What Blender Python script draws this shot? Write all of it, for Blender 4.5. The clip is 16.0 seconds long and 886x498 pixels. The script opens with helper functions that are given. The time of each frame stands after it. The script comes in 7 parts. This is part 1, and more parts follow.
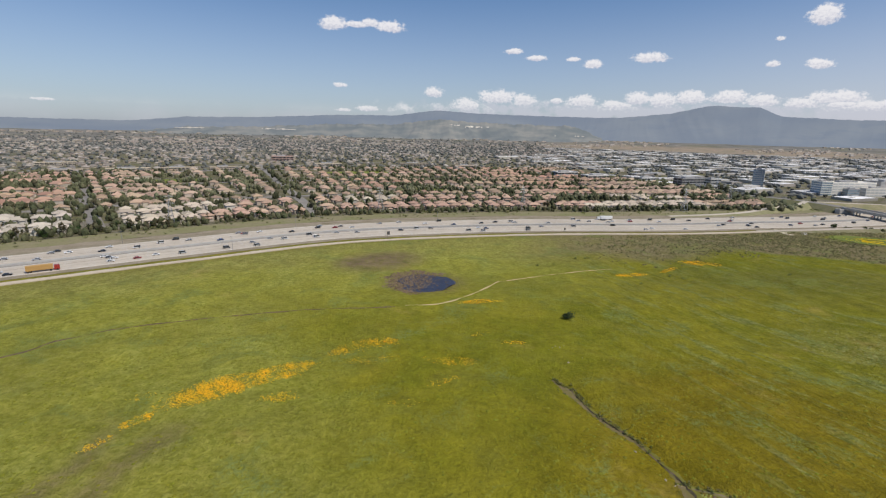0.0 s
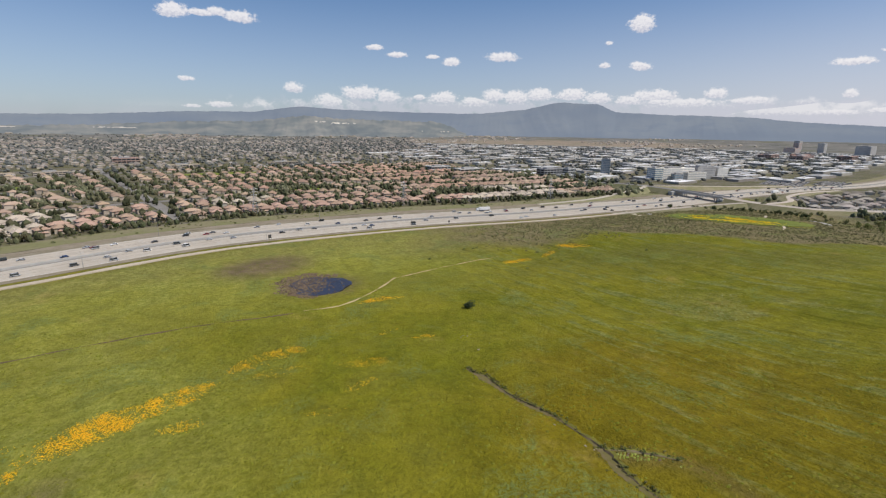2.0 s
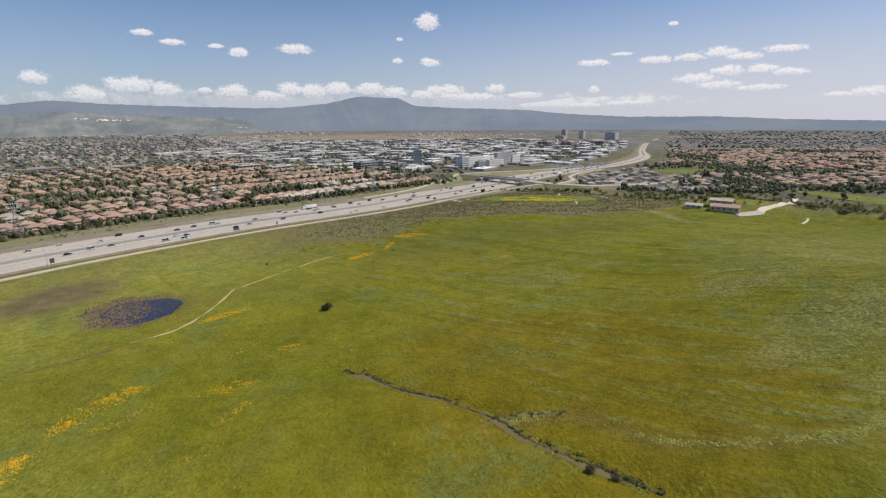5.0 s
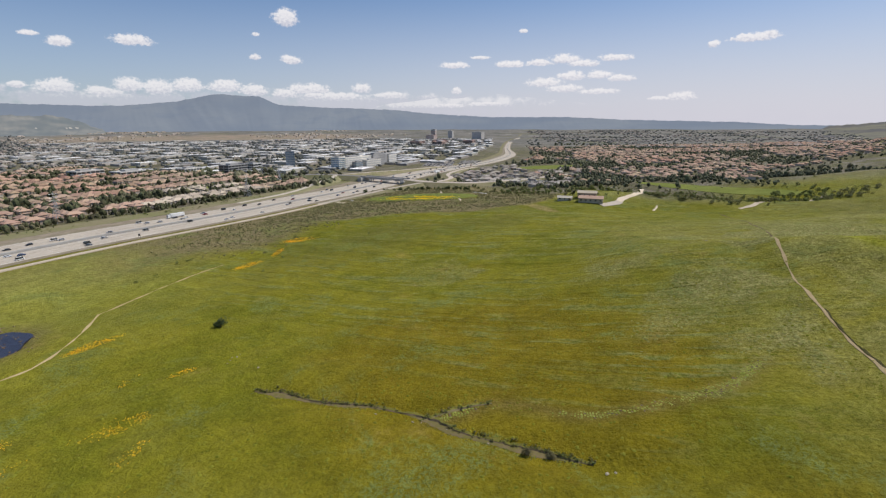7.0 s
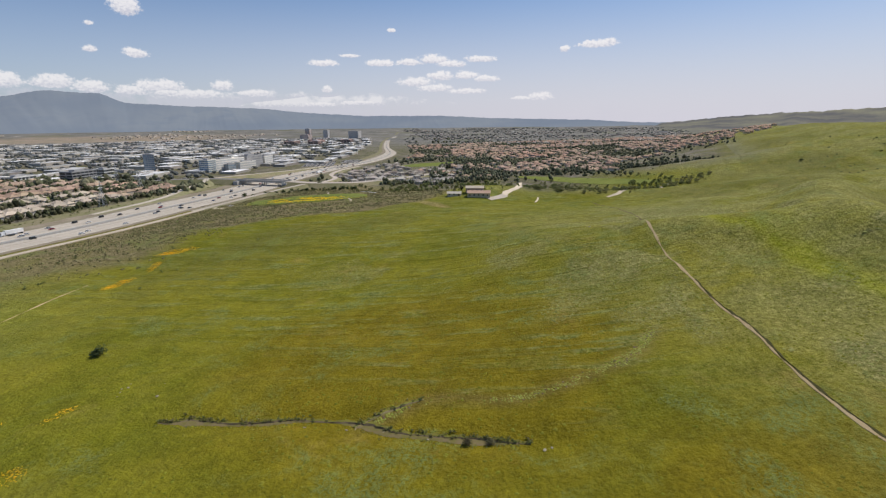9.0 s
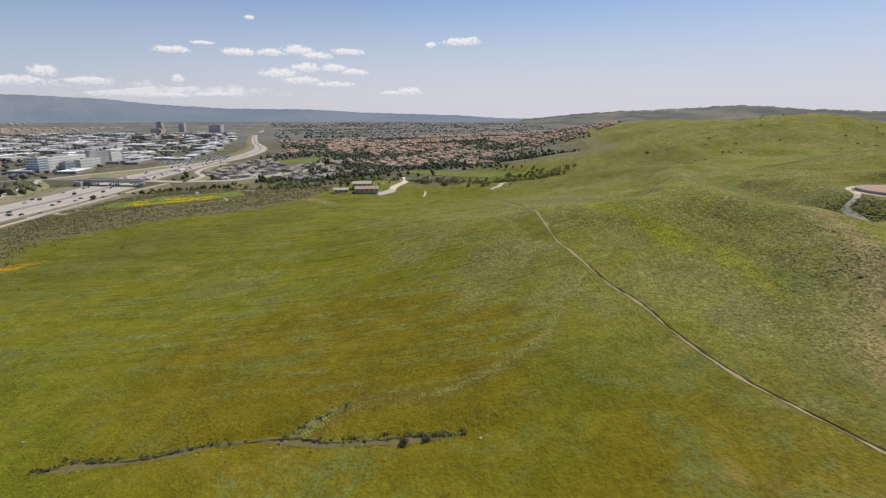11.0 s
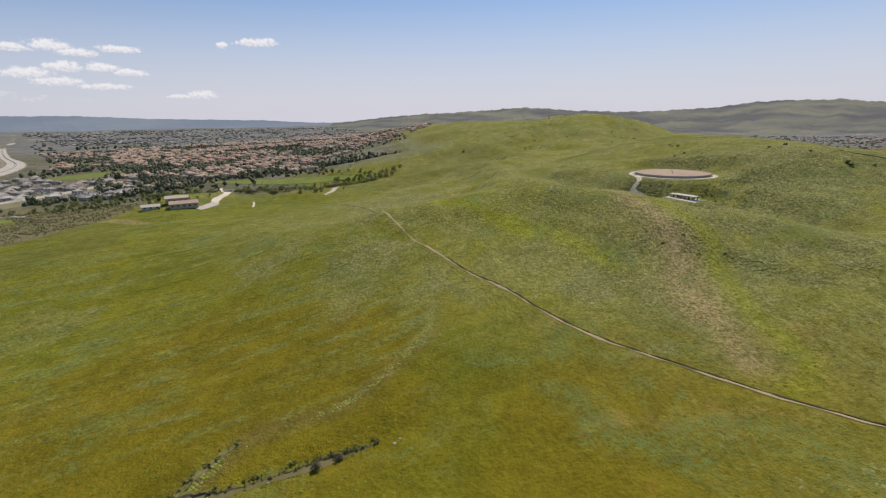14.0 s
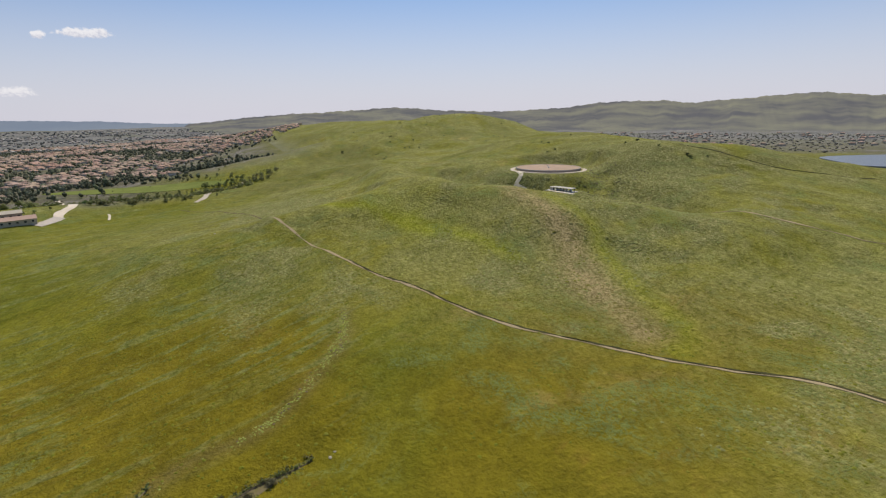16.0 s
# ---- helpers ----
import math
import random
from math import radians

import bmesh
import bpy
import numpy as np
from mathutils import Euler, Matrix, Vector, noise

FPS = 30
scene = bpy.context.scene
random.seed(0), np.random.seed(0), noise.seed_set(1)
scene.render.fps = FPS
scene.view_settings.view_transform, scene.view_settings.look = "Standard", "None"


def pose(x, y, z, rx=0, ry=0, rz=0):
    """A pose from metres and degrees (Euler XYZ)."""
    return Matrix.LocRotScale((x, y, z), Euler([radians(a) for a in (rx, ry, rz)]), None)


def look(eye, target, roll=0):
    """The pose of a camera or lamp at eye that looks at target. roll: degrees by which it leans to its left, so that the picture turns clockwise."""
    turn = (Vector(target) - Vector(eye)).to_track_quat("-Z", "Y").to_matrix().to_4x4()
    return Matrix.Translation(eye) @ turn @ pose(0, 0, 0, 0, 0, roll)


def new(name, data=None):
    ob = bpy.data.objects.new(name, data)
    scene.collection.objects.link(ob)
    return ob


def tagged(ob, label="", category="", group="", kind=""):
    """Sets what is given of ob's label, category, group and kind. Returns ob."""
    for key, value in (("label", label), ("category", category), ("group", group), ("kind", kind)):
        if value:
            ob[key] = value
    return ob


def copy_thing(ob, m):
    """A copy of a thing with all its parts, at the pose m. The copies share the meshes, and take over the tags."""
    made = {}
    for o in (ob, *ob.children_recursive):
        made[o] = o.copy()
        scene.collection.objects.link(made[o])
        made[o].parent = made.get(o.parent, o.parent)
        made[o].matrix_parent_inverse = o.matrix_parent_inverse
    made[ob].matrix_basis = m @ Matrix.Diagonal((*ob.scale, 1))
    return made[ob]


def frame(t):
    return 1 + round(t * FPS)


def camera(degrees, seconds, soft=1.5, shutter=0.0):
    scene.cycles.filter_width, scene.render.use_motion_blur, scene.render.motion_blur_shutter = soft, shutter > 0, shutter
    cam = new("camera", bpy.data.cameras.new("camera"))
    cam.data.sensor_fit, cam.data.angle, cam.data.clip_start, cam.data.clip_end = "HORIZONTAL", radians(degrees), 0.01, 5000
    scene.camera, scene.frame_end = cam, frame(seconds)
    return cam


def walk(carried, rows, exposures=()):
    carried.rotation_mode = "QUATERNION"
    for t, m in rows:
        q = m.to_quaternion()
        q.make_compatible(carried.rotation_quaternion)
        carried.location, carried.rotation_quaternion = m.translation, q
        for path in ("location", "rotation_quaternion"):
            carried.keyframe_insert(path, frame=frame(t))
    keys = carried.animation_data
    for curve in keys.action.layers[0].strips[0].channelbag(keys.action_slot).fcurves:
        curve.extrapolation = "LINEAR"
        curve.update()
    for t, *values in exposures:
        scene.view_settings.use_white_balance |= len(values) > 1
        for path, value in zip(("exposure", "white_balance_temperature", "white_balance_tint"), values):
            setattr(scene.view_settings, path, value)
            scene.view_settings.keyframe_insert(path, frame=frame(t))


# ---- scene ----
cam = camera(83.8, 16.0, soft=1.25)
PATH = [
    (0, (-2.207, -0.018, 87.348), (-2.179, 1.925, 86.875), 1.3),
    (0.5, (-5.284, 0.618, 87.292), (-5.122, 2.555, 86.818), 1.1),
    (1, (-8.153, 1.45, 87.118), (-7.864, 3.371, 86.643), 1.0),
    (1.5, (-10.906, 2.332, 86.846), (-10.492, 4.229, 86.369), 0.9),
    (2, (-13.611, 3.419, 86.635), (-13.084, 5.288, 86.157), 0.8),
    (2.5, (-16.273, 4.677, 86.473), (-15.622, 6.506, 85.993), 0.7),
    (3, (-18.958, 6.001, 86.328), (-18.195, 7.786, 85.847), 0.5),
    (3.5, (-21.416, 7.459, 86.199), (-20.54, 9.191, 85.718), 0.3),
    (4, (-23.785, 9.144, 86.081), (-22.804, 10.819, 85.598), 0.1),
    (4.2, (-24.702, 9.962, 86.069), (-23.681, 11.612, 85.582), 0.0),
    (6.3, (-34.222, 20.048, 85.655), (-32.798, 21.363, 85.16), -0.1),
    (6.5, (-34.939, 21.064, 85.652), (-33.482, 22.341, 85.157), -0.1),
    (7, (-36.424, 23.627, 85.593), (-34.892, 24.812, 85.096), -0.1),
    (7.5, (-37.929, 26.3, 85.405), (-36.328, 27.389, 84.906), -0.2),
    (8, (-39.318, 28.79, 85.207), (-37.655, 29.781, 84.706), -0.2),
    (8.5, (-40.563, 31.278, 85.029), (-38.841, 32.162, 84.527), -0.4),
    (9, (-41.709, 34.071, 84.954), (-39.937, 34.849, 84.451), -0.4),
    (9.2, (-42.046, 35.239, 84.937), (-40.257, 35.976, 84.432), -0.3),
    (11.3, (-43.688, 48.142, 84.793), (-41.771, 48.381, 84.277), -0.1),
    (11.5, (-43.853, 49.314, 84.737), (-41.929, 49.51, 84.227), -0.4),
    (12, (-43.917, 52.352, 84.516), (-41.984, 52.431, 84.006), -0.4),
    (12.5, (-43.798, 55.267, 84.349), (-41.864, 55.228, 83.84), -0.4),
    (13, (-43.371, 58.142, 84.211), (-41.444, 57.981, 83.701), -0.4),
    (13.5, (-42.826, 60.989, 84.119), (-40.913, 60.709, 83.609), -0.5),
    (14, (-42.026, 63.811, 84.123), (-40.134, 63.412, 83.612), -0.6),
    (14.5, (-41.033, 66.742, 84.158), (-39.171, 66.221, 83.644), -0.6),
    (15, (-39.896, 69.5, 84.133), (-38.073, 68.859, 83.618), -0.7),
    (15.5, (-38.748, 71.98, 84.078), (-36.968, 71.228, 83.563), -0.7),
    (16, (-37.693, 74.475, 84.067), (-35.964, 73.615, 83.55), -0.8),
]
walk(cam, [(t, look(eye, target, roll)) for t, eye, target, roll in PATH])

# ---------------------------------------------------------------- light
SUN_AZ, SUN_EL = 122.0, 56.0          # degrees clockwise from +y, and above the horizon
world = bpy.data.worlds.new("sky")
scene.world = world
world.use_nodes = True


class Nodes:
    """Short hand for building a node tree."""

    def __init__(self, tree):
        self.tree = tree

    def add(self, kind, **props):
        n = self.tree.nodes.new(kind)
        for key, value in props.items():
            setattr(n, key, value)
        return n

    def link(self, a, b):
        self.tree.links.new(a, b)

    def put(self, socket, value):
        if isinstance(value, bpy.types.NodeSocket):
            self.link(value, socket)
        elif value is not None:
            socket.default_value = value

    def math(self, op, a, b=None, c=None, clamp=False):
        n = self.add("ShaderNodeMath", operation=op, use_clamp=clamp)
        self.put(n.inputs[0], a), self.put(n.inputs[1], b), self.put(n.inputs[2], c)
        return n.outputs[0]

    def vmath(self, op, a, b=None):
        n = self.add("ShaderNodeVectorMath", operation=op)
        self.put(n.inputs[0], a), self.put(n.inputs[1], b)
        return n.outputs["Value"] if op in ("DOT_PRODUCT", "LENGTH", "DISTANCE") else n.outputs[0]

    def ramp(self, value, lo, hi, a=0.0, b=1.0, smooth=True):
        n = self.add("ShaderNodeMapRange", interpolation_type="SMOOTHSTEP" if smooth else "LINEAR")
        self.put(n.inputs[0], value)
        for k, v in enumerate((lo, hi, a, b)):
            n.inputs[k + 1].default_value = v
        return n.outputs[0]

    def noise(self, vector, scale, detail=4.0, rough=0.55, warp=0.0):
        n = self.add("ShaderNodeTexNoise")
        self.put(n.inputs["Vector"], vector)
        n.inputs["Scale"].default_value = scale
        n.inputs["Detail"].default_value = detail
        n.inputs["Roughness"].default_value = rough
        n.inputs["Distortion"].default_value = warp
        return n.outputs["Fac"]

    def mix(self, fac, a, b, blend="MIX"):
        n = self.add("ShaderNodeMix", data_type="RGBA", blend_type=blend)
        self.put(n.inputs["Factor"], fac)
        for key, v in (("A", a), ("B", b)):
            sock = [s for s in n.inputs if s.name == key and s.type == "RGBA"][0]
            self.put(sock, (*v, 1.0) if isinstance(v, tuple) and len(v) == 3 else v)
        return [s for s in n.outputs if s.type == "RGBA"][0]


def build_sky():
    w = Nodes(world.node_tree)
    w.tree.nodes.clear()
    out = w.add("ShaderNodeOutputWorld")
    back = w.add("ShaderNodeBackground")
    sky = w.add("ShaderNodeTexSky", sky_type="NISHITA", sun_disc=False)
    sky.sun_elevation, sky.sun_rotation = radians(SUN_EL), radians(SUN_AZ)
    sky.altitude, sky.air_density, sky.dust_density, sky.ozone_density = 100, 1.0, 0.8, 3.0
    way = w.add("ShaderNodeTexCoord").outputs["Generated"]
    sep = w.add("ShaderNodeSeparateXYZ")
    w.link(way, sep.inputs[0])
    az = w.math("MULTIPLY", w.math("ARCTAN2", sep.outputs[0], sep.outputs[1]), 57.2958)
    el = w.math("MULTIPLY", w.math("ARCSINE", sep.outputs[2]), 57.2958)
    # fair-weather clouds: azimuth, elevation, half width, half height (degrees)
    northern = [(-0.6, 3.82, 1.1, 0.53), (3.0, 2.52, 1.6, 0.66), (6.5, 3.42, 2.2, 0.71), (9.4, 3.11, 1.3, 0.65), (12.9, 3.15, 0.7, 0.29), (15.6, 3.06, 1.5, 0.7), (19.1, 2.74, 1.5, 0.51), (21.2, 3.37, 1.5, 0.62), (23.5, 3.21, 1.6, 0.72), (26.1, 3.47, 1.6, 0.65), (29.5, 3.51, 1.7, 0.58), (32.3, 3.17, 1.6, 0.56), (35.4, 2.94, 1.5, 0.45), (38.3, 2.82, 1.4, 0.33), (-7.9, 1.95, 1.4, 0.3), (-10.4, 1.77, 0.9, 0.18), (-37.5, 1.78, 1.0, 0.14), (-11.3, 10.33, 1.5, 0.64), (-8.9, 10.41, 1.5, 0.32), (-7.5, 10.59, 1.1, 0.38), (-5.3, 10.25, 1.6, 0.54), (8.0, 8.18, 1.0, 0.28), (10.4, 7.51, 1.1, 0.28), (14.3, 7.38, 0.8, 0.22), (16.4, 6.86, 1.0, 0.44), (21.9, 7.36, 1.8, 0.48), (35.9, 10.22, 1.3, 0.8), (32.9, 8.6, 0.4, 0.19), (32.6, 6.46, 0.6, 0.29), (36.1, 6.29, 1.1, 0.42), (-10.8, 4.34, 0.8, 0.23)]
    eastern = [(37.7, 3.35, 2.4, 0.57), (43.4, 3.53, 1.0, 0.53), (46.4, 2.83, 1.9, 0.36), (40.9, 2.68, 3.0, 0.41), (53.6, 5.95, 1.6, 0.35), (56.4, 6.73, 1.0, 0.17), (59.7, 6.0, 1.7, 0.34), (62.8, 6.12, 1.5, 0.34), (65.4, 6.39, 1.7, 0.45), (67.4, 5.94, 1.7, 0.33), (70.5, 6.39, 1.8, 0.33), (63.4, 4.05, 2.0, 0.46), (66.2, 4.69, 1.5, 0.45), (69.0, 4.73, 1.5, 0.39), (71.2, 4.39, 1.5, 0.33), (65.6, 3.44, 2.0, 0.4), (69.1, 3.09, 2.3, 0.29), (77.1, 2.43, 1.3, 0.44), (75.0, 2.31, 1.1, 0.22), (79.4, 7.19, 0.6, 0.3), (82.7, 7.54, 2.0, 0.39), (84.0, 7.77, 0.6, 0.33), (61.0, 9.27, 0.5, 0.22), (53.8, 3.31, 0.6, 0.36), (57.1, 1.92, 2.5, 0.24), (52.7, 1.76, 2.5, 0.24)]
    flat = w.add("ShaderNodeCombineXYZ")
    w.link(az, flat.inputs[0]), w.link(w.math("MULTIPLY", el, 1.25), flat.inputs[1])
    lumps = w.noise(flat.outputs[0], 1.1, 5.0, 0.6, 0.15)
    fine = w.noise(flat.outputs[0], 3.2, 5.0, 0.6, 0.1)
    best = lift = None
    for a, e, rw, rh in northern + eastern:
        dx = w.math("DIVIDE", w.math("SUBTRACT", az, a), rw * 1.2)
        dy = w.math("DIVIDE", w.math("SUBTRACT", el, e), rh * 1.5)
        low = w.math("MAXIMUM", dy, w.math("MULTIPLY", dy, -1.45))
        d = w.math("SQRT", w.math("ADD", w.math("MULTIPLY", dx, dx), w.math("MULTIPLY", low, low)))
        if best is None:
            best, lift = d, dy
        else:
            nearer = w.math("LESS_THAN", d, best)
            lift = w.math("ADD", w.math("MULTIPLY", dy, nearer), w.math("MULTIPLY", lift, w.math("SUBTRACT", 1.0, nearer)))
            best = w.math("MINIMUM", best, d)
    edge = w.math("ADD", w.math("MULTIPLY", lumps, 1.1), w.math("MULTIPLY", fine, 0.75))
    body = w.math("SUBTRACT", w.math("ADD", edge, 0.02), best)
    puff = w.ramp(body, -0.02, 0.42)
    # the long bank over the mountains
    along = w.math("MULTIPLY", w.ramp(az, -14.0, 6.0), w.ramp(az, 74.0, 50.0))
    band = w.math("MULTIPLY", w.ramp(el, 3.7, 2.2), along)
    wide = w.noise(flat.outputs[0], 0.6, 5.0, 0.58, 0.2)
    bank = w.math("MULTIPLY", w.ramp(w.math("ADD", wide, w.math("MULTIPLY", band, 0.32)), 0.60, 0.84), w.ramp(band, 0.0, 0.4))
    # thin veil low over the plain
    veil = w.math("MULTIPLY", w.ramp(el, 2.8, 0.4), w.ramp(w.noise(flat.outputs[0], 0.16, 4.0, 0.5), 0.4, 0.7))
    veil = w.math("MULTIPLY", veil, 0.3)
    cover = w.math("MAXIMUM", w.math("MAXIMUM", w.math("MULTIPLY", puff, w.ramp(el, 0.5, 6.0, 0.72, 0.95)), w.math("MULTIPLY", bank, 0.6)), veil)
    cover = w.math("MULTIPLY", cover, w.ramp(el, -0.6, 0.4))
    shade = w.ramp(w.math("ADD", lift, w.math("MULTIPLY", w.math("SUBTRACT", fine, 0.5), 2.6)), -0.8, 0.5)
    white = w.mix(shade, (6.6, 6.6, 7.5), (10.0, 9.7, 9.8))
    clear = w.mix(1.0, sky.outputs[0], (0.70, 0.885, 1.08), "MULTIPLY")
    # haze low over the horizon, whiter towards the sun
    towards = w.vmath("DOT_PRODUCT", way, (math.sin(radians(SUN_AZ)), math.cos(radians(SUN_AZ)), 0.0))
    haze = w.math("MULTIPLY", w.ramp(el, 17.0, -1.0), w.ramp(towards, -0.5, 0.9, 0.38, 0.93))
    air = w.mix(haze, clear, (7.4, 7.2, 8.1))
    w.link(w.mix(w.math("MULTIPLY", cover, 0.92), air, white), back.inputs[0])
    back.inputs[1].default_value = 0.09
    w.link(back.outputs[0], out.inputs[0])


build_sky()
sun = new("sun", bpy.data.lights.new("sun", "SUN"))
sun.data.energy, sun.data.angle, sun.data.color = 3.8, radians(0.53), (1.0, 0.935, 0.83)
sa, se = radians(SUN_AZ), radians(SUN_EL)
sun.matrix_world = look((0, 0, 0), (-math.sin(sa) * math.cos(se), -math.cos(sa) * math.cos(se), -math.sin(se)))


# ---------------------------------------------------------------- materials
def surface(name, cols, scale=1.0, rough=0.8, metal=0.0, bump=0.2, vary=0.15, fine=9.0, island=False, spec=0.08, leaf=0.0):
    """A procedural surface: three colours mixed by a broad and a fine noise, a varying value from piece to piece, and fine relief."""
    m = bpy.data.materials.new(name)
    m.use_nodes = True
    n = Nodes(m.node_tree)
    bsdf = m.node_tree.nodes["Principled BSDF"]
    co = n.add("ShaderNodeTexCoord").outputs["Object"]
    who = n.add("ShaderNodeNewGeometry").outputs["Random Per Island"] if island else n.add("ShaderNodeObjectInfo").outputs["Random"]
    moved = n.vmath("ADD", co, n.vmath("MULTIPLY", n.add("ShaderNodeObjectInfo").outputs["Location"], (0.37, 0.53, 0.2)))
    broad = n.noise(moved, scale, 5.0, 0.6)
    small = n.noise(moved, scale * fine, 4.0, 0.6)
    a, b, c = (cols + cols[-1:] * 2)[:3]
    col = n.mix(n.ramp(broad, 0.35, 0.65), a, b)
    col = n.mix(n.math("MULTIPLY", n.ramp(small, 0.45, 0.7), 0.6), col, c)
    hsv = n.add("ShaderNodeHueSaturation")
    n.link(col, hsv.inputs["Color"])
    n.link(n.ramp(who, 0.0, 1.0, 1.0 - vary, 1.0 + vary, smooth=False), hsv.inputs["Value"])
    n.link(n.ramp(n.math("FRACT", n.math("MULTIPLY", who, 7.3)), 0.0, 1.0, 0.5 - vary * 0.06, 0.5 + vary * 0.06, smooth=False), hsv.inputs["Hue"])
    n.link(hsv.outputs[0], bsdf.inputs["Base Color"])
    bsdf.inputs["Metallic"].default_value = metal
    bsdf.inputs["Specular IOR Level"].default_value = spec
    n.link(n.ramp(small, 0.2, 0.8, max(rough - 0.12, 0.02), min(rough + 0.12, 1.0)), bsdf.inputs["Roughness"])
    if bump:
        bp = n.add("ShaderNodeBump")
        bp.inputs["Strength"].default_value = bump
        bp.inputs["Distance"].default_value = 0.3 / (scale * fine)
        n.link(small, bp.inputs["Height"])
        n.link(bp.outputs[0], bsdf.inputs["Normal"])
    if leaf:
        thin, both = n.add("ShaderNodeBsdfTranslucent"), n.add("ShaderNodeMixShader")
        glow = n.add("ShaderNodeHueSaturation")
        glow.inputs["Value"].default_value = 1.6
        n.link(hsv.outputs[0], glow.inputs["Color"]), n.link(glow.outputs[0], thin.inputs["Color"])
        both.inputs[0].default_value = leaf
        n.link(bsdf.outputs[0], both.inputs[1]), n.link(thin.outputs[0], both.inputs[2])
        n.link(both.outputs[0], m.node_tree.nodes["Material Output"].inputs["Surface"])
    return m


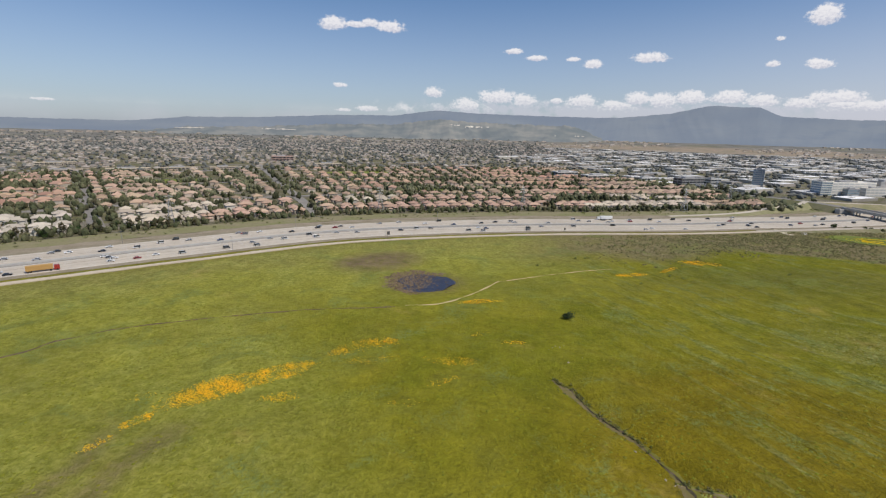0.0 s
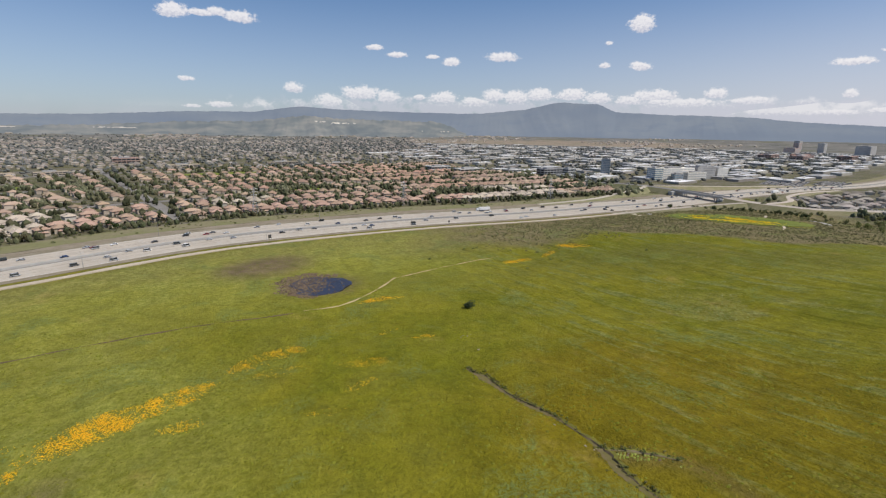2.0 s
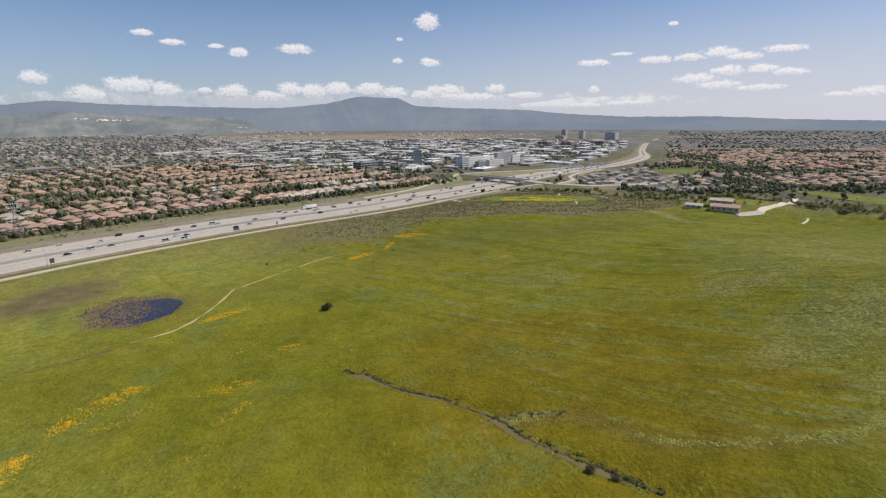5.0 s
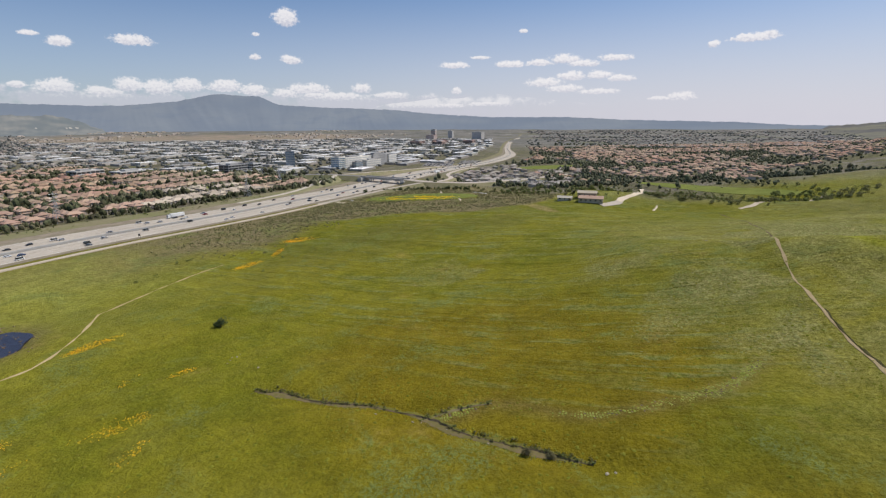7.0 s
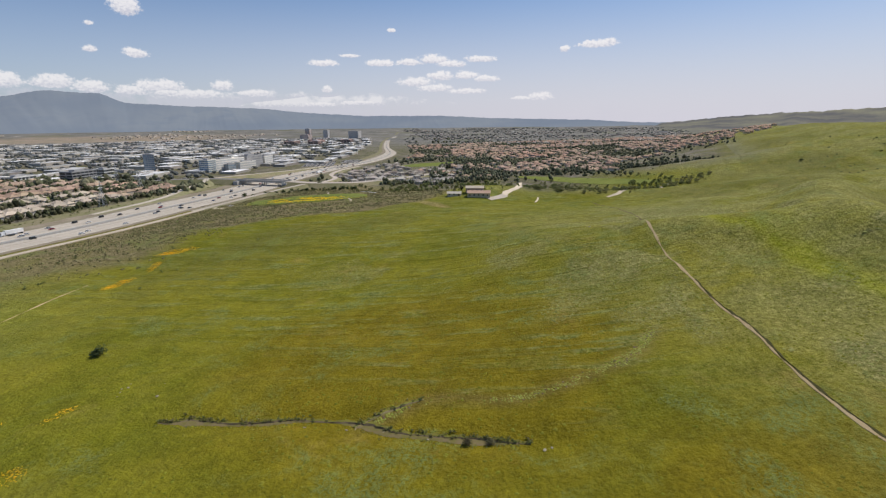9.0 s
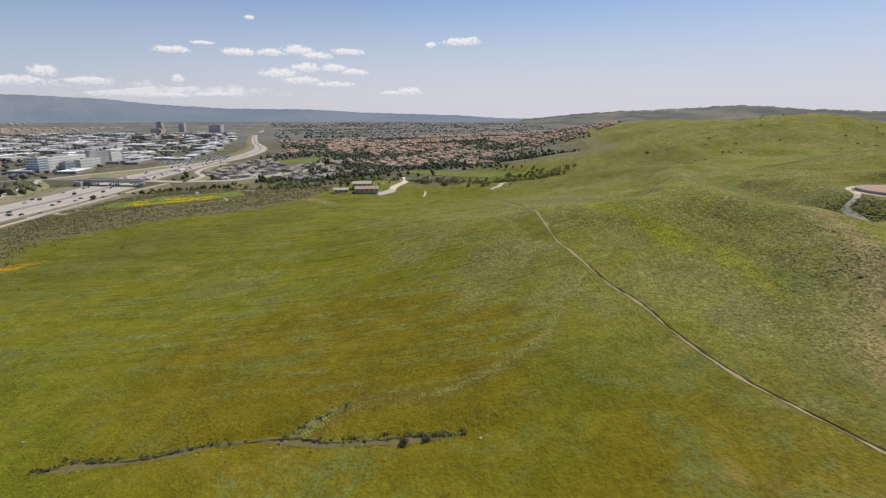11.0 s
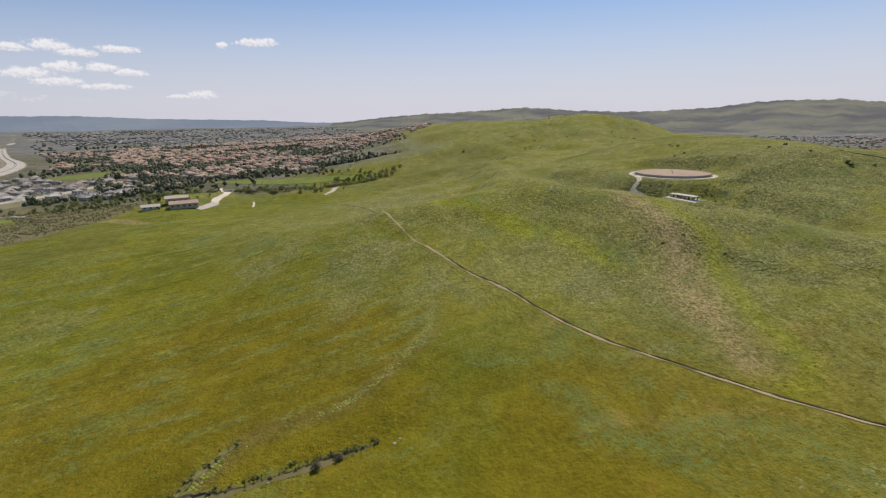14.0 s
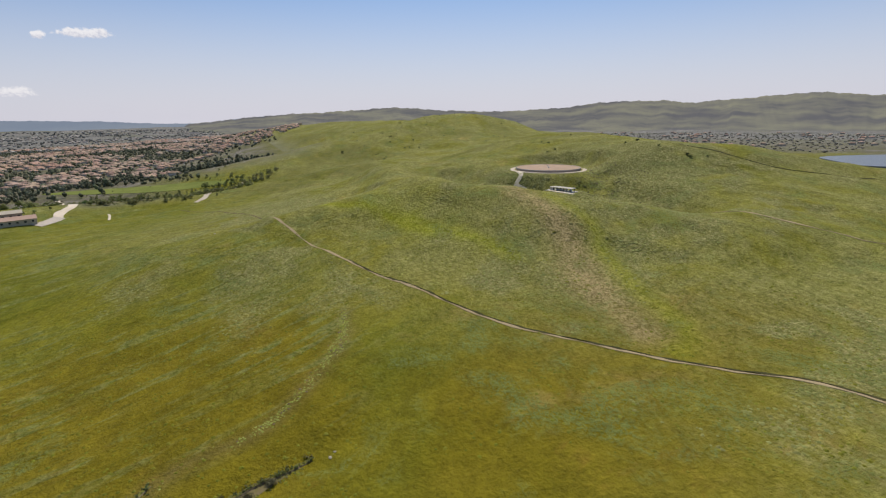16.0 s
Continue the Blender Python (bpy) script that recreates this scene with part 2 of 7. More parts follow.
M = {
    "concrete_road": surface("concrete_road", [(0.46, 0.395, 0.325), (0.52, 0.45, 0.37), (0.40, 0.345, 0.285)], 0.03, 0.85, bump=0.05),
    "asphalt": surface("asphalt", [(0.235, 0.215, 0.19), (0.275, 0.25, 0.225), (0.2, 0.185, 0.165)], 0.05, 0.85, bump=0.05),
    "kerb_white": surface("road_paint", [(0.72, 0.72, 0.70), (0.62, 0.62, 0.6), (0.5, 0.5, 0.48)], 0.5, 0.7, bump=0.0),
    "barrier": surface("barrier_concrete", [(0.52, 0.50, 0.46), (0.44, 0.42, 0.39), (0.36, 0.35, 0.33)], 0.2, 0.85, bump=0.1),
    "trail_soil": surface("trail_soil", [(0.46, 0.345, 0.19), (0.53, 0.40, 0.23), (0.36, 0.265, 0.145)], 0.3, 0.95, bump=0.4),
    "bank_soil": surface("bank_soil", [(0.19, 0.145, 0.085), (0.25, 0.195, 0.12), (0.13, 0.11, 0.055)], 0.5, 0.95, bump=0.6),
    "roadside": surface("roadside", [(0.24, 0.20, 0.14), (0.31, 0.26, 0.195), (0.18, 0.16, 0.095)], 0.08, 0.95, bump=0.3),
    "dirt_pale": surface("dirt_pale", [(0.56, 0.475, 0.355), (0.63, 0.54, 0.41), (0.47, 0.40, 0.29)], 0.06, 0.95, bump=0.3),
    # Near-black for the painted shade of the trail bank, and for a worn line.
    "shade_and_track": surface("shade_and_track", [(0.06, 0.055, 0.02), (0.085, 0.075, 0.03), (0.045, 0.045, 0.018)], 0.3, 0.95, bump=0.6),
    "dirt_dark": surface("dirt_dark", [(0.11, 0.078, 0.048), (0.16, 0.115, 0.07), (0.07, 0.052, 0.032)], 0.3, 0.95, bump=0.6),
    "rock": surface("rock", [(0.30, 0.265, 0.19), (0.37, 0.325, 0.24), (0.22, 0.195, 0.14)], 0.8, 0.9, bump=0.6),
    "leaf_dark": surface("leaf_dark", [(0.07, 0.085, 0.036), (0.09, 0.105, 0.045), (0.06, 0.07, 0.032)], 0.6, 0.7, bump=0.0, vary=0.35, leaf=0.45),
    "leaf_green": surface("leaf_green", [(0.06, 0.10, 0.03), (0.085, 0.13, 0.04), (0.05, 0.075, 0.025)], 0.6, 0.7, bump=0.0, vary=0.35, leaf=0.45),
    "leaf_olive": surface("leaf_olive", [(0.12, 0.11, 0.062), (0.15, 0.13, 0.075), (0.095, 0.09, 0.05)], 0.6, 0.75, bump=0.0, vary=0.35, leaf=0.45),
    "scrub": surface("scrub", [(0.125, 0.12, 0.065), (0.16, 0.145, 0.085), (0.10, 0.105, 0.05)], 0.3, 0.85, bump=0.0, vary=0.35, island=True, leaf=0.45),
    "scrub_green": surface("scrub_green", [(0.135, 0.155, 0.055), (0.17, 0.19, 0.068), (0.11, 0.13, 0.048)], 0.3, 0.85, bump=0.0, vary=0.3, island=True, leaf=0.45),
    "woods": surface("woods", [(0.075, 0.084, 0.042), (0.098, 0.10, 0.052), (0.12, 0.10, 0.062)], 0.01, 0.8, bump=0.0, vary=0.4, island=True),
    "woods_green": surface("woods_green", [(0.115, 0.122, 0.068), (0.145, 0.146, 0.084), (0.155, 0.14, 0.09)], 0.01, 0.8, bump=0.0, vary=0.4, island=True),
    # Far copy of woods: the haze of distance is put into its paler grey.
    "woods_hazed": surface("woods_hazed", [(0.12, 0.127, 0.116), (0.145, 0.148, 0.132), (0.155, 0.142, 0.128)], 0.008, 0.9, bump=0.0, vary=0.3, island=True),
    "bark": surface("bark", [(0.12, 0.09, 0.06), (0.18, 0.14, 0.10), (0.08, 0.06, 0.045)], 1.5, 0.9, bump=0.4),
    "poppy": surface("poppy", [(0.82, 0.56, 0.04), (0.84, 0.61, 0.05), (0.80, 0.48, 0.03)], 0.4, 0.7, bump=0.0, vary=0.2, island=True, leaf=0.45),
    "mustard": surface("mustard", [(0.72, 0.55, 0.02), (0.80, 0.62, 0.03), (0.55, 0.45, 0.03)], 0.4, 0.7, bump=0.0, vary=0.2, island=True, leaf=0.45),
    "stucco": surface("stucco", [(0.46, 0.39, 0.30), (0.52, 0.44, 0.35), (0.40, 0.33, 0.26)], 0.2, 0.9, bump=0.1, vary=0.18),
    "stucco_pale": surface("stucco_pale", [(0.52, 0.475, 0.40), (0.58, 0.53, 0.455), (0.46, 0.415, 0.35)], 0.2, 0.9, bump=0.1, vary=0.15),
    "tile_clay": surface("tile_clay", [(0.43, 0.285, 0.21), (0.46, 0.32, 0.24), (0.36, 0.24, 0.18)], 0.4, 0.85, bump=0.4, vary=0.18),
    "tile_tan": surface("tile_tan", [(0.47, 0.395, 0.305), (0.51, 0.43, 0.34), (0.39, 0.325, 0.25)], 0.4, 0.85, bump=0.4, vary=0.18),
    "tile_grey": surface("tile_grey", [(0.45, 0.39, 0.32), (0.50, 0.435, 0.36), (0.37, 0.325, 0.27)], 0.4, 0.85, bump=0.4, vary=0.18),
    "far_wall": surface("far_wall", [(0.50, 0.42, 0.33), (0.56, 0.48, 0.385), (0.43, 0.36, 0.285)], 0.02, 0.9, bump=0.0, vary=0.25, island=True),
    "far_roof": surface("far_roof", [(0.40, 0.25, 0.175), (0.38, 0.285, 0.21), (0.32, 0.24, 0.175)], 0.004, 0.9, bump=0.0, vary=0.25, island=True),
    "flat_roof": surface("flat_roof", [(0.46, 0.45, 0.44), (0.70, 0.69, 0.67), (0.32, 0.31, 0.30)], 0.006, 0.8, bump=0.0, vary=0.5, island=True),
    "panel_white": surface("panel_white", [(0.60, 0.58, 0.54), (0.68, 0.66, 0.62), (0.50, 0.48, 0.45)], 0.06, 0.7, bump=0.0, vary=0.12, island=True),
    "panel_cream": surface("panel_cream", [(0.82, 0.77, 0.68), (0.86, 0.81, 0.72), (0.76, 0.71, 0.63)], 0.06, 0.7, bump=0.0, vary=0.06),
    "panel_tan": surface("panel_tan", [(0.40, 0.36, 0.31), (0.48, 0.44, 0.38), (0.33, 0.30, 0.26)], 0.01, 0.8, bump=0.0, vary=0.3, island=True),
    "roof_worn": surface("roof_worn", [(0.30, 0.26, 0.22), (0.38, 0.34, 0.30), (0.24, 0.20, 0.165)], 0.004, 0.9, bump=0.0, vary=0.35, island=True),
    "scrub_low": surface("scrub_low", [(0.155, 0.142, 0.062), (0.185, 0.165, 0.08), (0.13, 0.13, 0.05)], 0.1, 0.9, bump=0.0, vary=0.25, island=True),
    "panel_grey": surface("panel_grey", [(0.36, 0.35, 0.34), (0.42, 0.41, 0.40), (0.30, 0.29, 0.29)], 0.06, 0.7, bump=0.0, vary=0.12),
    "panel_rose": surface("panel_rose", [(0.46, 0.31, 0.26), (0.52, 0.37, 0.31), (0.40, 0.27, 0.23)], 0.06, 0.8, bump=0.0, vary=0.12),
    # Pale grey panels with the haze of distance put into the colour.
    "panel_haze": surface("panel_haze", [(0.43, 0.41, 0.39), (0.49, 0.47, 0.45), (0.38, 0.365, 0.35)], 0.06, 0.8, bump=0.0, vary=0.12),
    "glass_blue": surface("glass_blue", [(0.19, 0.25, 0.29), (0.22, 0.29, 0.34), (0.16, 0.21, 0.25)], 0.1, 0.3, bump=0.0, vary=0.3, spec=0.8),
    "glass_dark": surface("glass_dark", [(0.03, 0.035, 0.04), (0.045, 0.05, 0.055), (0.025, 0.028, 0.03)], 0.5, 0.15, bump=0.0, vary=0.3, spec=0.8),
    "steel": surface("galvanised_steel", [(0.42, 0.43, 0.44), (0.5, 0.5, 0.51), (0.36, 0.36, 0.37)], 0.5, 0.45, 0.8, bump=0.0),
    "steel_dark": surface("dark_steel", [(0.12, 0.12, 0.12), (0.16, 0.15, 0.14), (0.09, 0.09, 0.09)], 0.5, 0.5, 0.5, bump=0.0),
    "rubber": surface("rubber", [(0.02, 0.02, 0.02), (0.03, 0.03, 0.03)], 2.0, 0.9, bump=0.0),
    "wood_roof": surface("shed_roof", [(0.55, 0.50, 0.41), (0.61, 0.55, 0.46), (0.46, 0.41, 0.34)], 0.4, 0.8, bump=0.1),
    "tank_top": surface("tank_top", [(0.35, 0.245, 0.17), (0.40, 0.285, 0.20), (0.29, 0.20, 0.14)], 0.05, 0.9, bump=0.1),
}
M["worn_lane"] = surface("worn_lane", [(0.34, 0.295, 0.245), (0.38, 0.33, 0.275), (0.29, 0.255, 0.21)], 0.04, 0.85, bump=0.0)
M["bank_grass"] = surface("bank_grass", [(0.25, 0.215, 0.13), (0.21, 0.205, 0.095), (0.17, 0.155, 0.085)], 0.035, 0.95, bump=0.3)
CAR_PAINT = [surface("car_paint_" + k, [c, c], 0.5, 0.3, 0.2 if k != "white" else 0.0, 0.0, 0.08, spec=0.6) for k, c in (
    ("white", (0.78, 0.78, 0.77)), ("black", (0.02, 0.02, 0.022)), ("silver", (0.48, 0.49, 0.5)), ("grey", (0.16, 0.165, 0.17)), ("red", (0.35, 0.03, 0.025)), ("blue", (0.05, 0.09, 0.2)))]


# ---------------------------------------------------------------- small builders
def part(name, bm, material, parent=None, label="", smooth=False):
    me = bpy.data.meshes.new(name)
    bm.to_mesh(me)
    bm.free()
    if smooth:
        for p in me.polygons:
            p.use_smooth = True
    for m in material if isinstance(material, (list, tuple)) else [material]:
        me.materials.append(m)
    ob = new(name, me)
    if parent:
        ob.parent = parent
    if label:
        ob["label"] = label
    return ob


def mesh_of(name, verts, tris, material, slots=None, smooth=False):
    """A mesh from arrays of corners and triangles."""
    verts, tris = np.asarray(verts, np.float32), np.asarray(tris, np.int32)
    me = bpy.data.meshes.new(name)
    me.vertices.add(len(verts))
    me.vertices.foreach_set("co", verts.ravel())
    k = tris.shape[1]
    me.loops.add(tris.size)
    me.loops.foreach_set("vertex_index", tris.ravel())
    me.polygons.add(len(tris))
    me.polygons.foreach_set("loop_start", np.arange(0, tris.size, k, dtype=np.int32))
    if slots is not None:
        me.polygons.foreach_set("material_index", np.asarray(slots, np.int32))
    me.polygons.foreach_set("use_smooth", np.full(len(tris), bool(smooth)))
    for m in material if isinstance(material, (list, tuple)) else [material]:
        me.materials.append(m)
    me.update(calc_edges=True)
    me.validate()
    return me


def box(bm, x0, y0, z0, x1, y1, z1, taper=0.0):
    v = [bm.verts.new(p) for p in ((x0, y0, z0), (x1, y0, z0), (x1, y1, z0), (x0, y1, z0),
                                   (x0 + taper, y0 + taper, z1), (x1 - taper, y0 + taper, z1), (x1 - taper, y1 - taper, z1), (x0 + taper, y1 - taper, z1))]
    for f in ((3, 2, 1, 0), (4, 5, 6, 7), (0, 1, 5, 4), (1, 2, 6, 5), (2, 3, 7, 6), (3, 0, 4, 7)):
        bm.faces.new([v[i] for i in f])


def rod(bm, a, b, r0, r1, sides=6):
    a, b = Vector(a), Vector(b)
    turn = (b - a).to_track_quat("Z", "Y").to_matrix()
    rings = [[bm.verts.new(c + turn @ Vector((r * math.cos(6.2832 * k / sides), r * math.sin(6.2832 * k / sides), 0))) for k in range(sides)] for c, r in ((a, r0), (b, r1))]
    for k in range(sides):
        bm.faces.new((rings[0][k], rings[0][(k + 1) % sides], rings[1][(k + 1) % sides], rings[1][k]))
    bm.faces.new(rings[0][::-1]), bm.faces.new(rings[1])


def thing(name, label, category, m=None, group="", kind=""):
    ob = new(name)
    ob.empty_display_size = 0.5
    if m is not None:
        ob.matrix_basis = m
    return tagged(ob, label, category, group, kind)


def arrays(bm):
    """Corners and triangles of a bmesh, to be repeated in a joined mesh."""
    bmesh.ops.triangulate(bm, faces=bm.faces[:])
    bm.verts.index_update()
    v = np.array([p.co[:] for p in bm.verts])
    t = np.array([[p.index for p in f.verts] for f in bm.faces])
    s = np.array([f.material_index for f in bm.faces])
    bm.free()
    return v, t, s


def scatter(name, shapes, places, material, label, category, kind="stuff", parent=None, smooth=False):
    """One joined mesh: shape number k at (x, y, z), turned and scaled. places: rows of k, x, y, z, turn, sx, sy, sz."""
    rows = np.asarray(places, float)
    vs, ts, ss, base = [], [], [], 0
    for k, (v, t, s) in enumerate(shapes):
        r = rows[rows[:, 0] == k]
        if not len(r):
            continue
        c, n = np.cos(r[:, 4])[:, None], np.sin(r[:, 4])[:, None]
        x, y, z = v[None, :, 0] * r[:, 5:6], v[None, :, 1] * r[:, 6:7], v[None, :, 2] * r[:, 7:8]
        w = np.stack([c * x - n * y + r[:, 1:2], n * x + c * y + r[:, 2:3], z + r[:, 3:4]], -1)
        vs.append(w.reshape(-1, 3))
        ts.append((t[None] + (np.arange(len(r)) * len(v))[:, None, None] + base).reshape(-1, 3))
        ss.append(np.tile(s, len(r)))
        base += len(r) * len(v)
    ob = new(name, mesh_of(name, np.concatenate(vs), np.concatenate(ts), material, np.concatenate(ss), smooth))
    if parent:
        ob.parent = parent
    return tagged(ob, label, category, kind=kind)


def spline(points, step):
    """Points every `step` metres along a smooth curve through the given ones, with the sideways direction at each."""
    p = np.array(points, float)
    p = np.vstack([2 * p[0] - p[1], p, 2 * p[-1] - p[-2]])
    out = []
    for k in range(1, len(p) - 2):
        n = max(2, int(np.linalg.norm(p[k + 1] - p[k]) / step))
        for s in np.linspace(0, 1, n, endpoint=False):
            a, b, c, d = p[k - 1:k + 3]
            out.append(0.5 * (2 * b + (c - a) * s + (2 * a - 5 * b + 4 * c - d) * s ** 2 + (3 * b - a - 3 * c + d) * s ** 3))
    out.append(p[-2])
    out = np.array(out)
    run = np.gradient(out, axis=0)
    run /= np.linalg.norm(run, axis=1)[:, None]
    return out, np.stack([-run[:, 1], run[:, 0]], 1)


# ---------------------------------------------------------------- the lie of the land
LAND_X, LAND_Y, LAND_STEP = -250, -450, 100
LAND = np.array([
    [12, 12, 15, 20, 29, 37, 34, 45, 45, 37, 34],
    [14, 15, 17, 24, 38, 51, 45, 56, 46, 38, 37],
    [16, 17, 21, 29, 52, 67, 77, 59, 33, 40, 45],
    [16, 17, 18, 22, 45, 36, 56, 27, 11, 43, 51],
    [13, 13, 12, 12, 33, 30, 43, 25, 13, 32, 40],
    [6, 6, 6, 4, 10, 24, 21, 3, -1, 11, 20],
    [3, 3, 2, 3, -2, 15, 15, 4, -3, 1, 6],
    [1, 3, 3, -1, -2, 9, 13, 12, 5, 2, 2],
    [-2, 0, 1, -1, 1, 9, 10, 5, 0, 0, 0],
])
HILLS = [(253, -157, 2, 60, 60), (236, 0, 8, 52, 60), (222, 88, 5, 36, 34), (262, 28, -3, 34, 26), (765, -352, 17, 120, 110), (350, -285, 3, 60, 40), (1010, -330, 66, 330, 210), (900, -620, 34, 260, 180), (1550, -250, 62, 420, 280), (650, -700, 26, 200, 160)]
FREEWAY = [(-700, -20), (-420, 178), (-266, 291), (-193, 345), (-86, 415), (66, 458), (210, 476), (303, 495), (435, 521), (561, 565), (740, 600), (907, 622), (1150, 712), (1470, 908), (2023, 1210), (2900, 1620)]
FWY, FWY_SIDE = spline(FREEWAY, 12.0)


def along(line, x, y):
    """Distance to a polyline, signed: positive on its left."""
    x, y = np.asarray(x, float), np.asarray(y, float)
    best, sign = np.full(x.shape, 1e9), np.zeros(x.shape)
    for a, b in zip(line[:-1], line[1:]):
        d = b - a
        t = np.clip(((x - a[0]) * d[0] + (y - a[1]) * d[1]) / (d @ d), 0, 1)
        dx, dy = x - a[0] - t * d[0], y - a[1] - t * d[1]
        dist = np.hypot(dx, dy)
        near = dist < best
        best = np.where(near, dist, best)
        sign = np.where(near, np.sign(d[0] * dy - d[1] * dx), sign)
    return best * np.where(sign == 0, 1, sign)


def ease(v, a, b):
    t = np.clip((v - a) / (b - a), 0, 1)
    return t * t * (3 - 2 * t)


def wave(x, y, s, seed=0.0):
    """Cheap smooth unevenness between about -1 and 1."""
    return (np.sin(x / s + seed) * np.cos(y / s * 1.13 + seed * 2.1) + 0.6 * np.sin((x * 0.8 + y * 0.6) / s * 1.9 + seed * 3.7)
            + 0.4 * np.cos((x * 0.3 - y * 0.95) / s * 3.1 + seed * 5.3)) / 2.0


def oval(x, y, cx, cy, rx, ry, turn=0.0, soft=0.35):
    c, s = math.cos(turn), math.sin(turn)
    u, v = ((x - cx) * c + (y - cy) * s) / rx, (-(x - cx) * s + (y - cy) * c) / ry
    return ease(np.hypot(u, v) + 0.25 * wave(x, y, 4.0, cx), 1.0 + soft, 1.0 - soft)


def rough_land(x, y, size, octaves=3, seed=0.0):
    """Fractal unevenness between about -1 and 1, with a grain of the given size."""
    total, amp = np.zeros(np.shape(x)), 1.0
    for k in range(octaves):
        u, v = x / size + seed * 1.7, y / size - seed * 2.3
        i, j = np.floor(u), np.floor(v)
        fu, fv = u - i, v - j
        fu, fv = fu * fu * (3 - 2 * fu), fv * fv * (3 - 2 * fv)
        dot = [np.modf(np.abs(np.sin((i + p) * 127.1 + (j + q) * 311.7 + seed * 74.7 + k * 19.3) * 43758.5453))[0] for p, q in ((0, 0), (1, 0), (0, 1), (1, 1))]
        total = total + amp * (2 * ((dot[0] * (1 - fu) + dot[1] * fu) * (1 - fv) + (dot[2] * (1 - fu) + dot[3] * fu) * fv) - 1)
        size, amp = size / 2.1, amp * 0.5
    return total


def bspline(t):
    t = np.abs(t)
    return np.where(t < 1, (4 - 6 * t ** 2 + 3 * t ** 3) / 6, np.where(t < 2, (2 - t) ** 3 / 6, 0))


CREST = np.array([(246, 36), (236, 5), (230, -35), (200, -70), (165, -98), (130, -128), (105, -150)], float)
TROUGH = np.array([(330, -88), (262, -74), (228, -88), (196, -100), (165, -126), (130, -158)], float)
# ridges and swales laid over the broad land: line, rise, half width
FOLDS = [(np.array([(335, -62), (262, -50), (205, -50), (182, -70), (143, -76)], float), 11.0, 25.0),
         (np.array([(438, 195), (464, 150), (464, 90), (480, 30), (478, -40), (478, -106), (530, -160)], float), 13.0, 42.0),
         (np.array([(225, -222), (196, -250), (182, -288), (152, -328), (122, -352)], float), 9.0, 38.0),
         (np.array([(300, -104), (255, -98), (222, -128), (199, -151), (165, -150), (138, -153)], float), -6.0, 16.0)]
SWATH = np.array([(240, 14), (228, 2), (222, -8), (206, -15), (186, -24), (169, -31), (148, -41), (130, -44)], float)
SPUR = np.array([(196, -80), (172, -73), (144, -72), (128, -69.5), (115, -62), (97.5, -56), (78, -51.7), (66, -49)], float)
GULLY_RUN = [(22, 164), (33, 165.5), (40.3, 161), (44.5, 151.6), (47.3, 141.6), (51.2, 131.7), (55.6, 124), (57.8, 116.7), (59.8, 108.7), (60.2, 101), (59.6, 94), (60.9, 88), (62, 81.5), (63.6, 74), (65.6, 67), (67.5, 58)]
GULLY, _ = spline([(-4, 176)] + GULLY_RUN + [(74, 40), (88, 28)], 3.0)
WASH = [(134, 31), (126, 33.5), (119.5, 35.2), (110, 41), (101.5, 49), (91.5, 57.5), (84.5, 67), (81.5, 76), (78.5, 86), (74, 92), (66, 99), (60.5, 104)]
SCRUB_EDGE = np.array([(205, 470), (190, 407), (204, 381), (220, 356), (248, 331), (271, 314), (290, 290), (307, 263), (325, 254), (348, 246), (384, 237), (430, 215)], float)
FWY_COARSE = FWY[::3]


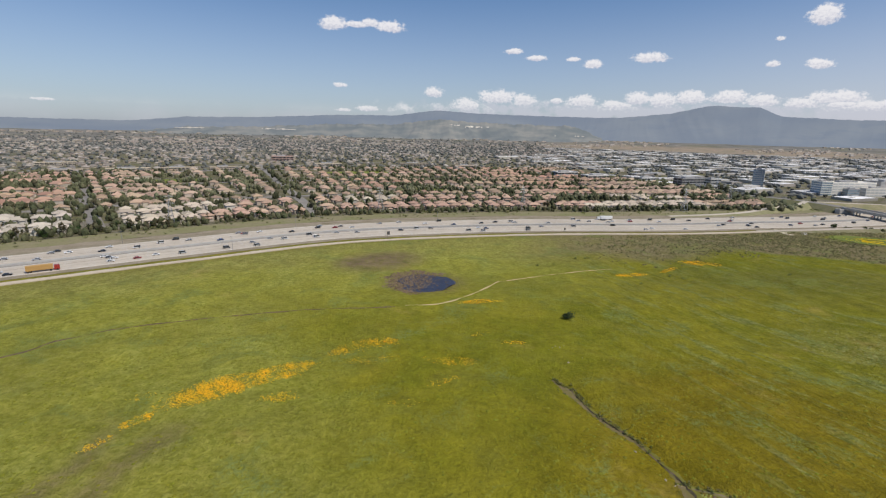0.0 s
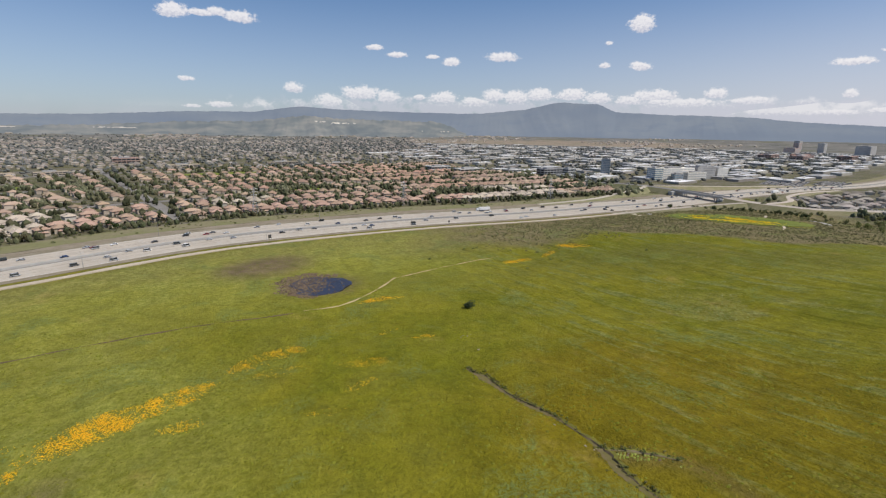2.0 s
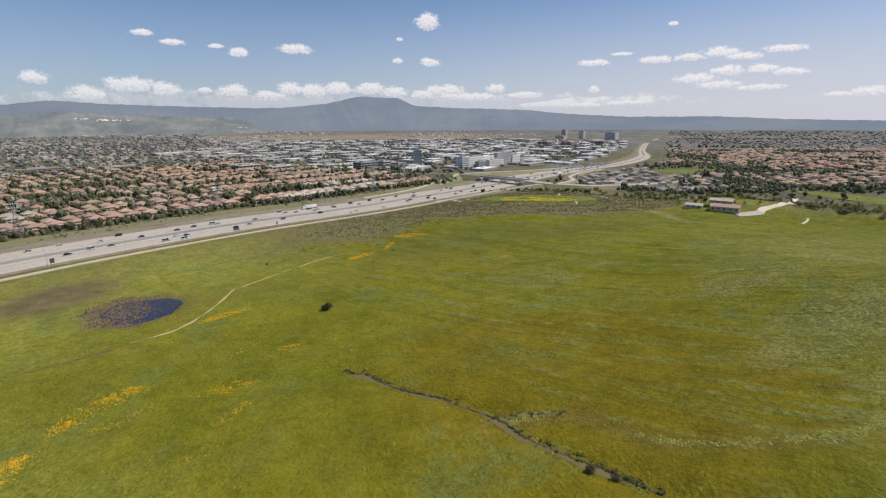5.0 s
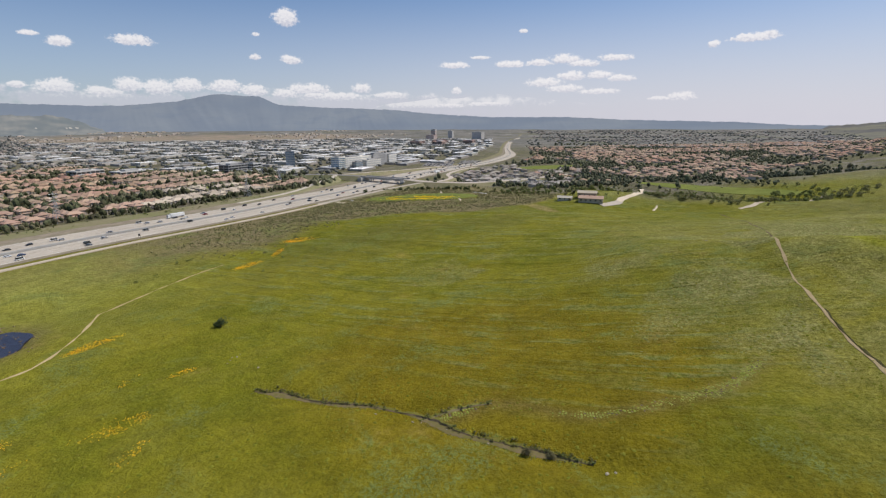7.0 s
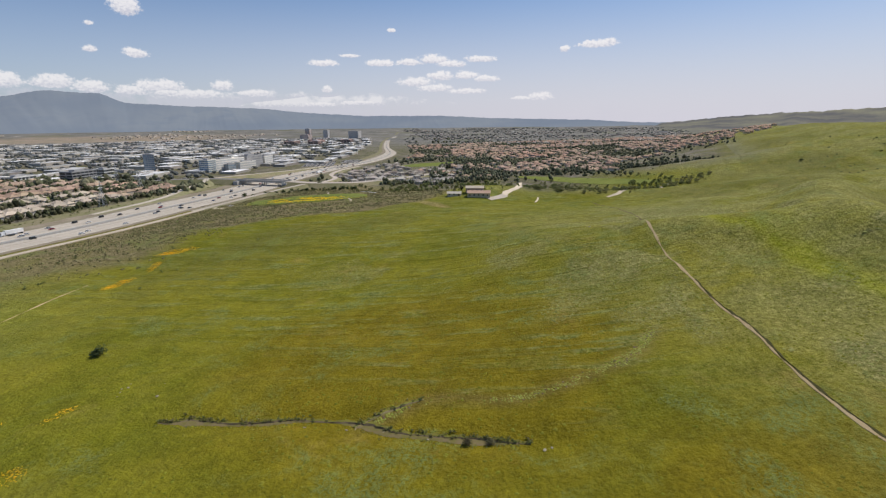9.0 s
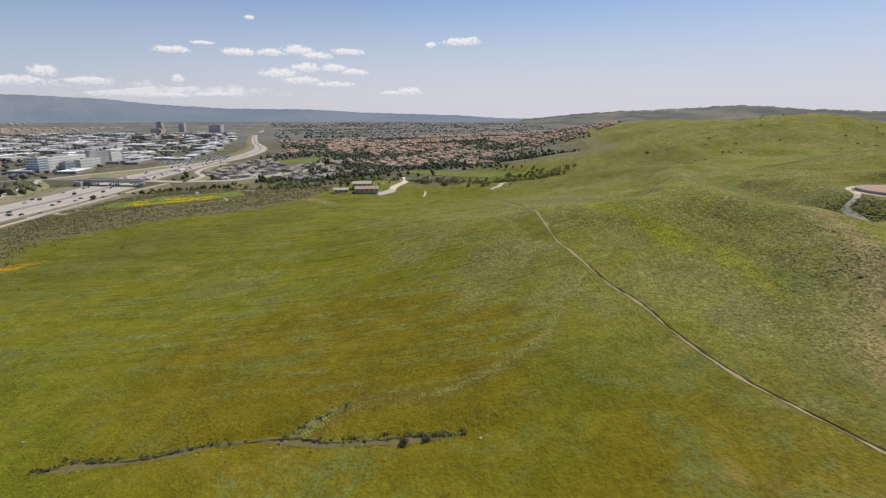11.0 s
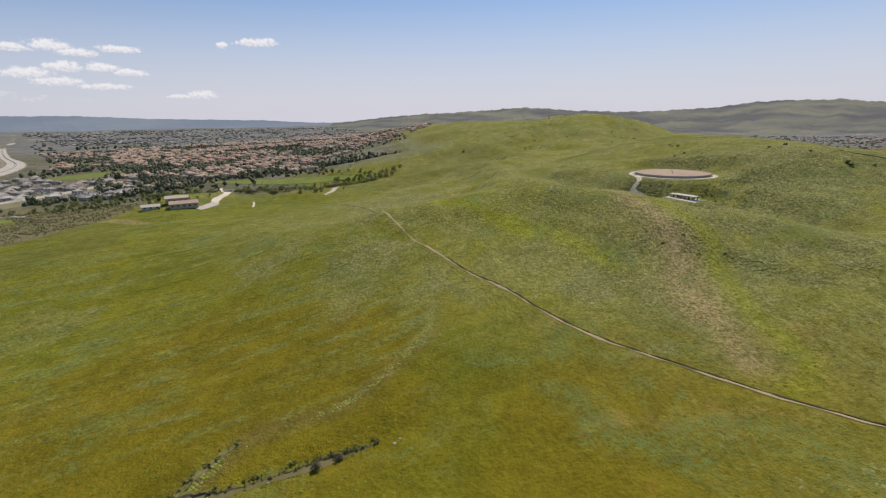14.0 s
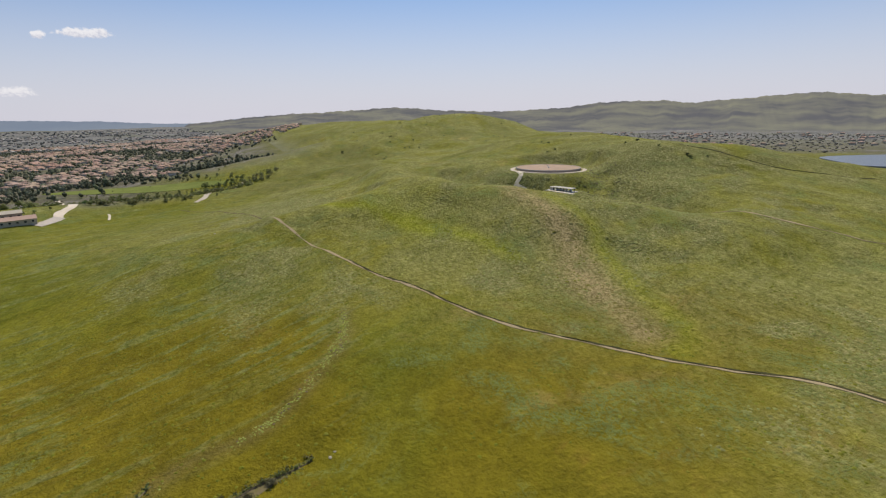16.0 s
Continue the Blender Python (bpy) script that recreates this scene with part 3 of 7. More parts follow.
def height(x, y):
    x, y = np.asarray(x, float), np.asarray(y, float)
    z = np.zeros(x.shape)
    for j in range(LAND.shape[0]):
        wy = bspline((y - LAND_Y) / LAND_STEP - j)
        for i in range(LAND.shape[1]):
            z = z + LAND[j, i] * wy * bspline((x - LAND_X) / LAND_STEP - i)
    for cx, cy, a, sx, sy in HILLS:
        z = z + a * np.exp(-((x - cx) / sx) ** 2 - ((y - cy) / sy) ** 2)
    z = z + 5.0 * np.exp(-(along(CREST, x, y) / 24) ** 2) - 4.5 * np.exp(-(along(TROUGH, x, y) / 17) ** 2)
    for line, rise, half in FOLDS:
        z = z + rise * np.exp(-(along(line, x, y) / half) ** 2)
    off = along(FWY_COARSE, x, y)
    south = ease(-off, 42, 110)
    z = z * south
    z = z + 0.5 * wave(x, y, 17.0, 1.0) * south * ease(np.hypot(x, y), 900, 500)
    creases = ease(z, 12, 28) * ease(np.hypot(x - 150, y + 60), 1500, 900)
    slope = (x * 0.42 - y * 0.91)
    z = z + 1.5 * rough_land(x * 0.45 + y * 0.25, slope * 0.9 + 0.3 * x, 26.0, 3, 5.0) * creases
    z = z + 0.28 * rough_land(x, y, 11.0, 2, 3.0) * south * ease(np.hypot(x - 100, y - 50), 700, 400)
    z = z - 1.75 * np.exp(-(along(GULLY[::2], x, y) / 6.5) ** 2) * (np.hypot(x - 50, y - 110) < 120)
    z = z + 4.5 * rough_land(x * 0.9 + y * 0.3, y * 0.8 - x * 0.25, 95.0, 3, 8.0) * ease(z, 22, 45) * ease(np.hypot(x - 150, y + 60), 300, 480)
    tank = np.hypot(x - TANK_X, y - TANK_Y)
    z = z + (TANK_Z - z) * ease(tank, 48, 28)
    z = z + (39.0 - z) * ease(np.hypot(x - 199, y + 126), 22, 9)
    bed = np.hypot((x - LAKE[0]) / (LAKE[2] + 30), (y - LAKE[1]) / (LAKE[3] + 30))
    z = z + (np.minimum(z, LAKE[4] - 1.5) - z) * ease(bed, 1.25, 0.95)
    r = np.hypot(x, y)
    far = ease(r, 2600, 4900) * 42
    z = z + far + ease(r, 900, 2500) * 2.5 * wave(x, y, 240.0, 2.0)
    pool = np.hypot(x + 8, y - 274.5)
    z = z + (0.7 - z) * ease(pool, 36, 21)
    return z - 1.6 * ease(pool + 1.5 * wave(x, y, 6.0, 1.0), 20, 12)


TANK_X, TANK_Y, TANK_Z = 252.0, -156.0, 46.0
LAKE = (340.0, -990.0, 112.0, 165.0, 6.0)


def ground_z(x, y):
    return float(height(np.array([x]), np.array([y]))[0])


def graded(lo, hi, fine, reach):
    mid = np.arange(lo, hi + 0.1, fine)
    grow, step = [], fine
    while sum(grow) < reach:
        step *= 1.09
        grow.append(min(step, 140))
    up = hi + np.cumsum(grow)
    return np.concatenate([(lo - np.cumsum(grow))[::-1], mid, up])


def sage_cover(x, y):
    """Where the low grey-green sage grows: patches drawn out down the slopes."""
    n = rough_land(x * 0.8 + y * 0.3, y * 0.5 - x * 0.2, 34.0, 3, 9.0) + 0.5 * rough_land(x, y, 9.0, 2, 2.0)
    n = n + 0.38 * ease(0.45 * x - 76 - y, 0, 25)
    here = np.maximum(ease(height(x, y), 9, 18), 0.7 * ease(x, 110, 180) * ease(y, 260, 120)) * ease(along(FWY_COARSE, x, y), -70, -130)
    here = here * (1 - np.exp(-((x - 95) / 60) ** 2 - ((y - 85) / 60) ** 2))
    cover = ease(n, 0.15, 0.5) * here * ease(np.hypot(x - 90, y + 30), 330, 210)
    cover = cover * (1 - 0.9 * np.exp(-(along(SPUR, x, y) / 11) ** 2)) * (1 - 0.8 * np.exp(-((along(SPUR, x, y) - 13) / 6) ** 2))
    for cx, cy, rx, ry, turn in ((172, 60, 34, 11, -0.2), (208, 98, 24, 13, -0.6), (8, -42, 17, 8, 0.3), (150, 20, 22, 7, 0.3)):
        cover = np.maximum(cover, 0.65 * oval(x, y, cx, cy, rx, ry, turn, 0.5) * ease(rough_land(x, y, 8.0, 2, 7.0), -0.6, 0.2))
    return cover


def build_ground():
    xs, ys = graded(-170, 440, 2.2, 5600), graded(-240, 400, 2.2, 5600)
    gx, gy = np.meshgrid(xs, ys)
    gz = height(gx, gy)
    nx, ny = len(xs), len(ys)
    i, j = np.meshgrid(np.arange(nx - 1), np.arange(ny - 1))
    a = (j * nx + i).ravel()
    quads = np.stack([a, a + 1, a + nx + 1, a + nx], 1)
    me = mesh_of("ground", np.stack([gx.ravel(), gy.ravel(), gz.ravel()], 1), quads, M["ground"], smooth=True)
    x, y = gx.ravel(), gy.ravel()
    off = along(FWY_COARSE, x, y)
    r = np.hypot(x, y)
    bend = np.degrees(np.arctan2(x, y))
    # cover: olive grass, sage and scrub, bare soil
    wob = 14 * wave(x, y, 23.0, 4.0) + 6 * wave(x, y, 7.0, 2.0)
    olive = ease(np.exp(-((x - 98) / 86) ** 2 - ((y - 100 + wob) / 84) ** 2), 0.25, 0.8)
    olive = np.maximum(olive, 0.9 * ease(np.exp(-((x - 22) / 70) ** 2 - ((y + 28 + wob) / 78) ** 2), 0.15, 0.5))
    scrub = ease(-off + wob, 150, 105) * ease(-off, 28, 45) * ease(x, 0, 150)
    beyond = ease(along(SCRUB_EDGE, x, y) + 0.3 * wob, -3, 5) * ease(-off, 28, 45) * (x > 185) * (x < 520) * ease(y - 0.3 * x, 80, 130)
    scrub = np.maximum(scrub * ease(x, 320, 210), beyond)
    scrub = scrub * (1 - oval(x, y, 376, 374, 64, 42, -1.17, 0.08))
    scrub = np.maximum(scrub, 0.35 * ease(-off + wob, 120, 60) * ease(-off, 28, 45))
    pond = np.exp(-(((x + 9) / 22) ** 2 + ((y - 275) / 21) ** 2) ** 2)
    brown = np.exp(-(((x + 40 - (y - 318) * 0.3) / 27) ** 2 + ((y - 318) / 29) ** 2) ** 2) * (0.95 + 0.3 * wave(x, y, 9.0, 8.0))
    bare = np.clip(np.maximum(0.8 * pond, brown), 0, 1)
    bare = np.maximum(bare, 0.6 * np.exp(-((x + 91 + wob * 0.3) / 4) ** 2) * ease(y, 136, 112))
    bare = np.maximum(bare, 0.6 * np.exp(-((x + 77 + wob * 0.25 + (120 - y) * 0.1) / 5) ** 2) * ease(y, 134, 118))
    spur = np.exp(-((along(SPUR, x, y) + wob * 0.2) / 7.5) ** 2) * np.clip(0.95 + 0.3 * wave(x, y, 9.0, 3.0), 0, 1)
    spur = np.maximum(spur, 0.75 * oval(x, y, 358, 220, 26, 6, 1.05, 0.4))
    lush = np.maximum(np.exp(-(((x - 200) / 42) ** 2 + ((y + 28 + 0.1 * wob) / 17) ** 2)), 0.8 * ease(x + 0.3 * y + wob, 40, -30) * ease(-off, 60, 120))
    lush = np.maximum(lush, 1.0 * ease(-off + wob, 240, 90) * ease(-off, 40, 60) * ease(x + 0.5 * wob, 170, 30))
    swath = np.exp(-((along(SWATH, x, y) + 0.25 * wob) / (4 + 3 * rough_land(x, y, 20.0, 2, 6.0) ** 2)) ** 2)
    swath = np.maximum(swath, 0.75 * np.exp(-((along(SPUR, x, y) - 13 + wob * 0.2) / 4.5) ** 2) * ease(x, 185, 150))
    # Brush patches on the slopes, and a darker green band along the trough.
    brush_and_trough = ease(rough_land(x, y, 60.0, 3, 12.0), 0.1, 0.6) * ease(np.hypot(x - 90, y + 30), 260, 340) * ease(off, -120, -200)
    brush_and_trough = np.maximum(brush_and_trough, 0.9 * np.exp(-((along(TROUGH, x, y) + 0.2 * wob) / 9) ** 2))
    streak = ease(x + wob, 60, 110) * ease(y, -40, 60) * ease(-off, 90, 140)
    bare = np.maximum(bare, 0.35 * np.exp(-((along(np.array(WASH, float), x, y) + 0.15 * wob) / 3.0) ** 2))
    town = np.maximum(ease(off, 25, 40), ease(x - 0.25 * y + wob, 400, 440) * ease(y, 60, 160))
    town = np.maximum(town, ease(x + wob, 640, 760) * ease(y, -150, -20))
    town = np.maximum(town, ease(r + 2 * wob, 1150, 1300) * ease(bend, 112, 119))
    field = ease(r + 8 * wob, 2650, 2800) * ease(r + 8 * wob, 3500, 3300) * ease(off, 60, 200) * ease(bend, 8, 18) * ease(bend, 46, 38)
    for name, cols in (("cover", (olive, scrub, bare)), ("use", (town, field, lush)), ("ways", (spur, swath, brush_and_trough)),
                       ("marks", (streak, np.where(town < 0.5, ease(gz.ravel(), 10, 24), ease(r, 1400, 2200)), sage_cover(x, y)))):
        lay = me.color_attributes.new(name, "FLOAT_COLOR", "POINT")
        lay.data.foreach_set("color", np.stack([*cols, np.ones_like(x)], 1).astype(np.float32).ravel())
    return tagged(new("ground", me), "green spring grassland hills and a wide built-up plain", "ground", kind="structure")


def ground_material():
    m = bpy.data.materials.new("grassland")
    m.use_nodes = True
    n = Nodes(m.node_tree)
    bsdf = m.node_tree.nodes["Principled BSDF"]
    co = n.add("ShaderNodeTexCoord").outputs["Object"]
    def layer(name):
        s = n.add("ShaderNodeSeparateColor")
        n.link(n.add("ShaderNodeVertexColor", layer_name=name).outputs[0], s.inputs[0])
        return s.outputs
    cover, use, marks, ways = layer("cover"), layer("use"), layer("marks"), layer("ways")
    across = n.vmath("DOT_PRODUCT", co, (0.94, 0.34, 0.0))
    lengthwise = n.vmath("DOT_PRODUCT", co, (0.34, -0.94, 0.0))
    drawn = n.add("ShaderNodeCombineXYZ")
    n.link(across, drawn.inputs[0]), n.link(n.math("MULTIPLY", lengthwise, 0.13), drawn.inputs[1])
    streak = n.noise(drawn.outputs[0], 0.17, 6.0, 0.66, 0.5)
    ledge = n.noise(drawn.outputs[0], 0.075, 3.0, 0.5, 0.4)
    broad = n.noise(co, 0.012, 5.0, 0.55, 0.4)
    patch = n.noise(co, 0.05, 6.0, 0.62, 0.3)
    tuft = n.noise(co, 0.45, 5.0, 0.7)
    clump = n.noise(co, 0.9, 3.0, 0.8, 0.4)
    blade = n.noise(co, 2.2, 4.0, 0.75)
    green = n.mix(n.ramp(n.math("ADD", n.math("MULTIPLY", broad, 0.5), n.math("MULTIPLY", patch, 0.5)), 0.40, 0.60), (0.128, 0.140, 0.010), (0.188, 0.182, 0.014))
    green = n.mix(n.math("MULTIPLY", n.ramp(patch, 0.48, 0.68), 0.65), green, (0.130, 0.142, 0.020))
    green = n.mix(n.math("MULTIPLY", cover[0], 0.85), green, n.mix(n.ramp(patch, 0.35, 0.65), (0.143, 0.119, 0.006), (0.172, 0.140, 0.008)))
    green = n.mix(n.math("MULTIPLY", use[2], n.ramp(patch, 0.3, 0.6, 0.9, 0.5)), green, n.mix(n.ramp(tuft, 0.35, 0.65), (0.215, 0.238, 0.04), (0.285, 0.295, 0.075)))
    # Sage tone, paled and greyed to put the back hills' haze into colour.
    sage = n.mix(n.ramp(tuft, 0.35, 0.65), (0.172, 0.182, 0.048), (0.238, 0.236, 0.088))
    lines = n.math("MULTIPLY", n.math("MULTIPLY", n.ramp(streak, 0.52, 0.60), n.ramp(patch, 0.36, 0.56, 0.25, 0.95)), marks[0])
    # Thin dark lines along one contour of the streak noise.
    dark_lines = n.math("MULTIPLY", n.math("MULTIPLY", n.ramp(n.math("ABSOLUTE", n.math("SUBTRACT", streak, 0.47)), 0.014, 0.0), n.ramp(tuft, 0.40, 0.56, 0.0, 0.75)), marks[0])
    slopes = n.math("MULTIPLY", n.math("MULTIPLY", n.ramp(n.noise(co, 0.022, 6.0, 0.68, 0.5), 0.38, 0.58, 0.2, 1.0), 0.75), marks[1])
    green = n.mix(lines, green, n.mix(n.ramp(tuft, 0.35, 0.65), (0.118, 0.146, 0.026), (0.178, 0.196, 0.062)))
    green = n.mix(slopes, green, sage)
    green = n.mix(dark_lines, green, (0.070, 0.076, 0.010))
    green = n.mix(n.math("MULTIPLY", marks[2], n.ramp(tuft, 0.34, 0.52, 0.3, 0.9)), green, n.mix(n.ramp(n.noise(co, 0.7, 5.0, 0.75), 0.40, 0.62), (0.125, 0.138, 0.036), (0.285, 0.272, 0.115)))
    green = n.mix(n.math("MULTIPLY", ways[1], n.ramp(tuft, 0.3, 0.6, 0.9, 0.5)), green, n.mix(n.ramp(tuft, 0.35, 0.65), (0.19, 0.225, 0.006), (0.25, 0.275, 0.010)))
    green = n.mix(n.math("MULTIPLY", ways[0], n.ramp(tuft, 0.32, 0.54, 0.4, 0.9)), green, n.mix(n.ramp(clump, 0.4, 0.6), (0.25, 0.20, 0.085), (0.335, 0.27, 0.135)))
    green = n.mix(n.math("MULTIPLY", ways[2], n.ramp(tuft, 0.4, 0.56, 0.1, 0.7)), green, (0.115, 0.118, 0.03))
    straw = n.math("MULTIPLY", n.ramp(n.noise(co, 0.03, 6.0, 0.65), 0.60, 0.74), 0.5)
    green = n.mix(straw, green, (0.30, 0.245, 0.075))
    brush = n.mix(n.ramp(tuft, 0.4, 0.62), (0.135, 0.122, 0.058), (0.185, 0.16, 0.088))
    green = n.mix(n.math("MULTIPLY", cover[1], n.ramp(patch, 0.3, 0.55, 0.65, 1.0)), green, brush)
    soil = n.mix(n.ramp(patch, 0.35, 0.65), (0.105, 0.078, 0.052), (0.16, 0.12, 0.082))
    green = n.mix(n.math("MULTIPLY", cover[2], n.ramp(tuft, 0.3, 0.6, 0.5, 1.0)), green, soil)
    teal = n.math("MULTIPLY", n.ramp(n.noise(co, 0.035, 5.0, 0.65, 0.6), 0.52, 0.66), n.ramp(clump, 0.42, 0.56))
    teal = n.math("MULTIPLY", teal, n.math("SUBTRACT", 1.0, cover[2]))
    green = n.mix(n.math("MULTIPLY", teal, 0.85), green, (0.128, 0.165, 0.046))
    rust = n.math("MULTIPLY", n.ramp(n.noise(co, 0.06, 6.0, 0.7, 0.5), 0.54, 0.70), n.ramp(n.noise(drawn.outputs[0], 0.35, 4.0, 0.6), 0.4, 0.6))
    green = n.mix(n.math("MULTIPLY", rust, n.math("ADD", 0.12, n.math("MULTIPLY", cover[0], 0.25))), green, (0.20, 0.115, 0.022))
    shade = n.math("ADD", n.math("MULTIPLY", blade, 0.14), n.math("ADD", n.math("MULTIPLY", tuft, 0.34), n.math("MULTIPLY", clump, 0.17)))
    shade = n.math("ADD", shade, n.math("MULTIPLY", n.noise(co, 0.14, 4.0, 0.6, 0.4), 0.35))
    grain = n.ramp(shade, 0.36, 0.64, 0.66, 1.34, smooth=False)
    grain = n.math("ADD", grain, n.math("MULTIPLY", n.math("MULTIPLY", n.math("SUBTRACT", clump, 0.5), 0.8), marks[1]))
    hsv = n.add("ShaderNodeHueSaturation")
    n.link(green, hsv.inputs["Color"]), n.link(grain, hsv.inputs["Value"])
    lots = n.mix(n.ramp(n.noise(co, 0.012, 5.0, 0.6), 0.42, 0.6), (0.125, 0.112, 0.07), (0.21, 0.185, 0.145))
    lots = n.mix(n.ramp(n.noise(co, 0.03, 5.0, 0.7), 0.44, 0.58), lots, (0.142, 0.135, 0.064))
    specks = n.noise(co, 0.11, 4.0, 0.8)
    lots = n.mix(n.math("MULTIPLY", n.ramp(specks, 0.56, 0.64), 0.45), lots, (0.31, 0.27, 0.22))
    lots = n.mix(n.math("MULTIPLY", n.ramp(specks, 0.44, 0.36), 0.8), lots, (0.055, 0.055, 0.04))
    # Far town: coarser quarters, paler and greyer with distance haze in the colour.
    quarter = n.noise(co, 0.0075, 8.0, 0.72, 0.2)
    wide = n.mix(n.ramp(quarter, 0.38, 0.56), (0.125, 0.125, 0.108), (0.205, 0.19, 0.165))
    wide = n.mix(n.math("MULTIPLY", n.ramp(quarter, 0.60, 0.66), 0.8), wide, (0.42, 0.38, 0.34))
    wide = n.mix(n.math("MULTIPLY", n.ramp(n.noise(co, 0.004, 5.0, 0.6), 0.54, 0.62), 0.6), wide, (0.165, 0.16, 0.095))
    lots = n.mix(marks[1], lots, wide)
    lots = n.mix(n.math("MULTIPLY", use[1], n.ramp(patch, 0.3, 0.6, 0.6, 1.0)), lots, n.mix(n.ramp(broad, 0.4, 0.6), (0.33, 0.255, 0.19), (0.26, 0.22, 0.15)))
    spring = n.mix(1.0, hsv.outputs[0], (1.165, 1.085, 1.04), "MULTIPLY")
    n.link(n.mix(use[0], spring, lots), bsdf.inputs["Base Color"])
    bsdf.inputs["Roughness"].default_value = 0.95
    bsdf.inputs["Specular IOR Level"].default_value = 0.1
    bp = n.add("ShaderNodeBump")
    bp.inputs["Strength"].default_value, bp.inputs["Distance"].default_value = 0.9, 1.2
    relief = n.math("ADD", n.math("MULTIPLY", tuft, 0.75), n.math("ADD", n.math("MULTIPLY", clump, 0.45), n.math("MULTIPLY", blade, 0.2)))
    relief = n.math("ADD", relief, n.math("MULTIPLY", n.math("MULTIPLY", n.math("ADD", streak, n.math("MULTIPLY", ledge, 2.0)), marks[0]), 1.6))
    n.link(relief, bp.inputs["Height"])
    n.link(bp.outputs[0], bsdf.inputs["Normal"])
    return m


M["ground"] = ground_material()
ground = build_ground()


def ribbon(name, line, side, lo, hi, z, material, label="", category="", kind="structure", parent=None, wobble=0.0, follow=False, thick=0.25, taper=None):
    """A strip along a line between two sideways offsets, with a real edge."""
    n = len(line)
    w = np.array([wobble * math.sin(k * 1.7) + wobble * 0.7 * math.sin(k * 0.61 + 2) for k in range(n)])
    side = side if taper is None else side * taper[:, None]
    a, b = line + side * (lo + w)[:, None], line + side * (hi + np.roll(w, 5))[:, None]
    za = (height(a[:, 0], a[:, 1]) if follow else np.zeros(n)) + z
    zb = (height(b[:, 0], b[:, 1]) if follow else np.zeros(n)) + z
    v = np.concatenate([np.c_[a, za], np.c_[b, zb], np.c_[a, za - thick], np.c_[b, zb - thick]])
    f = []
    for k in range(n - 1):
        f += [(k, k + 1, n + k + 1, n + k), (2 * n + k, 2 * n + k + 1, k + 1, k), (n + k, n + k + 1, 3 * n + k + 1, 3 * n + k)]
    ob = new(name, mesh_of(name, v, f, material))
    bm = bmesh.new()
    bm.from_mesh(ob.data)
    bmesh.ops.recalc_face_normals(bm, faces=bm.faces[:])
    if sum(f.normal.z * f.calc_area() for f in bm.faces) < 0:
        bmesh.ops.reverse_faces(bm, faces=bm.faces[:])
    bm.to_mesh(ob.data)
    bm.free()
    if parent:
        ob.parent = parent
    return tagged(ob, label, category, kind=kind if not parent else "")


# ---------------------------------------------------------------- mountains round the plain
RANGE = [(-70, 0.4), (-40.4, 0.19), (-35.8, 0.18), (-31, 0.16), (-26.1, 0.67), (-19.8, 0.8), (-11, 1.28), (-4.8, 1.37), (-0.4, 2.02), (4.7, 1.76), (10.9, 1.63), (17.5, 1.55), (19.6, 1.58), (24.4, 2.04), (27.1, 2.66), (28.5, 2.85), (29.6, 2.75), (32.2, 2.66), (34, 1.85), (38.5, 1.6), (42.7, 1.5), (47, 1.32), (50.2, 0.96), (57, 0.58), (65.7, 0.55), (71.6, 0.25), (82.1, 0), (86.7, -0.29), (90.4, -0.3), (93.3, 0.05), (98, 0.44), (103.6, 0.69), (110.7, 1.1), (116, 0.7), (122, 0.48), (126.6, 0.64), (130.4, 0.86), (133.3, 1.29), (137, 1.35), (139.8, 1.33), (142, 1.05), (143.5, 1.15), (147, 1.38), (152.3, 1.75), (154.7, 1.55), (157.3, 1.3), (175, 1.2)]
SLOPES = {}


def mountains(name, az0, az1, r0, r1, material, label, lift=0.0, rough=1.0, cap=9.0, ends=0.0):
    """A range with relief, from the foot at r0 up to the skyline at r1."""
    az = np.arange(az0, az1 + 0.01, 0.12)
    table = np.array(RANGE)
    sky = np.minimum(np.interp(az, table[:, 0], table[:, 1]), cap) + lift - 2.5 * (1 - ease(az, az0, az0 + 8) * ease(az, az1, az1 - 8)) * ends
    crest = (0.05 * np.sin(az * 2.1) * np.cos(az * 0.7) + 0.03 * np.sin(az * 5.0 + 1.0) + 0.02 * np.sin(az * 11.0)) * rough
    top = 84 + r1 * np.tan(np.radians(sky))
    rows = 26
    v, foot = [], height(r0 * np.sin(np.radians(az)), r0 * np.cos(np.radians(az))) - 6
    for k in range(rows):
        s = k / (rows - 1)
        r = r0 + (r1 - r0) * s
        fold = 0.2 * rough_land(az * 1.5 + 3.0 * s * np.sin(az * 0.3), 0.9 * s + 0.45 * az, 3.2, 4, 2.0)
        h = foot + (top - foot) * np.clip(s ** 1.3 + fold * rough * s * (1 - s) * 2.0, 0, 1.0) + r1 * np.radians(crest) * s ** 5
        v.append(np.stack([r * np.sin(np.radians(az)), r * np.cos(np.radians(az)), h], 1))
    v.append(np.stack([(r1 + 60) * np.sin(np.radians(az)), (r1 + 60) * np.cos(np.radians(az)), top - 60], 1))
    SLOPES[name] = np.array(v)
    n = len(az)
    i, j = np.meshgrid(np.arange(n - 1), np.arange(rows))
    a = (j * n + i).ravel()
    quads = np.stack([a, a + n, a + n + 1, a + 1], 1)
    return tagged(new(name, mesh_of(name, np.concatenate(v), quads, material, smooth=True)), label, "mountains", kind="structure")


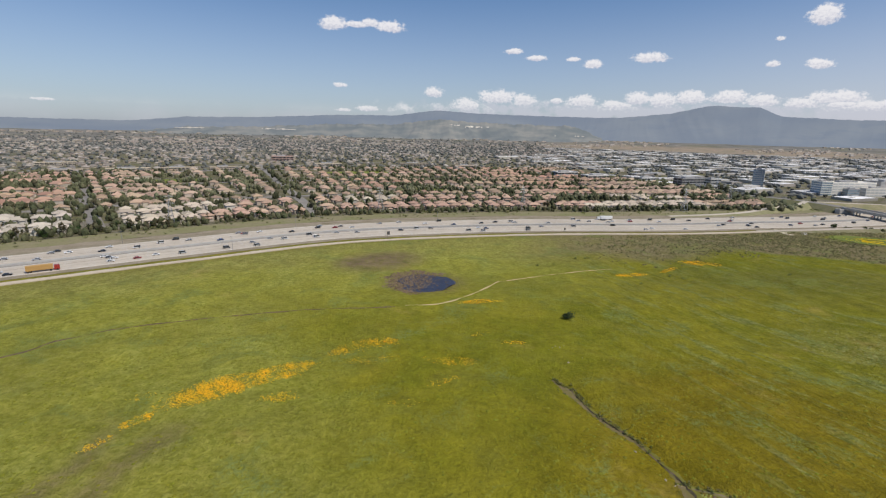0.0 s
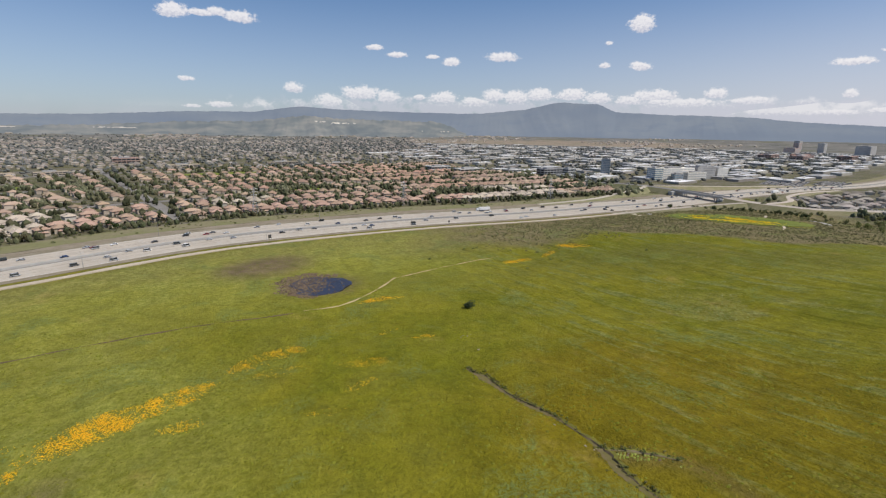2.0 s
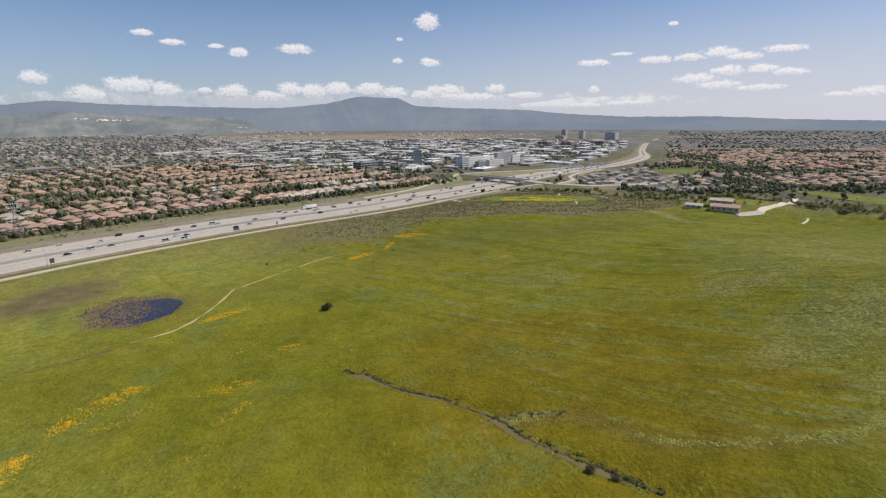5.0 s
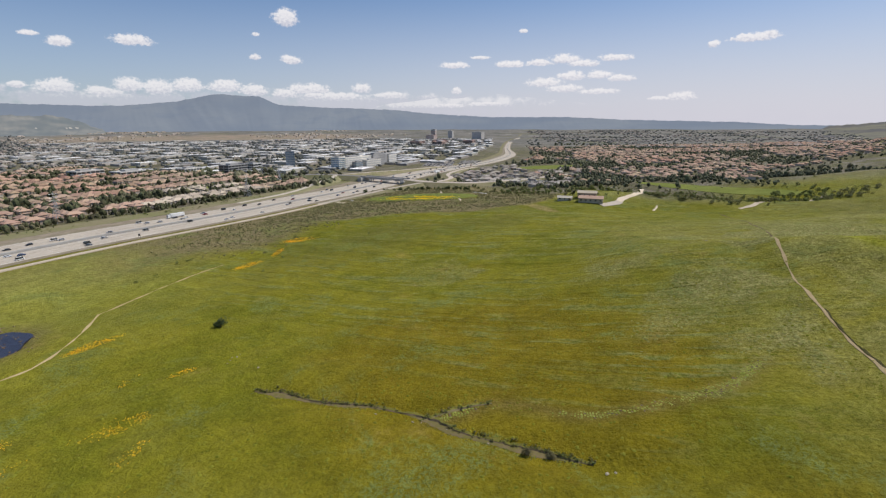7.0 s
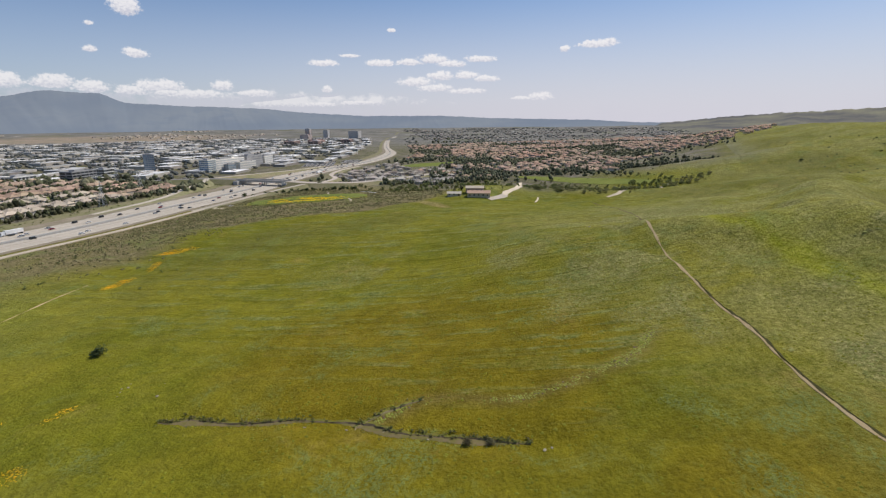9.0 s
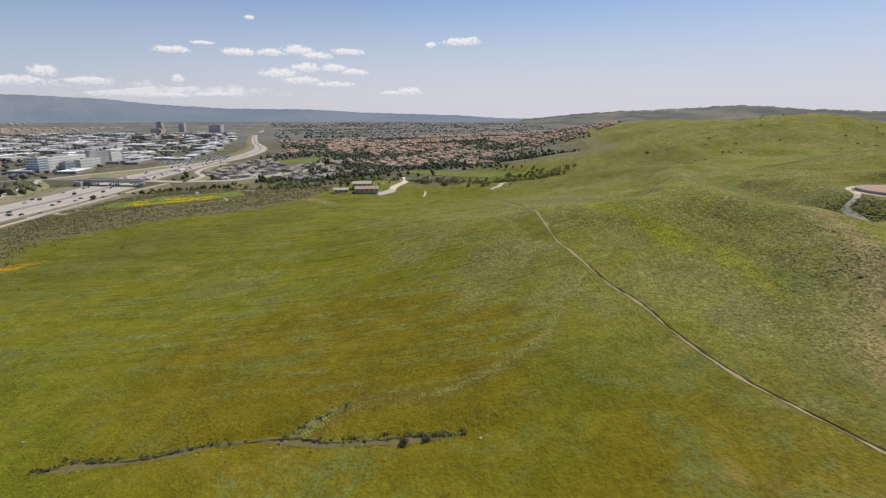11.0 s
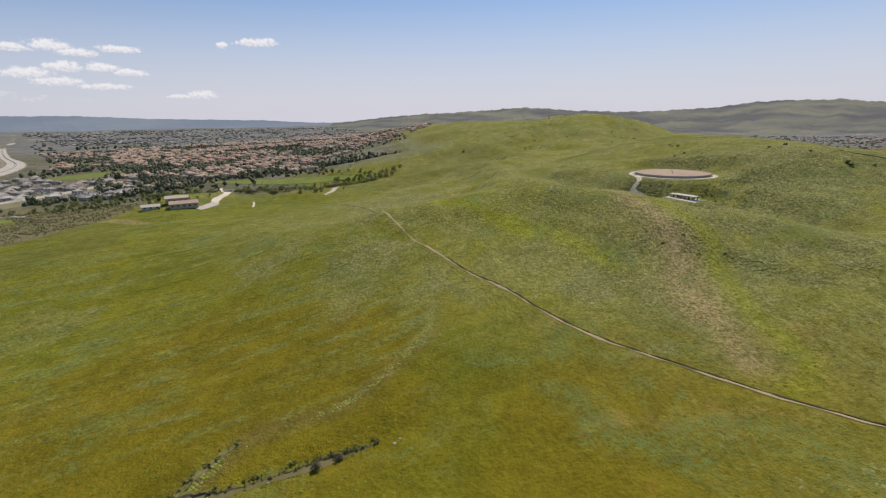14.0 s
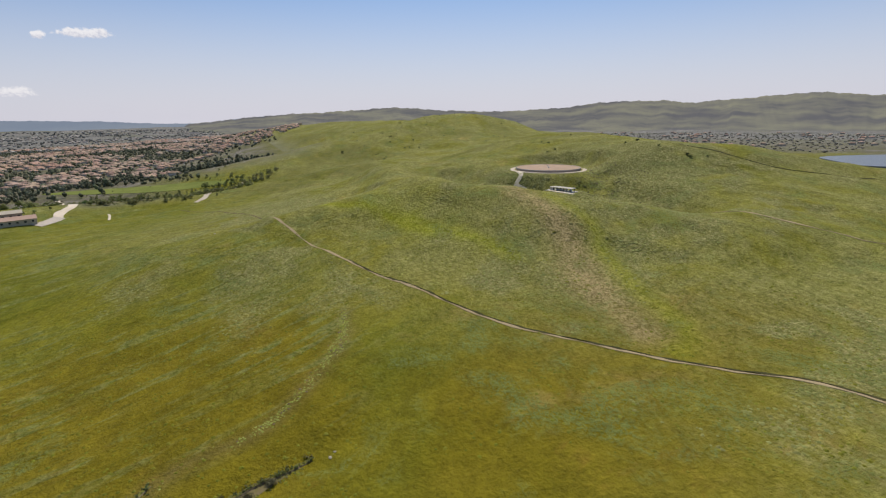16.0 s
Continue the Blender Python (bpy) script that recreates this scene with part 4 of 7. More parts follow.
# Emission on the slopes stands in for the bluish haze of distance.
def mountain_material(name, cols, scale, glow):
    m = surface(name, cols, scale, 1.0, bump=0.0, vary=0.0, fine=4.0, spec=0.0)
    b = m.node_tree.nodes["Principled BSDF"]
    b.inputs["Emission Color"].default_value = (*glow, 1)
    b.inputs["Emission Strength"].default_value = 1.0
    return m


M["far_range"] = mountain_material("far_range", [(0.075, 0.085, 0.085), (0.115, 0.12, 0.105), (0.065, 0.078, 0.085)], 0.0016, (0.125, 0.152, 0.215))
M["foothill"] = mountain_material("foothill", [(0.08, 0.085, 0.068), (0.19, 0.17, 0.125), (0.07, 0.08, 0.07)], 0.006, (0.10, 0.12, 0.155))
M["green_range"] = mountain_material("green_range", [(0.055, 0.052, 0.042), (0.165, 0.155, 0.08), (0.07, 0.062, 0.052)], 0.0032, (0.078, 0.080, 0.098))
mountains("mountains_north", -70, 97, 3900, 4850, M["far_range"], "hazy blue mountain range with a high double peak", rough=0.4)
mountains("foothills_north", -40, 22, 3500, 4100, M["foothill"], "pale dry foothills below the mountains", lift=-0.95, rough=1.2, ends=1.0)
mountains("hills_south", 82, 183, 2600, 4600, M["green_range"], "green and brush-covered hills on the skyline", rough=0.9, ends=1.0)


def scar(az, el, half_az, half_el, seed):
    """A pale quarry face laid open on the foothills."""
    g = SLOPES["foothills_north"]
    d = g - np.array((-20.0, 30.0, 85.0))
    u = (np.degrees(np.arctan2(d[..., 0], d[..., 1])) - az) / half_az
    w = (np.degrees(np.arctan2(d[..., 2], np.hypot(d[..., 0], d[..., 1]))) - el) / half_el
    inside = np.hypot(u, w) + 0.5 * rough_land(u, w, 0.6, 2, seed) < 1
    rows, n = inside.shape
    faces = [(j * n + i, (j + 1) * n + i, (j + 1) * n + i + 1, j * n + i + 1) for j in range(rows - 1) for i in range(n - 1) if inside[j, i] and inside[j + 1, i + 1]]
    if faces:
        lift = g.reshape(-1, 3) + np.array((0, -4.0, 3.0))
        tagged(new("quarry", mesh_of("quarry", lift, faces, M["quarry"])), "pale quarry scar on the dry foothills", "quarry", kind="structure")


M["quarry"] = surface("quarry", [(0.50, 0.45, 0.38), (0.60, 0.55, 0.48), (0.38, 0.34, 0.28)], 0.02, 0.95, bump=0.0)
for k, row in enumerate(((4.6, 0.3, 1.6, 0.10), (2.6, 0.42, 1.2, 0.08), (-16.8, -0.42, 2.0, 0.09), (-26.0, -0.45, 1.6, 0.07), (15.0, -0.48, 1.8, 0.05))):
    scar(*row, k + 3.0)


# ---------------------------------------------------------------- freeway
HALF = 29.0


def narrow(x):
    """The freeway loses lanes beyond the overpass."""
    return 1 - 0.42 * ease(x, 500, 900) - 0.26 * ease(x, 1050, 1400)


FWY_TAPER = narrow(FWY[:, 0])
road = ribbon("freeway", FWY, FWY_SIDE, -HALF, HALF, 0.35, M["concrete_road"], "pale concrete freeway of many lanes, curving past the meadow", "freeway", thick=1.2, taper=FWY_TAPER)
ribbon("shoulder", FWY, FWY_SIDE, -HALF - 6, -HALF + 0.02, 0.25, M["roadside"], parent=road, wobble=0.4, thick=1.2, taper=FWY_TAPER)
ribbon("shoulder", FWY, FWY_SIDE, HALF - 0.02, HALF + 9, 0.25, M["roadside"], parent=road, wobble=0.5, thick=1.2, taper=FWY_TAPER)
ribbon("bare_strip", FWY, FWY_SIDE, HALF + 9, HALF + 20, 0.12, M["roadside"], "stony brown strip beside the freeway", "verge", wobble=1.5, follow=True, taper=FWY_TAPER)
ribbon("embankment", FWY, FWY_SIDE, HALF + 20, HALF + 47, 0.1, M["bank_grass"], "dry grassy embankment between freeway and houses", "verge", wobble=1.0, follow=True, taper=FWY_TAPER)
for off in (-20.0, -12.5, 12.5, 16.3, 23.8):
    ribbon("worn_lane", FWY, FWY_SIDE, off - 0.45, off + 0.45, 0.36, M["worn_lane"], parent=road, thick=0.02, taper=FWY_TAPER, wobble=0.05)
for off in (-1.2, 1.2):
    ribbon("median_barrier", FWY, FWY_SIDE, off - 0.3, off + 0.3, 1.25, M["barrier"], parent=road, thick=0.95, taper=FWY_TAPER)
ribbon("inner_lane", FWY, FWY_SIDE, -4.4, -1.55, 0.36, M["asphalt"], parent=road, thick=0.1, taper=FWY_TAPER)
ribbon("inner_lane", FWY, FWY_SIDE, 1.55, 4.4, 0.36, M["asphalt"], parent=road, thick=0.1, taper=FWY_TAPER)
for off in (-27.6, -5.0, 5.0, 27.6):
    ribbon("edge_line", FWY, FWY_SIDE, off - 0.14, off + 0.14, 0.365, M["kerb_white"], parent=road, thick=0.02, taper=FWY_TAPER)
LANES = [5.0 + 3.75 * k for k in range(7)]
lane_rows = []
bm = bmesh.new()
box(bm, -1.9, -0.09, 0, 1.9, 0.09, 0.02)
dash_shape = arrays(bm)
fine_line, fine_side = spline(FREEWAY[1:13], 12.0)
for off in LANES[1:-1]:
    for sgn in (-1, 1):
        for p, q in zip(fine_line, fine_side):
            c = p + q * off * sgn * narrow(p[0])
            lane_rows.append((0, c[0], c[1], 0.355, math.atan2(-q[0], q[1]), 1, 1, 1))
scatter("lane_dashes", [dash_shape], lane_rows, M["kerb_white"], "white dashed lane lines on the freeway", "road marking", parent=None)
ribbon("dirt_road", FWY[:98], FWY_SIDE[:98], -HALF - 17.5, -HALF - 12.5, 0.5, M["dirt_pale"], "pale graded dirt road along the freeway fence", "dirt road", wobble=0.35, follow=True, thick=1.0)

# ---------------------------------------------------------------- trails, pond, bare patches
def trail(name, pts, width, material, label, z=0.10, wobble=0.25, step=4.0):
    line, side = spline(pts, step)
    return ribbon(name, line, side, -width / 2, width / 2, z, material, label, "trail", wobble=wobble, follow=True, thick=0.3)


trail("footpath", [(35, 279), (60, 292), (90, 306), (114, 313)], 0.42, M["trail_soil"], "thin pale footpath fading into the scrub")
trail("footpath", [(-17, 232), (0, 236), (12, 247), (20, 257), (35, 279)], 0.7, M["trail_soil"], "pale worn footpath past the pond through grass")
trail("faint_path", [(-200, 128), (-160, 166), (-151, 181), (-137, 193), (-112, 205), (-79, 217), (-48, 224), (-22, 230)], 0.7, M["dirt_dark"], "thin faint path trodden through the meadow", z=0.07)
TRAIL = [(246, 40), (232, 36.3), (214, 31.6), (195, 26.2), (173, 17.8), (153, 10.2), (136.5, 2.8), (117, -3), (104, -8), (90, -15), (75, -24.6), (60, -35.4), (47, -45), (37, -53), (25, -63.5), (10, -71.5), (-6, -79)]
trail("ridge_trail", TRAIL, 0.8, M["trail_soil"], "narrow dirt trail climbing over the green ridge", z=0.16)
trail("faint_path", [(416, 89), (380, 70), (343, 60.5), (300, 48), (270, 41), (246, 40)], 0.7, M["dirt_dark"], "thin faint path trodden through the meadow", z=0.12)
# Raised dark strip: the shade of the cut bank, painted in.
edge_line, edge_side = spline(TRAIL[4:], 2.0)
ribbon("trail_bank", edge_line, edge_side, 0.42, 0.85, 0.28, M["shade_and_track"], "dark strip of painted shade along the upper edge of the trail", "trail", wobble=0.2, follow=True, thick=0.4)

# pond with a reedy margin
def pond():
    c = Vector((-8.0, 274.5))
    rim = [c + Vector((math.cos(a), math.sin(a))) * (17.0 + 2.2 * math.sin(3 * a + 0.7) + 1.3 * math.sin(5 * a)) for a in np.linspace(0, 2 * math.pi, 48, endpoint=False)]
    z = 0.28
    bm = bmesh.new()
    vs = [bm.verts.new((p.x, p.y, z)) for p in rim]
    low = [bm.verts.new((p.x, p.y, z - 0.6)) for p in rim]
    bm.faces.new(vs)
    for k in range(len(vs)):
        bm.faces.new((vs[k], low[k], low[(k + 1) % 48], vs[(k + 1) % 48]))
    ob = part("pond", bm, M["water"])
    tagged(ob, "small dark blue pond with brown reeds in the meadow", "pond", kind="structure")
    return z


def water(name, col, rough):
    m = surface(name, [col, tuple(v * 1.3 for v in col), tuple(v * 0.7 for v in col)], 0.15, rough, bump=0.0, vary=0.0, spec=0.5)
    n = Nodes(m.node_tree)
    bp = n.add("ShaderNodeBump")
    bp.inputs["Strength"].default_value, bp.inputs["Distance"].default_value = 0.25, 0.05
    n.link(n.noise(n.add("ShaderNodeTexCoord").outputs["Object"], 1.6, 4.0), bp.inputs["Height"])
    n.link(bp.outputs[0], m.node_tree.nodes["Principled BSDF"].inputs["Normal"])
    return m


M["water"] = water("pond_water", (0.026, 0.026, 0.040), 0.34)
M["lake_water"] = water("lake_water", (0.13, 0.145, 0.16), 0.5)
M["reed"] = surface("dry_reed", [(0.145, 0.105, 0.068), (0.19, 0.14, 0.09), (0.10, 0.078, 0.052)], 0.4, 0.9, bump=0.0, vary=0.3, island=True)
M["grass_blade"] = surface("grass_blade", [(0.165, 0.17, 0.016), (0.195, 0.19, 0.024), (0.15, 0.152, 0.018)], 0.03, 0.9, bump=0.0, vary=0.2, island=True)
M["park_leaf"] = surface("park_leaf", [(0.165, 0.172, 0.072), (0.20, 0.198, 0.088), (0.14, 0.145, 0.06)], 0.05, 0.8, bump=0.0, vary=0.35, island=True, leaf=0.45)
M["sage_blade"] = surface("sage_blade", [(0.20, 0.205, 0.055), (0.25, 0.248, 0.08), (0.165, 0.175, 0.045)], 0.05, 0.9, bump=0.0, vary=0.22, island=True)
WATER_Z = pond()
rng = np.random.default_rng(7)


def clump_shape(seed, leaves, lobes=4, size=0.34, up=0.45):
    """A shrub or crown of small leaf clumps about 1 m across and 1 m high, with gaps and an uneven outline."""
    r = np.random.default_rng(seed)
    cs = np.c_[r.uniform(-0.3, 0.3, (lobes, 2)), r.uniform(0.3, 0.7, lobes)]
    rad = r.uniform(0.2, 0.34, lobes)
    v, t = [], []
    for k in range(leaves):
        i = r.integers(lobes)
        d = r.normal(0, 1, 3)
        d /= np.linalg.norm(d)
        p = cs[i] + d * rad[i] * r.uniform(0.55, 1.08)
        p[2] = max(p[2], 0.03)
        d = d * (1 - up) + np.array((0, 0, up)) * (1 if d[2] > -0.4 else 0.3)
        d /= np.linalg.norm(d) + 1e-6
        e1 = np.cross(d, r.normal(0, 1, 3))
        e1 /= np.linalg.norm(e1) + 1e-6
        e2 = np.cross(d, e1) + d * r.uniform(-0.5, 0.5)
        s = size * r.uniform(0.5, 1.0)
        b = len(v)
        v += [p - e1 * s * 0.5, p + e2 * s * 0.5 + d * 0.05, p + e1 * s * 0.5, p - e2 * s * 0.5]
        t += [(b, b + 1, b + 2), (b, b + 2, b + 3)]
    return np.array(v), np.array(t), np.zeros(len(t), int)


def lump_shape(seed):
    """A ragged low mound, for distant foliage."""
    bm = bmesh.new()
    r = random.Random(seed)
    for k in range(2):
        g = bmesh.ops.create_icosphere(bm, subdivisions=1, radius=r.uniform(0.32, 0.46))
        m = Vector((r.uniform(-0.28, 0.28), r.uniform(-0.28, 0.28), r.uniform(0.3, 0.68)))
        for v in g["verts"]:
            v.co = v.co * r.uniform(0.7, 1.3) + m
            v.co.z = max(v.co.z, 0.0)
    return arrays(bm)


def hummock_shape(seed):
    """A low rounded tussock with an uneven rim and top, 1 m across."""
    r = np.random.default_rng(seed)
    v = [(r.normal(0, 0.06), r.normal(0, 0.06), 1.0)]
    for rad, z in ((0.27, 0.8), (0.5, 0.0)):
        for k in range(6):
            a = (k + r.uniform(-0.3, 0.3)) * 1.0472
            q = rad * r.uniform(0.7, 1.3)
            v.append((q * math.cos(a), q * math.sin(a), z * r.uniform(0.6, 1.2) - (0.25 if z == 0 else 0)))
    t = []
    for k in range(6):
        m = (k + 1) % 6
        t += [(0, 1 + k, 1 + m), (1 + k, 7 + k, 7 + m), (1 + k, 7 + m, 1 + m)]
    return np.array(v), np.array(t), np.zeros(len(t), int)


HUMMOCKS = [hummock_shape(90 + k) for k in range(5)]
SHRUBS = [clump_shape(k, 34) for k in range(4)]
CLUMPS = [clump_shape(60 + k, 11, 2, 0.5, 0.82) for k in range(4)]
TREETOPS = [clump_shape(20 + k, 90, 7, 0.26) for k in range(4)]
LUMPS = [lump_shape(k) for k in range(5)]


def crown_shape(seed):
    """One small ragged crown, for trees far off."""
    bm = bmesh.new()
    r = random.Random(seed)
    bmesh.ops.create_icosphere(bm, subdivisions=1, radius=0.5)
    for v in bm.verts:
        v.co = v.co * r.uniform(0.65, 1.3) + Vector((0, 0, 0.45))
        v.co.z = max(v.co.z, 0.0)
    return arrays(bm)


CROWNS = [crown_shape(30 + k) for k in range(5)]


def spread(n, x0, x1, y0, y1, keep, shapes, lo, hi, flat=1.0, sink=0.0, seed=1):
    """Rows for scatter(): n tries over a stretch of land, kept by a chance."""
    r = np.random.default_rng(seed)
    x, y = r.uniform(x0, x1, n), r.uniform(y0, y1, n)
    ok = r.uniform(0, 1, n) < keep(x, y)
    x, y = x[ok], y[ok]
    s = r.uniform(lo, hi, len(x)) * r.uniform(0.75, 1.2, len(x))
    return np.stack([r.integers(0, shapes, len(x)), x, y, height(x, y) - sink, r.uniform(0, 6.28, len(x)), s, s * r.uniform(0.8, 1.2, len(x)), s * flat], 1)


# reeds in and round the pond
rows = spread(7000, -36, 18, 246, 302, lambda x, y: oval(x, y, -10, 275, 21, 21, 0.6, 0.15) * np.clip(ease(x - 0.4 * (y - 273) + 5 * wave(x, y, 5.0, 2.0), 0, -14), 0.05, 1), 5, 0.5, 1.4, 0.28, seed=3)
rows[:, 3] = np.maximum(rows[:, 3], WATER_Z - 0.1)
scatter("reeds", HUMMOCKS, rows, M["reed"], "dry brown reeds standing in the pond", "reeds")

# poppies and mustard in patches: centre, half sizes, turn
POPPY = [(-73, 147, 15, 5.6, 0.72, 1700), (-57, 159, 12, 5.2, 0.7, 1000), (-88, 128, 5, 2.2, 1.0, 160), (-92, 117, 5, 1.6, 1.2, 90), (-30, 183, 13, 4.5, 0.45, 520), (-52, 143, 6, 3, 0.3, 70),
         (4, 174, 10, 3.0, -0.1, 220), (21, 242, 10, 3.0, 0.3, 520), (123, 300, 9, 3.2, 0.1, 600), (177, 321, 11, 5.5, -0.4, 900), (150, 308, 8, 2.2, 0.6, 300), (31, 190, 5, 2, 0, 60), (2, 155, 5, 2.5, 0.5, 60),
         (-26, 171, 9, 3, 0.2, 70), (18, 200, 5, 1.6, 0.5, 50), (-10, 140, 6, 2, 0, 40), (-95, 140, 5, 2, 0.5, 30)]
rows = [spread(n * 22, cx - rx * 1.5, cx + rx * 1.5, cy - rx * 1.5, cy + rx * 1.5, lambda x, y: oval(x, y, cx, cy, rx, ry, turn) * (0.16 + 0.84 * ease(rough_land(x + 0.7 * y, y * 0.5, 3.4, 3, 2.0), -0.6, 0.4)), 3, 0.2, 0.5, 0.3, seed=int(cx + 300))
        for cx, cy, rx, ry, turn, n in POPPY]
scatter("poppies", CLUMPS[:3], np.concatenate(rows), M["poppy"], "patches of bright orange wild poppies in the grass", "flowers")
rows = spread(13000, 320, 450, 320, 420, lambda x, y: oval(x, y, 369, 367, 37, 21, -1.17) * (0.02 + 0.98 * (rough_land(x * 1.6 + y, y - x * 0.4, 12.0, 2, 4.0) > -0.35)), 3, 1.0, 2.0, 0.3, seed=11)
scatter("mustard_flowers", CLUMPS[:3], rows, M["mustard"], "broad patch of yellow mustard flowers in a green field", "flowers")

# grass tufts of the near meadow, and paler sage tufts on the slopes
def meadow(x, y):
    return (along(FWY_COARSE, x, y) < -60) * (np.hypot((x + 10) / 26, (y - 273) / 24) > 1) * (0.25 + 0.75 * (wave(x, y, 11.0, 3.0) > -0.15))


rows = spread(15000, -130, 230, -110, 230, lambda x, y: meadow(x, y) * ease(np.hypot(x + 20, y - 40), 60, 80) * ease(np.hypot(x + 20, y - 40), 290, 150), 5, 0.5, 1.2, 0.2, seed=21)
scatter("grass_tufts", HUMMOCKS, rows, M["grass_blade"], "tufts of green and yellowing meadow grass", "grass", smooth=True)
rows = spread(110000, 10, 320, -240, 250, lambda x, y: sage_cover(x, y) * 0.75, 5, 0.6, 1.5, 0.13, 0.0, seed=22)
scatter("sage_clumps", HUMMOCKS, rows[:42000], M["sage_blade"], "low grey-green sage clumps on the slopes", "shrubs", smooth=True)

# scrub beside the freeway
rows = spread(26000, -120, 470, 260, 520, lambda x, y: ease(-along(FWY_COARSE, x, y) + 16 * wave(x, y, 21.0, 4.0), 150, 100) * (along(FWY_COARSE, x, y) < -49) * ease(x, 90, 180)
              * (0.15 + 0.85 * (wave(x, y, 8.0, 5.0) > -0.25)) * (1 - oval(x, y, 376, 374, 66, 44, -1.17, 0.1)), 4, 0.8, 2.2, 0.42, 0.0, seed=31)
rows = np.concatenate([rows, spread(16000, 185, 470, 215, 480, lambda x, y: ease(along(SCRUB_EDGE, x, y) + 3 * wave(x, y, 11.0, 4.0), 0, 5) * (along(FWY_COARSE, x, y) < -49) * (0.25 + 0.75 * (wave(x, y, 8.0, 5.0) > -0.25)) * (1 - oval(x, y, 376, 374, 66, 44, -1.17, 0.1)) * ease(y - 0.3 * x, 80, 130), 4, 0.7, 2.0, 0.42, 0.0, 34)])
scatter("coastal_scrub", HUMMOCKS, rows, M["scrub_low"], "dull brown-green scrub along the freeway verge", "shrubs")
rows = spread(1500, 60, 440, 240, 470, lambda x, y: (along(FWY_COARSE, x, y) < -52) * (along(FWY_COARSE, x, y) > -190) * 0.35 * ease(wave(x, y, 15.0, 9.0), 0.0, 0.5), 4, 1.4, 2.8, 0.75, 0.1, seed=32)
scatter("green_scrub", SHRUBS, rows, M["scrub_green"], "scattered fresh green shrubs among the scrub", "shrubs")
rows = spread(11000, -460, 520, 160, 640, lambda x, y: ease(along(FWY_COARSE, x, y), 46, 60) * ease(along(FWY_COARSE, x, y), 105, 84) * (0.2 + 0.8 * ease(wave(x, y, 26.0, 1.5), -0.3, 0.3)), 4, 1.2, 3.2, 0.6, 0.1, seed=33)
scatter("embankment_shrubs", SHRUBS, rows, [M["scrub_green"]], "green and brown shrubs on the freeway embankment", "shrubs")

# gully: a flat brown bed under a ragged cut bank, with scrub and pale stones
def cut(line_points, wide, deep, seed, name, label):
    """An eroded bed with a steep broken bank on its upper side."""
    line, side = spline(line_points, 0.9)
    r = np.random.default_rng(seed)
    n = len(line)
    ends = np.clip(np.minimum(np.arange(n), n - 1 - np.arange(n)) / 10.0, 0.1, 1)
    k = np.arange(n)
    w = wide * ends * (0.6 + 0.4 * np.sin(k * 0.21) + 0.35 * np.sin(k * 0.083 + 1) + r.normal(0, 0.15, n))
    w = np.maximum(w, 0.06)
    jag = r.normal(0, 0.22, n) + 0.35 * np.sin(k * 0.9) * r.uniform(0, 1, n)
    d = deep * ends * np.clip(0.75 + 0.5 * np.sin(k * 0.17 + seed) + r.normal(0, 0.2, n), 0.15, 1.5)
    rows = [line - side * w[:, None], line + side * (w * 0.8)[:, None], line + side * (w * 0.85 + 0.25 + jag * 0.4)[:, None], line + side * (w * 0.9 + 1.5 + jag)[:, None]]
    g = [height(p[:, 0], p[:, 1]) for p in rows]
    zz = [g[0] + 0.05, g[1] + 0.14, g[2] + 0.15 + d, g[3] + 0.02]
    v = np.concatenate([np.c_[p, q] for p, q in zip(rows, zz)])
    f, slot = [], []
    for j in range(3):
        for m in range(n - 1):
            f.append((j * n + m, (j + 1) * n + m, (j + 1) * n + m + 1, j * n + m + 1))
            slot.append((0, 1, 2)[j])
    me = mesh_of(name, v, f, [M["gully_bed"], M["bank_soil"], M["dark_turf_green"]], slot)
    if np.mean([p.normal.z for p in me.polygons]) < 0:
        me.flip_normals()
    tagged(new(name, me), label, "gully", kind="structure")
    return line, side, w, d


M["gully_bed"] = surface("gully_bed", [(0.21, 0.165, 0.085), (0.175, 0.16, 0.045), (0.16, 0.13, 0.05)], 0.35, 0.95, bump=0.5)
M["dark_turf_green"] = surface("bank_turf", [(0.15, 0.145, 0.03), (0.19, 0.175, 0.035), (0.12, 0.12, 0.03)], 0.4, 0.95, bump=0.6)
gl, gs, gw, gd = cut(GULLY_RUN[2:], 1.15, 0.35, 3, "gully_bed", "eroded brown gully with a ragged cut bank")
bl, bs, bw, bd = cut([(59, 105.5), (63.3, 103.2), (67, 100), (70.4, 96.8), (75.7, 92.2)], 0.25, 0.35, 4, "side_gully", "short branch of the gully with a cut bank")
lines, greens = [], []
for l, sd, w, count in ((gl, gs, gw, 1000), (bl, bs, bw, 120)):
    for k in range(count):
        i = rng.integers(len(l))
        if math.sin(i * 0.19) + math.sin(i * 0.067 + 1) + rng.normal(0, 0.5) < -0.5:
            continue
        up = rng.uniform() < 0.66
        p = l[i] + sd[i] * (w[i] * 0.9 + abs(rng.normal(0.2, 0.9)) if up else -w[i] - abs(rng.normal(0.1, 0.8)))
        q = rng.uniform(0.25, 0.6) * rng.choice([0.7, 1, 1.8]) * (1.0 if up else 0.6)
        (lines if rng.uniform() < (0.5 if up else 0.05) else greens).append((rng.integers(4), p[0], p[1], 0.0, rng.uniform(0, 6), q * 1.3, q, q * (1.1 if up else 0.5)))
wash, wash_side = spline(WASH, 0.8)
rust, pale = [], []
